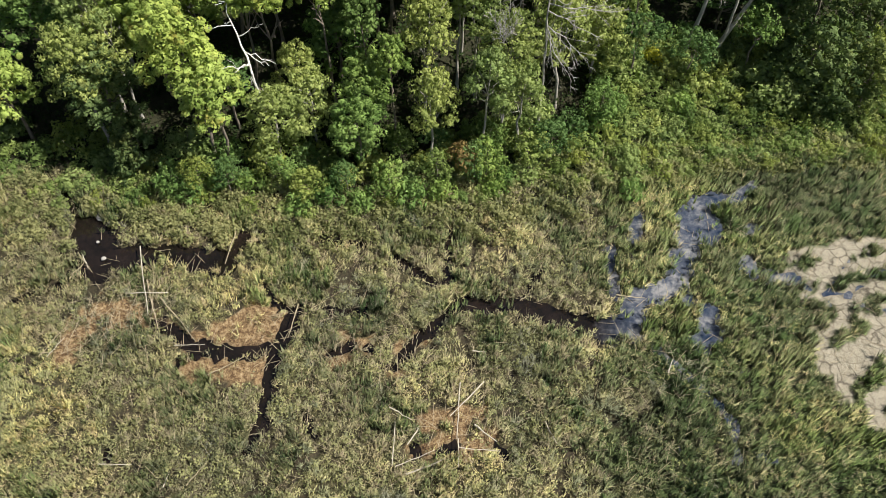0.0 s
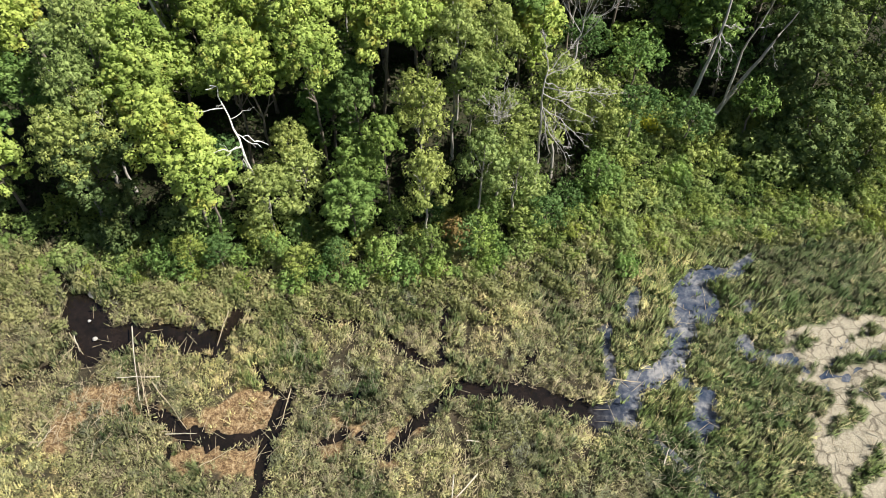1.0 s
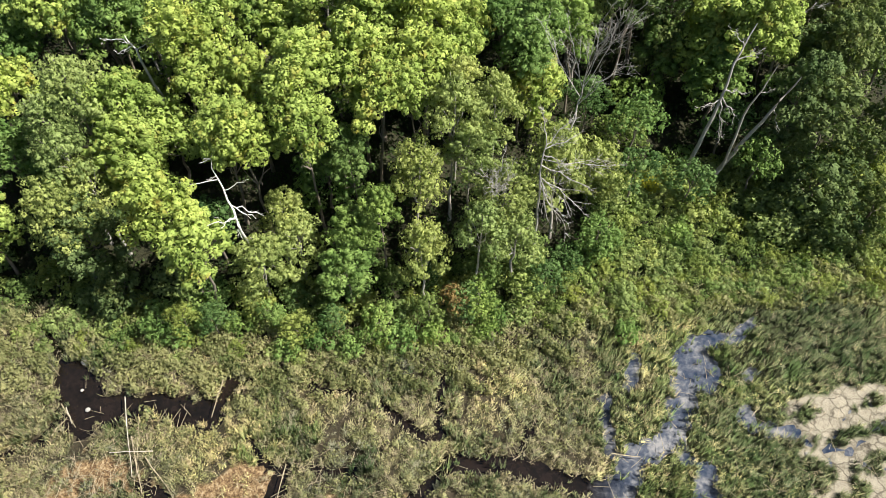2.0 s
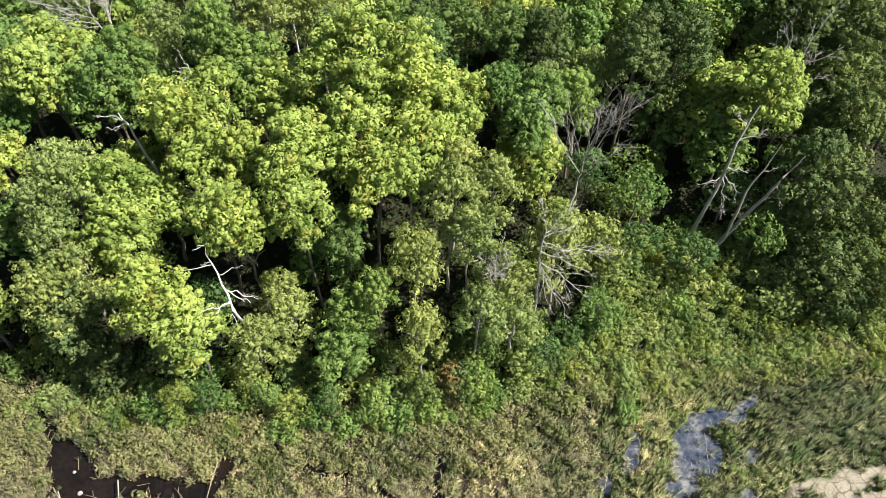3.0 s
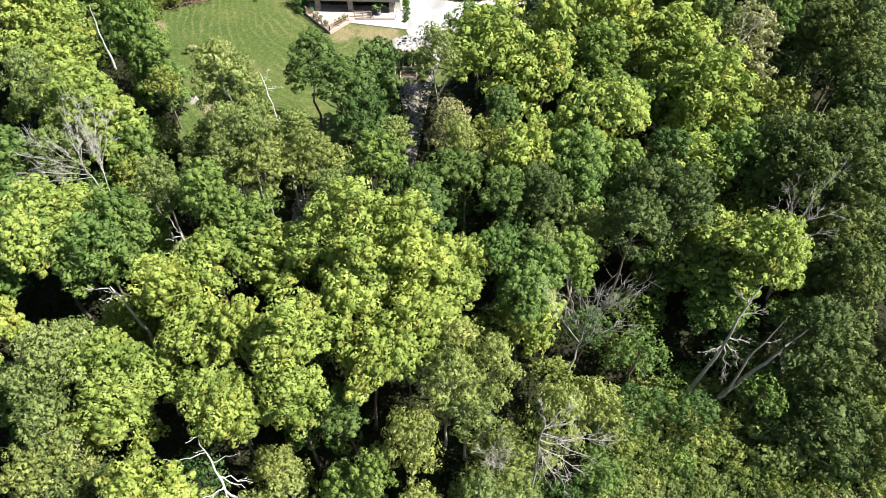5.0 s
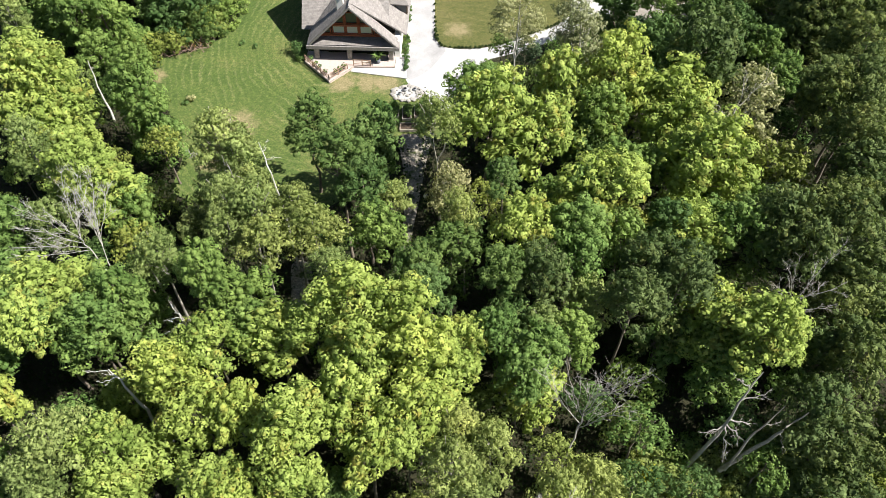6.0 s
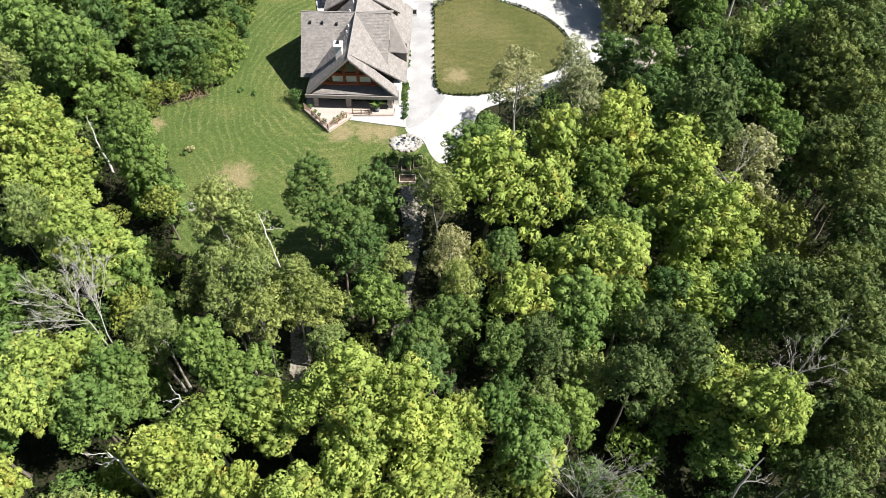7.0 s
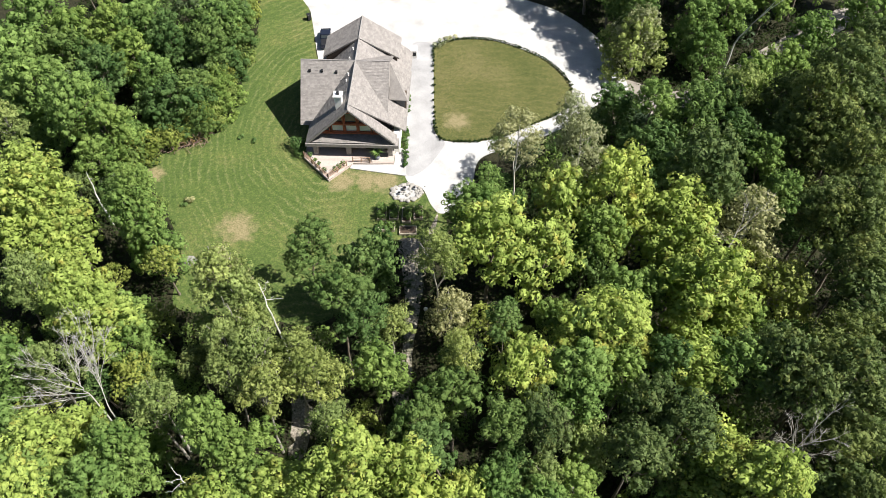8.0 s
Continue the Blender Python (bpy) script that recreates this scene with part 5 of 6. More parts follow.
# ridge caps
for a, b in (((0, 0.0, RIDGE + 0.03), (0, 14.6, RIDGE + 0.03)), ((0, 14.6, RIDGE + 0.16), (0, 19.8, RIDGE + 0.16)), ((-7.6, 9.8, RIDGE + 0.03), (0, 9.8, RIDGE + 0.03)), ((0, 9.8, RIDGE + 0.05), (4.8, 9.8, RIDGE + 0.05))):
    v, q = tubes([(np.linspace(a, b, 4), [0.09] * 4)], 6)
    piece("ridge_cap", mesh_of("ridge_cap", v, q, mat=FASCIA), HOUSE)
# rake boards of the glazed gable
for s in (-1, 1):
    part("rake_board", prism([(0, -0.08, RIDGE - 0.1), (0, -0.08, RIDGE - 0.42), (s * XP, -0.36, RIDGE - PROW_S * XP - 0.36), (s * XP, -0.36, RIDGE - PROW_S * XP - 0.04)], (0, 0.09, 0)), FASCIA, HOUSE, "pale weathered rake board")
# porch roof under the gable, with its deep fascia
ZP = RIDGE - PROW_S * XP
roof_plane((-5.4, 1.4, ZP + 0.75), (5.4, 1.4, ZP + 0.75), (6.2, -0.1, ZP + 0.1), (-6.2, -0.1, ZP + 0.1), 0.15)
part("fascia", boxes(((-6.4, -0.45, ZP - 0.42), (6.4, -0.28, ZP + 0.12))), FASCIA, HOUSE, "deep grey weathered fascia board")
part("porch_ceiling", boxes(((-6.3, -0.27, ZP - 0.3), (6.3, 2.2, ZP - 0.2))), DARK_WALL, HOUSE)
# stone piers
for x in (-5.2, -0.6, 5.2):
    part("pier", boxes(((x - 0.35, 0.0, 0.3), (x + 0.35, 0.6, ZP - 0.3)), bevel=0.05), STONE, HOUSE, "field-stone pier")
# glazed gable: timber frame and panes
GY = 0.95
part("gable_panel", prism([(-5.3, GY + 0.25, 3.5), (5.3, GY + 0.25, 3.5), (0, GY + 0.25, 8.55)], (0, 0.3, 0)), DARK_WALL, HOUSE)


def gable_window(x0, x1, z0, z1a, z1b, glass, label):
    """A window in the gable; its head may slope with the roof."""
    w = piece("window", None, HOUSE, label)
    part("pane", prism([(x0, GY + 0.12, z0), (x1, GY + 0.12, z0), (x1, GY + 0.12, z1b), (x0, GY + 0.12, z1a)], (0, 0.06, 0)), glass, w)
    bars = bmesh.new()
    t = 0.13
    for a, b in (((x0, z0), (x1, z0)), ((x1, z0), (x1, z1b)), ((x1, z1b), (x0, z1a)), ((x0, z1a), (x0, z0))):
        d = Vector((b[0] - a[0], 0, b[1] - a[1]))
        side = Vector((-d.z, 0, d.x)).normalized() * t
        src = prism([(a[0], GY - 0.06, a[1]), (b[0], GY - 0.06, b[1]), (b[0] + side.x, GY - 0.06, b[1] + side.z), (a[0] + side.x, GY - 0.06, a[1] + side.z)], (0, 0.2, 0))
        tmp = bpy.data.meshes.new("tmp")
        src.to_mesh(tmp)
        src.free()
        bars.from_mesh(tmp)
        bpy.data.meshes.remove(tmp)
    part("frame", bars, TIMBER, w, "red-brown timber frame")


gable_window(-2.75, -1.0, 3.95, 5.35, 5.35, PALE_PANE, "tall gable window with a pale pane")
gable_window(-0.85, 0.85, 3.95, 5.35, 5.35, PALE_PANE, "tall gable window with a pale pane")
gable_window(1.0, 2.75, 3.95, 5.35, 5.35, PALE_PANE, "tall gable window with a pale pane")
gable_window(-4.4, -2.95, 3.95, 4.05, 5.3, GLASS, "dark corner window under the rake")
gable_window(2.95, 4.4, 3.95, 5.3, 4.05, GLASS, "dark corner window under the rake")
gable_window(-2.75, -1.0, 5.6, 5.65, 7.2, GLASS, "dark upper gable window")
gable_window(-0.85, 0.85, 5.6, 7.5, 7.5, GLASS, "dark upper gable window")
gable_window(1.0, 2.75, 5.6, 7.2, 5.65, GLASS, "dark upper gable window")
part("beam", boxes(((-4.7, GY - 0.14, 3.72), (4.7, GY + 0.1, 3.93)), ((-3.0, GY - 0.14, 5.37), (3.0, GY + 0.1, 5.58)), ((-0.99, GY - 0.14, 3.9), (-0.86, GY + 0.1, 7.4)), ((0.86, GY - 0.14, 3.9), (0.99, GY + 0.1, 7.4))), TIMBER, HOUSE, "red-stained timber beams")
for s in (-1, 1):
    part("rake_beam", prism([(0, GY - 0.15, 8.35), (0, GY - 0.15, 8.1), (s * 4.9, GY - 0.15, 3.55), (s * 4.9, GY - 0.15, 3.8)], (0, 0.2, 0)), TIMBER, HOUSE, "red-stained timber beam")
# porch doors and windows
for x0, x1 in ((-4.4, -1.6), (0.6, 3.0), (3.4, 4.6)):
    w = piece("porch_window", None, HOUSE)
    part("pane", boxes(((x0, 2.1, 0.5), (x1, 2.16, 2.4))), GLASS, w)
    part("frame", boxes(((x0 - 0.1, 2.05, 0.4), (x0, 2.17, 2.5)), ((x1, 2.05, 0.4), (x1 + 0.1, 2.17, 2.5)), ((x0 - 0.1, 2.05, 2.4), (x1 + 0.1, 2.17, 2.5)), (((x0 + x1) / 2 - 0.05, 2.05, 0.5), ((x0 + x1) / 2 + 0.05, 2.17, 2.4))), TIMBER, w)
# dark window bay at the side eave
bay = piece("side_dormer", None, HOUSE, "small dormer with a dark window in the side roof")
part("wall", boxes(((5.2, 6.6, 3.0), (7.1, 8.6, 4.9))), DARK_WALL, bay)
part("pane", boxes(((5.4, 6.56, 3.7), (6.9, 6.6, 4.7))), GLASS, bay)
part("dormer_roof", prism([(4.75, 6.3, 5.05), (7.35, 6.3, 4.9), (7.35, 6.9, 5.05), (4.85, 9.9, 8.55)], (0, 0, 0.14)), SHINGLE, bay)
# chimney with its cap and flue
chim = piece("chimney", None, HOUSE, "white rendered chimney with a dark flue")
part("stack", boxes(((-1.95, 1.9, 6.2), (-1.0, 2.85, 9.3)), bevel=0.03), WHITE, chim)
part("cap", boxes(((-2.1, 1.75, 9.3), (-0.85, 3.0, 9.48)), bevel=0.03), WHITE, chim)
v, q = tubes([(np.array([(-1.47, 2.37, 9.45), (-1.47, 2.37, 9.8)]), [0.22, 0.22]), (np.array([(-1.47, 2.37, 9.8), (-1.47, 2.37, 9.82)]), [0.22, 0.01])], 10)
piece("flue", mesh_of("flue", v, q, mat=BLACK), chim, "black metal flue")
# roof vents and pipes
for x, y in ((-2.6, 8.6), (-4.6, 8.7), (-6.3, 8.7)):
    z = RIDGE - CROSS_S * (9.8 - y)
    part("roof_vent", boxes(((x - 0.16, y - 0.2, z - 0.05), (x + 0.16, y + 0.2, z + 0.28)), bevel=0.04), BLACK, HOUSE)
for x, y, s in ((-1.0, 11.2, CROSS_S), (-0.7, 13.0, CROSS_S), (-0.9, 6.4, PROW_S), (-0.8, 7.6, PROW_S)):
    z = RIDGE - s * (abs(x) if s == PROW_S else max(abs(x), 0.2))
    v, q = tubes([(np.array([(x, y, z - 0.4), (x, y, z + 0.45)]), [0.09, 0.09]), (np.array([(x, y, z + 0.45), (x, y, z + 0.47)]), [0.09, 0.01])], 8)
    piece("vent_pipe", mesh_of("vent_pipe", v, q, mat=WHITE), HOUSE)
# gutters along the eaves
for a, b in (((XM + 0.06, 2.4, RIDGE - MAIN_S * XM - 0.1), (XM + 0.06, 15.0, RIDGE - MAIN_S * XM - 0.1)), ((-7.6, 3.42, RIDGE - CROSS_S * 6.3 - 0.1), (-6.4, 3.42, RIDGE - CROSS_S * 6.3 - 0.1))):
    v, q = tubes([(np.linspace(a, b, 3), [0.08] * 3)], 6)
    piece("gutter", mesh_of("gutter", v, q, mat=FASCIA), HOUSE)

# ---- deck, steps and railings ----
DECK_TOP = YARD + 0.42
deck = thing("deck", "pale timber deck with an angled front below the porch", "deck", kind="structure")
_deck = [(-18.2, 119.2), (-14.3, 114.8), (-11.9, 117.2), (-11.2, 118.0), (-8.8, 117.9), (-5.6, 117.9), (-5.4, 120.4), (-17.9, 121.4)]
part("deck_base", prism([(x, y, YARD) for x, y in _deck], (0, 0, 0.36)), DECK, deck)
r_ = np.random.default_rng(3)
_board = 0.22
for k in range(30):
    y0 = 114.9 + k * _board
    xs_ = np.linspace(-19, -5, 400)
    ok = inside(xs_, np.full(400, y0 + 0.11), np.array(_deck))
    if ok.any():
        a, b = xs_[ok].min(), xs_[ok].max()
        part("board", boxes(((a, y0, YARD + 0.362), (b, y0 + _board - 0.02, DECK_TOP)), bevel=0.006), DECK, deck)
sheet("concrete_walk", [(-11.3, 117.9), (-8.8, 117.85), (-5.5, 117.85), (-5.3, 121), (-3.9, 121), (-3.75, 115.7), (-8, 116.5), (-11.6, 117.2)], YARD + 0.16, CONCRETE_PALE, "white concrete walk along the foot of the deck", "walkway", 0.14)


def railing(pts, label):
    ob = thing("deck_railing", label, "railing", group="railings of the deck")
    pts = [Vector((*p, DECK_TOP)) for p in pts]
    for a, b in zip(pts[:-1], pts[1:]):
        n = max(1, round((b - a).length / 1.6))
        for k in range(n + 1):
            p = a.lerp(b, k / n)
            part("post", boxes(((p.x - 0.06, p.y - 0.06, p.z), (p.x + 0.06, p.y + 0.06, p.z + 1.0)), bevel=0.01), RAILING, ob)
        for h in (0.3, 0.62, 0.96):
            v, q = tubes([(np.array([a + Vector((0, 0, h)), b + Vector((0, 0, h))]), [0.05, 0.05])], 4)
            piece("rail", mesh_of("rail", v, q, mat=RAILING), ob)


railing([(-18.05, 119.2), (-14.35, 115.05), (-12.0, 117.35)], "brown timber railing with three rails on the deck's edge")
railing([(-11.2, 118.15), (-8.8, 118.0)], "short brown timber railing beside the steps")

# ---- small plants: one builder for hedge plants, flowers and pot plants ----
def shrub(name, label, leaf, rad, high, n, size, seed, group="", category="shrub"):
    r = np.random.default_rng(seed)
    ob = thing(name, label, category, group)
    cl = [(r.normal(0, rad * 0.35), r.normal(0, rad * 0.35), high * r.uniform(0.35, 0.8), rad * 0.55) for _ in range(max(2, n // 30))]
    v, q, n = leaf_cloud(r, cl, 30, size)
    piece("leaves", mesh_of("leaves", v, None, q, mat=leaf, normals=n), ob)
    vv, qq = tubes([(np.array([(0, 0, -0.1), (0.02, 0, high * 0.6)]), [0.04, 0.02])], 5)
    piece("stem", mesh_of("stem", vv, qq, mat=BARK), ob)
    return ob


HEDGE = [shrub("hedge_plant", "small clipped dark green hedge plant beside the drive", LEAF_UNDER, 0.3, 0.5, 120, 0.09, 700 + k, "hedge round the lawn island") for k in range(3)]
_step, _acc, _k, _prev = 0.42, 0.0, 0, None
_loop = np.vstack([LOOP, LOOP[:1]])
for a, b in zip(_loop[:-1], _loop[1:]):
    _acc += float(np.hypot(*(b - a)))
    if _acc < _step or (a[0] > 18.5 and a[1] < 133):
        continue
    _acc = 0.0
    m = pose(a[0] + rng.normal(0, 0.05), a[1] + rng.normal(0, 0.05), YARD + 0.1, 0, 0, rng.uniform(0, 360))
    if _k < 3:
        HEDGE[_k].matrix_basis = m
    else:
        s = rng.uniform(0.65, 0.95)
        copy_thing(HEDGE[_k % 3], m @ Matrix.Diagonal((s, s, s, 1)))
    _k += 1
SIDE = [shrub("border_shrub", "green shrub in the border along the white side wall", LEAF_DARK, 0.42, 0.75, 120, 0.12, 720 + k, "border shrubs by the house") for k in range(2)]
for k in range(15):
    m = pose(-3.95 + 0.03 * (k % 3) + 0.02 * k * 0.2, 117.6 + k * 0.78 + (3.0 if k > 9 else 0), YARD + 0.05, 0, 0, 50 * k)
    if k < 2:
        SIDE[k].matrix_basis = m
    else:
        copy_thing(SIDE[k % 2], m)
FLOWERS = [shrub("white_flower_shrub", "low shrub with pale flowers at the corner of the lawn island", LEAF_BIRCH, 0.6, 0.7, 120, 0.12, 730, "flowers by the drive")]
FLOWERS[0].matrix_basis = pose(1.2, 144.4, YARD + 0.1)
for x, y in ((2.2, 145.0), (0.4, 143.6), (3.2, 145.6)):
    copy_thing(FLOWERS[0], pose(x, y, YARD + 0.08, 0, 0, 70 * x))
TALL = shrub("corner_shrub", "dark rounded shrub at the corner of the deck", LEAF_DARK, 1.3, 1.9, 420, 0.16, 740, "shrubs by the deck")
TALL.matrix_basis = pose(-19.4, 121.4, YARD)
copy_thing(TALL, pose(-18.9, 119.9, YARD, 0, 0, 100) @ Matrix.Diagonal((0.7, 0.7, 0.6, 1)))
PALM = thing("potted_palm", "arching green palm in a dark pot beside the porch pier", "plant")
_p = []
for k in range(16):
    a = k * 2.4
    _p.append((np.array([(0, 0, 0.5), (math.cos(a) * 0.5, math.sin(a) * 0.5, 1.5), (math.cos(a) * 1.1, math.sin(a) * 1.1, 1.2 + 0.3 * (k % 3))]), [0.05, 0.09, 0.02]))
v, q = tubes(_p, 4)
piece("fronds", mesh_of("fronds", v, q, mat=LEAF_ASH), PALM)
v, q = tubes([(np.array([(0, 0, 0), (0, 0, 0.5), (0, 0, 0.5)]), [0.25, 0.36, 0.02])], 10)
piece("pot", mesh_of("pot", v, q, mat=POT), PALM)
PALM.matrix_basis = pose(-7.8, 118.7, DECK_TOP)
DPOT = thing("deck_planter", "dark planter with a trailing plant on the deck", "planter", group="planters on the deck")
v, q, n = leaf_cloud(np.random.default_rng(8), [(0, 0, 0.62, 0.34), (0.2, 0.1, 0.55, 0.25)], 40, 0.1)
piece("leaves", mesh_of("leaves", v, None, q, mat=LEAF_DARK, normals=n), DPOT)
v, q = tubes([(np.array([(0, 0, 0), (0, 0, 0.42), (0, 0, 0.42)]), [0.2, 0.27, 0.02])], 10)
piece("pot", mesh_of("pot", v, q, mat=POT), DPOT)
DPOT.matrix_basis = pose(-16.5, 118.0, DECK_TOP)
for x, y in ((-15.9, 117.3), (-14.9, 116.2), (-13.5, 116.4), (-13.0, 116.9), (-12.5, 117.5), (-17.2, 119.2)):
    copy_thing(DPOT, pose(x, y, DECK_TOP, 0, 0, 90 * x))


# ---- raised beds ----
def raised_bed(x0, y0, x1, y1, green, label):
    ob = thing("raised_bed", label, "planter", group="raised vegetable beds")
    h, t = 0.42, 0.09
    ob.matrix_basis = pose(x0, y0, YARD + 0.02)
    w, d = x1 - x0, y1 - y0
    for lo, hi in (((0, 0, 0), (w, t, h)), ((0, d - t, 0), (w, d, h)), ((0, t, 0), (t, d - t, h)), ((w - t, t, 0), (w, d - t, h))):
        part("board", boxes((lo, hi), bevel=0.01), PALE_TIMBER, ob)
    part("soil", boxes(((t, t, 0), (w - t, d - t, h - 0.08))), SOIL, ob)
    if green:
        r = np.random.default_rng(int(abs(x0 * 10)))
        cl = [(r.uniform(0.2, w - 0.2), r.uniform(0.2, d - 0.2), r.uniform(0.5, 1.1), 0.36) for _ in range(int(w * d * green * 2))]
        v, q, n = leaf_cloud(r, cl, 32, 0.12)
        piece("foliage", mesh_of("foliage", v, None, q, mat=LEAF_ASH, normals=n), ob)


raised_bed(-4.4, 105.4, -2.2, 106.7, 0, "pale timber bed of bare dark soil")
raised_bed(-7.2, 106.0, -5.0, 107.3, 2.4, "pale timber bed overgrown with green vegetables")
raised_bed(-4.15, 107.4, -2.95, 109.8, 3, "pale timber bed overgrown with green vegetables")
raised_bed(-2.6, 107.9, -1.4, 110.1, 2, "pale timber bed with green plants")
raised_bed(-5.8, 107.9, -4.6, 110.1, 4, "pale timber bed hidden under green plants")
raised_bed(-7.4, 107.9, -6.2, 110.1, 4, "pale timber bed hidden under green plants")


# ---- ring of pale rocks ----
def rock_mesh(seed, s):
    r = np.random.default_rng(seed)
    bm = bmesh.new()
    bmesh.ops.create_icosphere(bm, subdivisions=2, radius=s)
    off = Vector(r.uniform(-9, 9, 3))
    for v in bm.verts:
        v.co *= 1 + 0.35 * noise.noise(v.co / s * 0.9 + off)
        v.co.z *= 0.62
    me = bpy.data.meshes.new("stone")
    bm.to_mesh(me)
    bm.free()
    me.materials.append(ROCK)
    return me


ROCKS = [rock_mesh(k, 0.34) for k in range(5)]
bed = thing("rock_bed", "oval bed of pale rocks beside the drive", "rock garden")
part("gravel", prism([(-3.65 + 2.0 * math.cos(a), 112.7 + 1.4 * math.sin(a), 0) for a in np.linspace(0, 2 * math.pi, 28)[:-1]], (0, 0, 0.09)), GRAVEL, bed)
bed.matrix_basis = pose(0, 0, YARD + 0.02)
for k in range(30):
    a = k / 30 * 2 * math.pi
    s = rng.uniform(0.6, 1.15)
    piece("stone", ROCKS[k % 5], bed, m=pose(-3.65 + 2.0 * math.cos(a) + rng.normal(0, 0.1), 112.7 + 1.4 * math.sin(a) + rng.normal(0, 0.1), 0.14, 0, 0, 97 * k) @ Matrix.Diagonal((s, s, s, 1)))
for k in range(16):
    a, d = rng.uniform(0, 2 * math.pi), math.sqrt(rng.uniform(0, 1)) * 0.85
    s = rng.uniform(0.35, 0.75)
    piece("stone", ROCKS[k % 5], bed, m=pose(-3.65 + 2.0 * d * math.cos(a), 112.7 + 1.4 * d * math.sin(a), 0.16, 0, 0, 61 * k) @ Matrix.Diagonal((s, s, s, 1)))
for x, y, s in ((-4.6, 112.4, 0.75), (-3.9, 113.2, 0.9), (-2.6, 113.3, 0.75)):
    pot = thing("stone_pot", "round grey-blue pot standing in the rock bed", "pot", group="pots in the rock bed")
    v, q = tubes([(np.array([(0, 0, 0), (0, 0, 0.3), (0, 0, 0.5), (0, 0, 0.5), (0, 0, 0.42)]) * s, np.array([0.22, 0.34, 0.3, 0.24, 0.02]) * s)], 12)
    piece("pot", mesh_of("pot", v, q, mat=PALE_POT), pot)
    pot.matrix_basis = pose(x, y, YARD + 0.1)
for x, y, s, label in ((-30.6, 43.0, 1.5, "pale boulder at the edge of the dark creek"), (-30.6, 101.6, 2.6, "large pale boulder at the edge of the lawn"), (-29.2, 38.3, 0.6, "small stone in the dark creek"), (-30.2, 40.1, 0.45, "small stone in the dark creek"), (30.2, 34.4, 0.6, "pale stone on the mud flat")):
    st = tagged(new("boulder", ROCKS[int(abs(x)) % 5]), label, "boulder", "boulders")
    st.matrix_basis = pose(x, y, (YARD if y > 90 else 0.05 if x < 0 else 0.02), 0, 0, 40) @ Matrix.Diagonal((s, s, s, 1))
lantern = thing("globe_lamp", "white globe lamp on a short post beside the path", "lamp")
v, q = tubes([(np.array([(0, 0, 0), (0, 0, 0.8)]), [0.05, 0.05])], 6)
piece("post", mesh_of("post", v, q, mat=BLACK), lantern)
bm = bmesh.new()
bmesh.ops.create_icosphere(bm, subdivisions=3, radius=0.26)
bmesh.ops.translate(bm, verts=bm.verts[:], vec=(0, 0, 0.98))
part("globe", bm, WHITE, lantern, "white globe")
lantern.matrix_basis = pose(-0.9, 93.5, YARD + 0.04)


# ---- lawn clutter ----
chair = thing("garden_bench", "dark garden bench on the lawn", "bench")
part("seat", boxes(((-0.75, -0.25, 0.4), (0.75, 0.25, 0.46)), bevel=0.01), BLACK, chair)
part("backrest", boxes(((-0.75, 0.22, 0.5), (0.75, 0.3, 0.95)), bevel=0.01), BLACK, chair)
for x in (-0.66, 0.6):
    for y in (-0.2, 0.18):
        part("leg", boxes(((x, y, 0), (x + 0.07, y + 0.07, 0.4))), BLACK, chair)
chair.matrix_basis = pose(-33.0, 104.3, YARD + 0.03, 0, 0, 25)
clump = shrub("flower_clump", "pale flowering clump on the lawn", LEAF_BIRCH, 0.7, 1.1, 160, 0.14, 760)
clump.matrix_basis = pose(-32.5, 111.3, YARD)
dclump = shrub("dark_clump", "dark low plant beside the pale flowers on the lawn", LEAF_DARK, 0.5, 0.6, 90, 0.12, 761)
dclump.matrix_basis = pose(-33.2, 110.7, YARD)
copy_thing(dclump, pose(-27.6, 123.4, YARD, 0, 0, 50))
copy_thing(dclump, pose(-25.6, 122.6, YARD, 0, 0, 90))
pile = thing("brush_pile", "tangled heap of cut reddish-brown branches by the lawn", "brush pile")
_r = np.random.default_rng(31)
_sticks = []
for k in range(150):
    c = np.array([_r.uniform(-4, 4), _r.normal(0, 0.9), _r.uniform(0.1, 1.1)])
    w = _r.normal(0, 1, 3) * [1, 1, 0.3]
    w *= _r.uniform(0.5, 1.5) / np.linalg.norm(w)
    _sticks.append((bent(c - w, c + w, 0.06, 4, _r), np.linspace(0.05, 0.015, 4)))
v, q = tubes(_sticks, 4)
piece("branches", mesh_of("branches", v, q, mat=BRANCH_PILE), pile)
v, q, n = leaf_cloud(_r, [(_r.uniform(-4, 4), _r.normal(0, 0.8), _r.uniform(0.2, 0.9), 0.5) for _ in range(18)], 24, 0.13)
piece("dry_leaves", mesh_of("dry_leaves", v, None, q, mat=LEAF_AUTUMN, normals=n), pile, "dry reddish leaves")
pile.matrix_basis = pose(-36.2, 122.4, YARD, 0, 0, 18)
unit = thing("utility_box", "white ventilated utility box beside the rear wall", "utility box")
part("casing", boxes(((-0.5, -0.7, 0), (0.5, 0.7, 1.5)), bevel=0.05), WHITE, unit)
part("grille", boxes(((-0.35, -0.72, 0.5), (0.35, -0.7, 1.2))), BLACK, unit)
unit.matrix_basis = pose(-3.1, 141.4, YARD + 0.06)


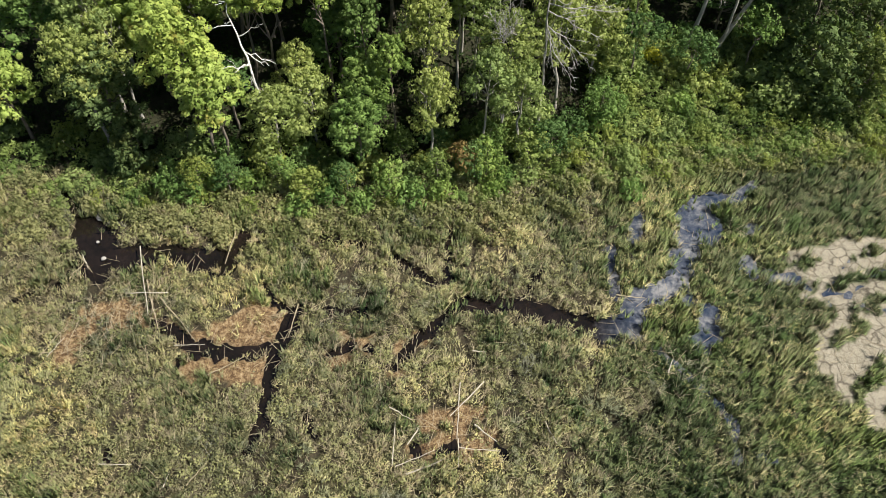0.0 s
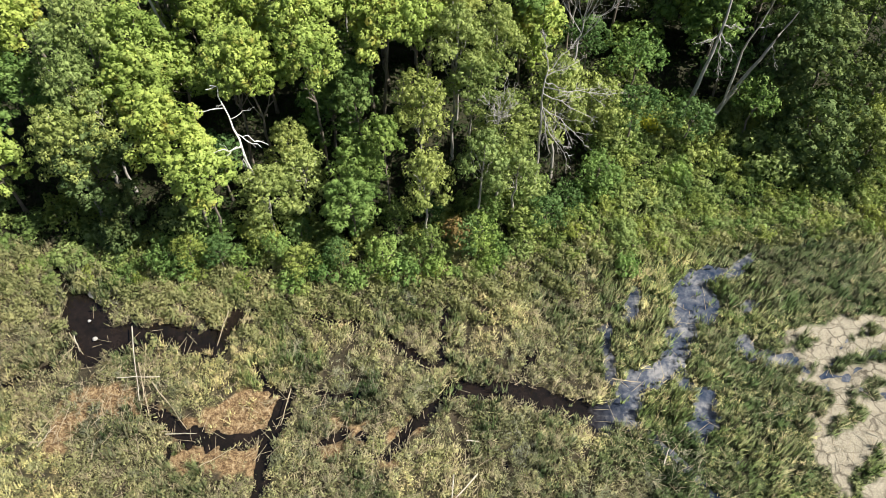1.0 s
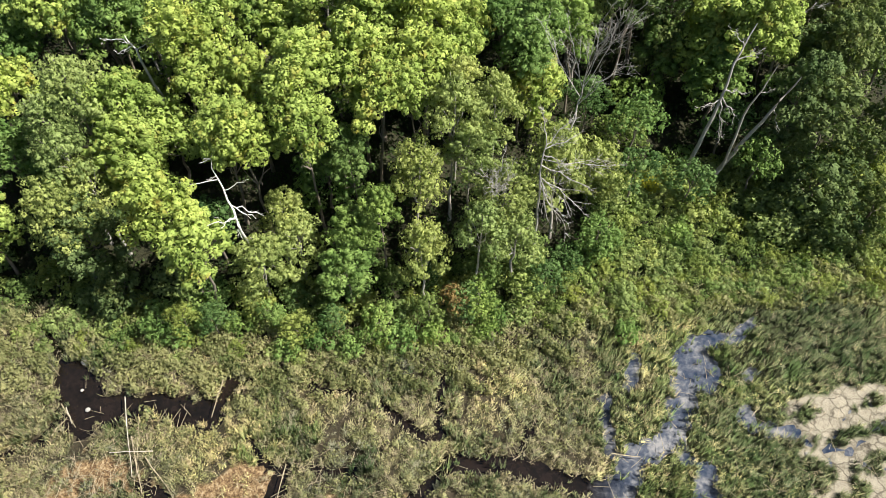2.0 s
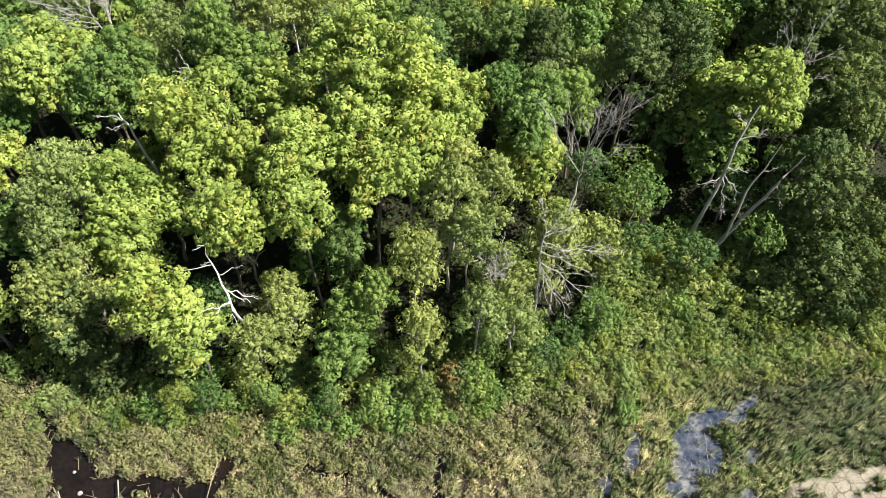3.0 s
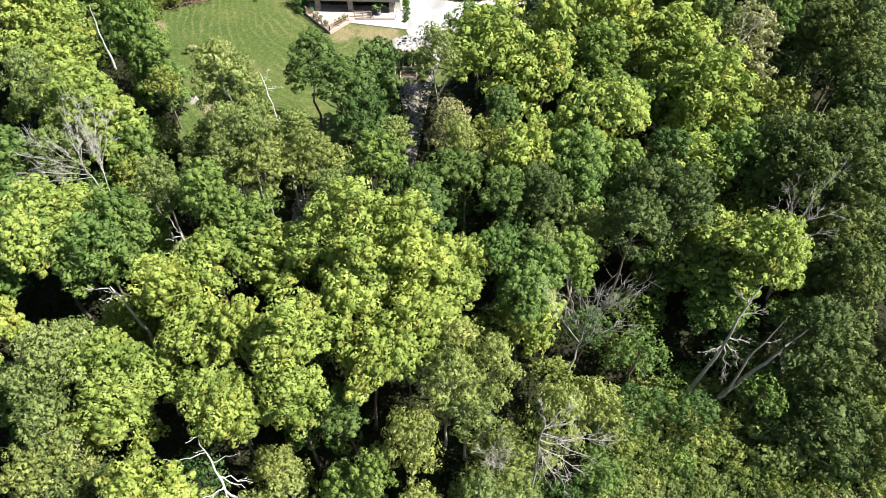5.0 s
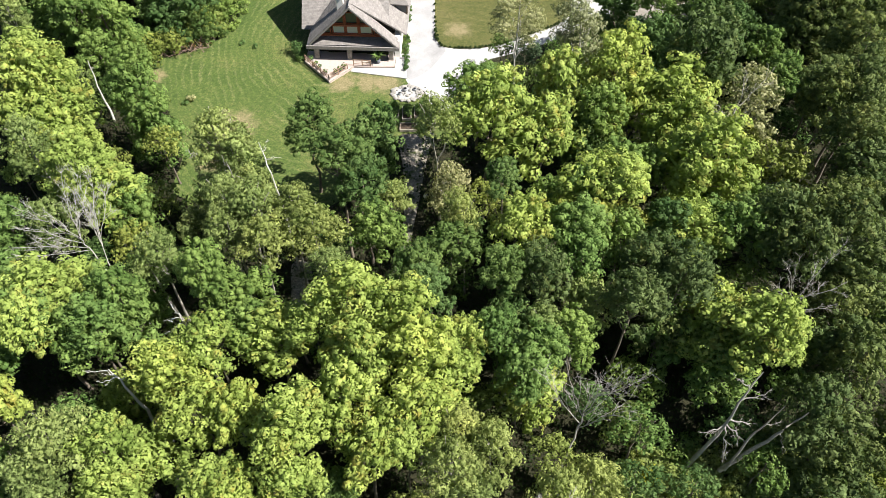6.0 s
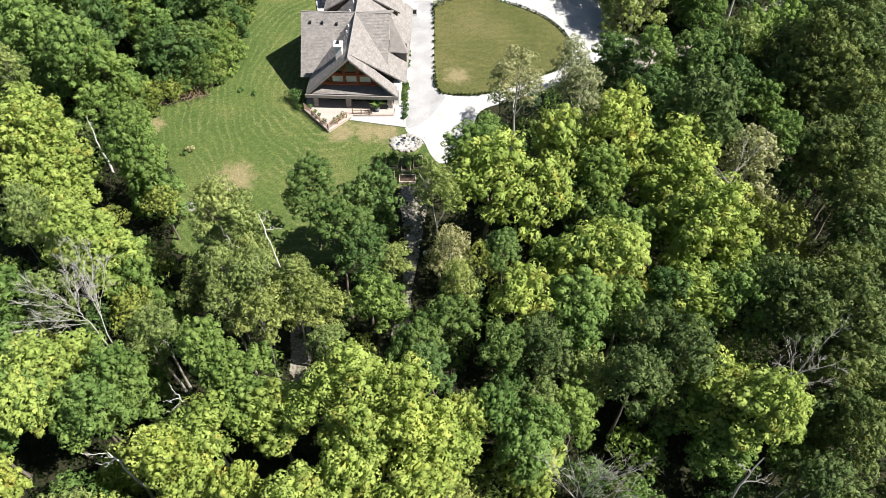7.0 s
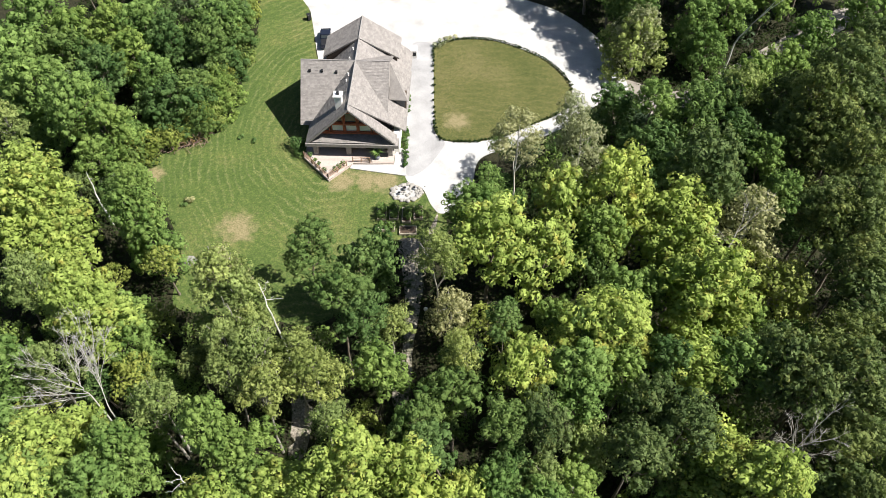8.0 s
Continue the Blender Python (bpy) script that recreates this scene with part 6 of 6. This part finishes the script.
# ---- pickup ----
car = thing("pickup_truck", "dark blue pickup parked behind the house on the gravel", "car")
_side = [(-2.5, 0.45), (-2.5, 1.0), (-0.5, 1.05), (-0.25, 1.72), (1.0, 1.72), (1.55, 1.1), (2.45, 0.98), (2.5, 0.45)]
bm = prism([(-0.86, y, z) for y, z in _side], (1.72, 0, 0))
bmesh.ops.bevel(bm, geom=bm.edges[:], offset=0.06, segments=2, affect="EDGES")
part("body", bm, CARPAINT, car)
part("windscreen", prism([(-0.72, 1.06, 1.68), (0.72, 1.06, 1.68), (0.76, 1.53, 1.15), (-0.76, 1.53, 1.15)], (0, 0.03, 0.03)), GLASS, car)
part("rear_window", prism([(-0.7, -0.31, 1.62), (0.7, -0.31, 1.62), (0.72, -0.5, 1.14), (-0.72, -0.5, 1.14)], (0, -0.03, 0.01)), GLASS, car)
part("load_bed", boxes(((-0.72, -2.38, 1.0), (0.72, -0.62, 1.085))), BLACK, car, "black load-bed cover")
for x in (-0.9, 0.7):
    for y in (-1.6, 1.6):
        v, q = tubes([(np.array([(x, y, 0.36), (x + 0.01, y, 0.36), (x + 0.19, y, 0.36), (x + 0.2, y, 0.36)]), [0.02, 0.36, 0.36, 0.02])], 16)
        wheel = piece("wheel", mesh_of("wheel", v, q, mat=RUBBER), car)
        v, q = tubes([(np.array([(x - 0.012, y, 0.36), (x - 0.01, y, 0.36), (x + 0.21, y, 0.36), (x + 0.212, y, 0.36)]), [0.02, 0.2, 0.2, 0.02])], 12)
        piece("rim", mesh_of("rim", v, q, mat=FASCIA), wheel)
car.matrix_basis = pose(-17.3, 145.1, YARD + 0.06, 0, 0, 4) @ Matrix.Diagonal((0.92, 0.92, 0.92, 1))
bin_ = thing("waste_bin", "dark wheeled waste bin on the gravel beside the lawn", "bin")
part("body", prism([(-0.28, -0.3, 0), (0.28, -0.3, 0), (0.28, 0.3, 0), (-0.28, 0.3, 0)], (0, 0, 1.0)), BLACK, bin_)
part("lid", boxes(((-0.32, -0.36, 1.0), (0.32, 0.34, 1.08)), bevel=0.02), BLACK, bin_)
for x in (-0.26, 0.2):
    v, q = tubes([(np.array([(x, 0.32, 0.1), (x + 0.005, 0.32, 0.1), (x + 0.06, 0.32, 0.1), (x + 0.065, 0.32, 0.1)]), [0.01, 0.1, 0.1, 0.01])], 10)
    piece("wheel", mesh_of("wheel", v, q, mat=RUBBER), bin_)
bin_.matrix_basis = pose(-20.6, 150.9, YARD + 0.06, 0, 0, 30)


# ---- dead trees ----
def dead_tree(name, label, trunk, limbs, twigs, mat, seed, width=0.2, fine=3):
    """A bare tree: the way of its trunk, and its limbs as (share of the trunk, end); twigs grow from the limbs."""
    r = np.random.default_rng(seed)
    ob = thing(name, label, "dead tree", group="dead trees")
    way = np.array(trunk, float)
    t = np.linspace(0, 1, 12)
    s = np.linspace(0, 1, len(way))
    main = np.stack([np.interp(t, s, way[:, i]) for i in range(3)], -1) + r.normal(0, 0.06, (12, 3))
    v, q = tubes([(main, np.linspace(width, width * 0.18, 12))], 7)
    piece("trunk", mesh_of("trunk", v, q, mat=mat, smooth=True), ob)
    for share, end in limbs:
        a = np.array([np.interp(share, t, main[:, i]) for i in range(3)])
        path = bent(a, end, 0.13, 6, r)
        w0 = width * (0.5 - 0.28 * share)
        paths = [(path, np.linspace(w0, 0.018, 6))]
        size = np.linalg.norm(np.array(end) - a)
        for k in range(twigs):
            i = r.integers(1, 6)
            d = (np.array(end) - a) / size + r.normal(0, 0.42, 3) + [0, 0, 0.15]
            tip = path[i] + d / np.linalg.norm(d) * min(size, 5) * r.uniform(0.2, 0.5)
            tw = bent(path[i], tip, 0.08, 4, r)
            paths.append((tw, np.linspace(0.02, 0.008, 4)))
            for m in range(fine):
                d2 = d / np.linalg.norm(d) + r.normal(0, 0.5, 3)
                tip2 = tw[2] + d2 / np.linalg.norm(d2) * size * r.uniform(0.1, 0.22)
                paths.append((bent(tw[2], tip2, 0.04, 3, r), np.linspace(0.011, 0.006, 3)))
        v, q = tubes(paths, 5)
        piece("limb", mesh_of("limb", v, q, mat=mat, smooth=True), ob)
    return ob


dead_tree("dead_snag", "bleached white dead tree with crooked bare arms", [(-15.9, 50.9, 0.8), (-15.9, 50.4, 7.0), (-15.9, 49.3, 11.4), (-16.4, 50.2, 12.6), (-17.0, 51.3, 13.8), (-17.5, 51.6, 15.4), (-17.25, 52.1, 16.4)],
          [(0.94, (-18.2, 51.4, 16.2)), (0.72, (-19.5, 50.6, 14.7)), (0.75, (-18.1, 51.4, 14.3)), (0.62, (-15.0, 51.1, 14.6)), (0.5, (-13.9, 50.1, 11.4)), (0.5, (-14.4, 49.6, 11.6)), (0.38, (-17.9, 48.1, 12.5)), (0.4, (-16.9, 48.2, 12.1)), (0.36, (-15.6, 48.5, 10.4))], 1, DEADWOOD, 41, 0.14, 1)
dead_tree("bare_tree", "grey leafless tree with a wide spray of fine twigs", [(8.9, 52.4, 2.5), (8.9, 52.0, 7.2), (8.5, 52, 15), (8.6, 52.2, 18.5)],
          [(0.95, (8.2, 52.5, 20.0)), (0.85, (11.0, 52.5, 18.0)), (0.75, (13.2, 52.0, 15.2)), (0.7, (12.6, 51.5, 13.2)), (0.62, (12.0, 51.2, 11.0)), (0.58, (10.8, 51.0, 9.6)), (0.8, (10.0, 51.8, 15.6)), (0.66, (9.4, 50.8, 10.2)), (0.9, (10.4, 53, 19.0))], 8, GREYWOOD, 42, 0.17, 4)
dead_tree("bare_tree", "pale grey dead treetop with a dense brush of twigs", [(5.4, 52.0, 2.0), (5.3, 51.7, 9.0), (5.1, 51.2, 13.2)],
          [(0.98, (5.0, 50.8, 15.9)), (0.94, (4.2, 51.0, 15.4)), (0.94, (6.0, 51.2, 15.5)), (0.9, (5.6, 50.2, 14.9)), (0.9, (4.6, 50.2, 14.7)), (0.96, (5.4, 51.8, 15.8))], 9, GREYWOOD, 54, 0.09, 4)
dead_tree("leaning_tree", "leaning grey half-bare trunk with snapped twigs", [(24.2, 61.2, 3.6), (24.5, 61, 8.0), (25.0, 61.0, 13.0), (25.3, 61.4, 18.0), (26.2, 62.5, 21.0)],
          [(0.55, (23.2, 60.5, 13.6)), (0.56, (26.6, 60.6, 12.6)), (0.6, (26.9, 60.8, 14.8)), (0.58, (25.6, 60, 11.4)), (0.75, (26.8, 61.5, 18.6)), (0.85, (24.6, 62, 20.4))], 6, GREYWOOD, 43, 0.24, 3)
dead_tree("leaning_dead_tree", "pale trunk leaning among the bushes", [(26.9, 60.4, 5.2), (29.5, 60.6, 12.4), (31.2, 61, 16.4)], [(0.6, (30.6, 60, 11.6))], 3, PALE_BARK, 44, 0.24, 2)
dead_tree("leaning_dead_tree", "thin pale trunk leaning among the bushes", [(27.2, 60.2, 6.0), (27.4, 60.4, 13.4), (28.8, 61, 18.0)], [(0.7, (29.2, 60.6, 15.6))], 3, PALE_BARK, 45, 0.15, 2)
dead_tree("bare_tree", "grey leafless tree with fanned thin branches", [(11.5, 59.5, 4.4), (12.3, 60.5, 11.1), (12.7, 61.1, 14.0), (13.0, 61.6, 16.5)],
          [(0.9, (14.25, 61.5, 21.7)), (0.8, (15.8, 61.0, 23.0)), (0.95, (13.6, 61.8, 21.9)), (0.85, (14.9, 61.2, 22.4)), (0.7, (9.3, 62.7, 19.7)), (0.8, (11.2, 62.2, 20.0)), (0.6, (15.4, 60.4, 18.0))], 9, GREYWOOD, 46, 0.15, 4)
dead_tree("bare_tree", "large pale leafless tree with long spreading limbs", [(-29.7, 75.0, 5.2), (-30.8, 76.0, 15.0), (-31.8, 77.0, 17.6), (-32.4, 77.5, 19.0)],
          [(0.72, (-37.8, 76.0, 19.4)), (0.68, (-36.2, 75.6, 18.4)), (0.9, (-37.0, 79.2, 20.4)), (0.95, (-34.6, 78.6, 20.4)), (0.98, (-34.3, 81.6, 21.2)), (0.85, (-38.0, 77.8, 19.8)), (0.97, (-32.9, 80.6, 21.0))], 9, BARE_WOOD, 47, 0.12, 5)
dead_tree("bare_tree", "pale leafless tree with upright branches", [(-29.3, 75.6, 5.2), (-30.5, 76.2, 15.4), (-31.2, 78.4, 18.0)],
          [(0.9, (-33.7, 83.4, 20.8)), (0.95, (-31.8, 82.0, 20.8)), (0.97, (-30.6, 81.2, 20.4)), (0.85, (-33.0, 81.2, 20.8)), (0.8, (-32.4, 80.2, 20.4))], 10, BARE_WOOD, 48, 0.11, 5)
dead_tree("dead_snag", "pale broken dead tree with short forked arms", [(-24.7, 63.2, 4.8), (-24.8, 63, 12.3), (-25.6, 63.5, 17.0), (-26.4, 64.0, 18.6)], [(0.85, (-27.9, 64, 18.2)), (0.8, (-27.4, 63.6, 17.0)), (0.72, (-24.6, 63.8, 18.0))], 3, DEADWOOD, 49, 0.2, 1)
dead_tree("dead_snag", "thin pale dead trunk", [(-25.6, 75.6, 5.2), (-26.2, 76, 11.2), (-27.0, 76.8, 16.5)], [(0.9, (-28.0, 77.2, 17.2))], 3, PALE_BARK, 50, 0.17, 1)
dead_tree("dead_snag", "bleached broken treetop with crossed bare arms", [(-19.9, 67.6, 5.2), (-20.3, 67.8, 15), (-20.9, 68.2, 20.2)], [(0.97, (-22.4, 68, 19.6)), (0.94, (-19.6, 68.0, 19.4)), (0.95, (-21.6, 68.8, 20.9)), (0.9, (-22.6, 67.6, 18.2))], 1, DEADWOOD, 51, 0.16, 0)
dead_tree("bare_tree", "grey leafless tree with a dense fan of twigs", [(34.4, 71.4, 5.2), (33.6, 72, 13.0), (33.0, 72, 17.0)],
          [(0.75, (31.4, 72.4, 21.2)), (0.85, (34.6, 73, 21.4)), (0.9, (36.2, 72, 18.4)), (0.8, (30.6, 71.6, 19.2)), (0.7, (35.8, 71.4, 16.0))], 9, GREYWOOD, 52, 0.17, 4)
dead_tree("leaning_tree", "leaning pale trunk with thin branches", [(30.4, 92.6, 5.2), (31.2, 93.4, 15.0), (33.4, 95.8, 21.0)], [(0.8, (35.2, 96.5, 21.4)), (0.9, (33.0, 97.0, 22.2)), (0.7, (30.4, 94.6, 19.4))], 6, PALE_BARK, 53, 0.2, 3)
dead_tree("dead_snag", "white bare limb standing out of a pale tree", [(-15.0, 83.8, 5.2), (-15.1, 84.0, 17.0), (-15.4, 84.3, 20.6), (-16.6, 86.3, 22.2)], [(0.9, (-15.7, 86.0, 22.6)), (0.8, (-14.6, 85.0, 21.6))], 2, DEADWOOD, 55, 0.13, 1)
dead_tree("leaning_dead_tree", "short white dead trunk leaning over the thicket", [(-41.8, 107.4, 5.2), (-42.1, 107.8, 10.5), (-42.2, 108.3, 14.5)], [(0.8, (-41.6, 107.8, 13.9))], 1, DEADWOOD, 56, 0.17, 1)
dead_tree("leaning_dead_tree", "long pale trunk leaning beside the forest track", [(43.9, 135.3, 5.2), (44.3, 135.9, 12.0), (46.7, 133.8, 20.0)], [(0.8, (48.3, 134.2, 20.6))], 2, DEADWOOD, 57, 0.2, 1)
dead_tree("leaning_dead_tree", "pale bare trunk between the trees", [(-18.7, 83.8, 5.2), (-18.9, 84.2, 17.5), (-19.4, 84.4, 21.0)], [(0.9, (-20.0, 85.2, 21.8))], 2, PALE_BARK, 58, 0.15, 1)

# ---- fallen stalks and driftwood in the marsh ----
LOGS_A = [(-26.1, 39.2, -23.8, 32.3), (-24.7, 35.7, -22.7, 31.0), (-24.5, 37.4, -23.5, 32.3), (-22.7, 34.5, -26.1, 34.3), (-23.2, 34.0, -19.6, 30.0), (-11.8, 33.4, -12.2, 30.2), (-21.1, 29.5, -18.7, 29.6), (-18.1, 26.8, -15.6, 28.5), (-31.5, 28.5, -30.0, 31.5), (-30.8, 28.5, -29.8, 30.2), (-29.3, 31.8, -29.6, 28.7), (-31.3, 38.6, -29.5, 36.5), (-30.8, 38.3, -29.9, 36.8), (-31.2, 35.7, -30.5, 37.4), (-18.1, 40.8, -18.5, 37.4), (-19.5, 18.2, -19.3, 19.2), (-17.9, 18.4, -16.7, 20.1), (-13.2, 22.2, -14.1, 22.0), (-24.5, 19.9, -22.1, 19.9)]
LOGS_B = [(14.3, 34.3, 16.6, 34.0), (2.3, 29.7, 2.5, 28.8), (2.3, 28.9, 3.3, 28.9), (1.3, 26.3, 1.0, 21.8), (3.1, 26.3, 0.5, 23.5), (-4.0, 24.2, -2.3, 23.3), (-3.5, 23.1, -3.6, 19.7), (-3.4, 19.7, -0.6, 20.9), (-2.6, 19.2, 0.2, 20.3), (1.1, 21.1, 4.1, 20.9), (2.3, 22.8, 3.9, 21.5), (7.5, 23.1, 8.2, 21.3), (17.2, 27.0, 17.8, 28.2), (-1.8, 22.6, -2.6, 21.3), (1.1, 21.8, 1.1, 19.7), (6.3, 33.7, 7.0, 34.1), (26.3, 37.4, 27.2, 38.3)]
_r = np.random.default_rng(61)
for k, (ax, ay, bx, by) in enumerate(LOGS_A + LOGS_B):
    ob = thing("fallen_pole", "bleached fallen pole lying across the marsh grass", "log", group="fallen poles in the marsh")
    thick = _r.uniform(0.03, 0.055) * (1.3 if k in (0, 19) or 22 <= k <= 33 else 1.0)
    v, q = tubes([(bent((ax, ay, _r.uniform(0.4, 0.7)), (bx, by, _r.uniform(0.4, 0.7)), 0.035, 6, _r), np.linspace(thick, thick * 0.55, 6))], 6)
    piece("pole", mesh_of("pole", v, q, mat=STRAW if k % 3 and not 22 <= k <= 33 else POLE, smooth=True), ob)
_paths = []
for k in range(1500):
    x, y = _r.uniform(-46, 46), _r.uniform(14, 46)
    if _r.random() < 0.5:
        cx, cy = [(-24, 34), (-29, 31), (0.5, 21.5), (-27, 32), (17, 27), (31, 30), (-10, 31), (-5, 28)][k % 8]
        x, y = cx + _r.normal(0, 3.2), cy + _r.normal(0, 2.4)
    a = _r.uniform(0, math.pi)
    l = _r.uniform(0.3, 1.6)
    _paths.append((np.array([(x - math.cos(a) * l / 2, y - math.sin(a) * l / 2, _r.uniform(0.2, 0.6)), (x + math.cos(a) * l / 2, y + math.sin(a) * l / 2, _r.uniform(0.25, 0.8))]), [0.022, 0.012]))
v, q = tubes(_paths, 3)
thing("straw_litter", "bleached broken reed stalks strewn over the marsh", "straw", kind="stuff", data=mesh_of("straw_litter", v, q, mat=STRAW))

# ---- single bushes that stand out ----
Y_BUSH = bush_kind("yellow_bush", "small bush with bright yellow leaves", LEAF_YELLOW, 650)
Y_BUSH.matrix_basis = pose(20.9, 60.2, 3.0) @ Matrix.Diagonal((0.9, 0.9, 1.2, 1))
A_BUSH = bush_kind("autumn_bush", "bush with orange-brown turning leaves", LEAF_AUTUMN, 651)
A_BUSH.matrix_basis = pose(1.6, 47.2, 2.6)
B_BRIGHT = bush_kind("bright_bush", "bright green bush at the foot of the trees", LEAF_ASH, 653)
B_BRIGHT.matrix_basis = pose(-17.5, 46.1, 0.5)
for x, y, s in ((-20.5, 46.6, 1.2), (-22.6, 45.0, 1.0), (-12.8, 43.6, 0.9), (-2.9, 44.6, 1.1), (-0.1, 45.1, 1.0), (4.3, 45.6, 0.9), (5.7, 46.6, 0.8), (-7.2, 44.1, 1.0), (-10.1, 44.6, 1.1), (14.8, 53.2, 1.2), (23.0, 55.6, 1.1), (17.0, 45.2, 0.9)):
    copy_thing(B_BRIGHT, pose(x, y, float(land(np.array(x), np.array(y))), 0, 0, 37 * x) @ Matrix.Diagonal((s, s, s * 1.2, 1)))
OLIVE = bush_kind("round_bush", "rounded grey-green bush at the marsh edge", LEAF_WILLOW, 654, 90, 36, 0.09, 0.3)
OLIVE.matrix_basis = pose(17.2, 49.2, 0.3)
copy_thing(OLIVE, pose(32.5, 57.0, 1.6) @ Matrix.Diagonal((2.2, 2.0, 2.0, 1)))
copy_thing(OLIVE, pose(36.5, 57.5, 1.8, 0, 0, 60) @ Matrix.Diagonal((2.0, 2.0, 1.9, 1)))
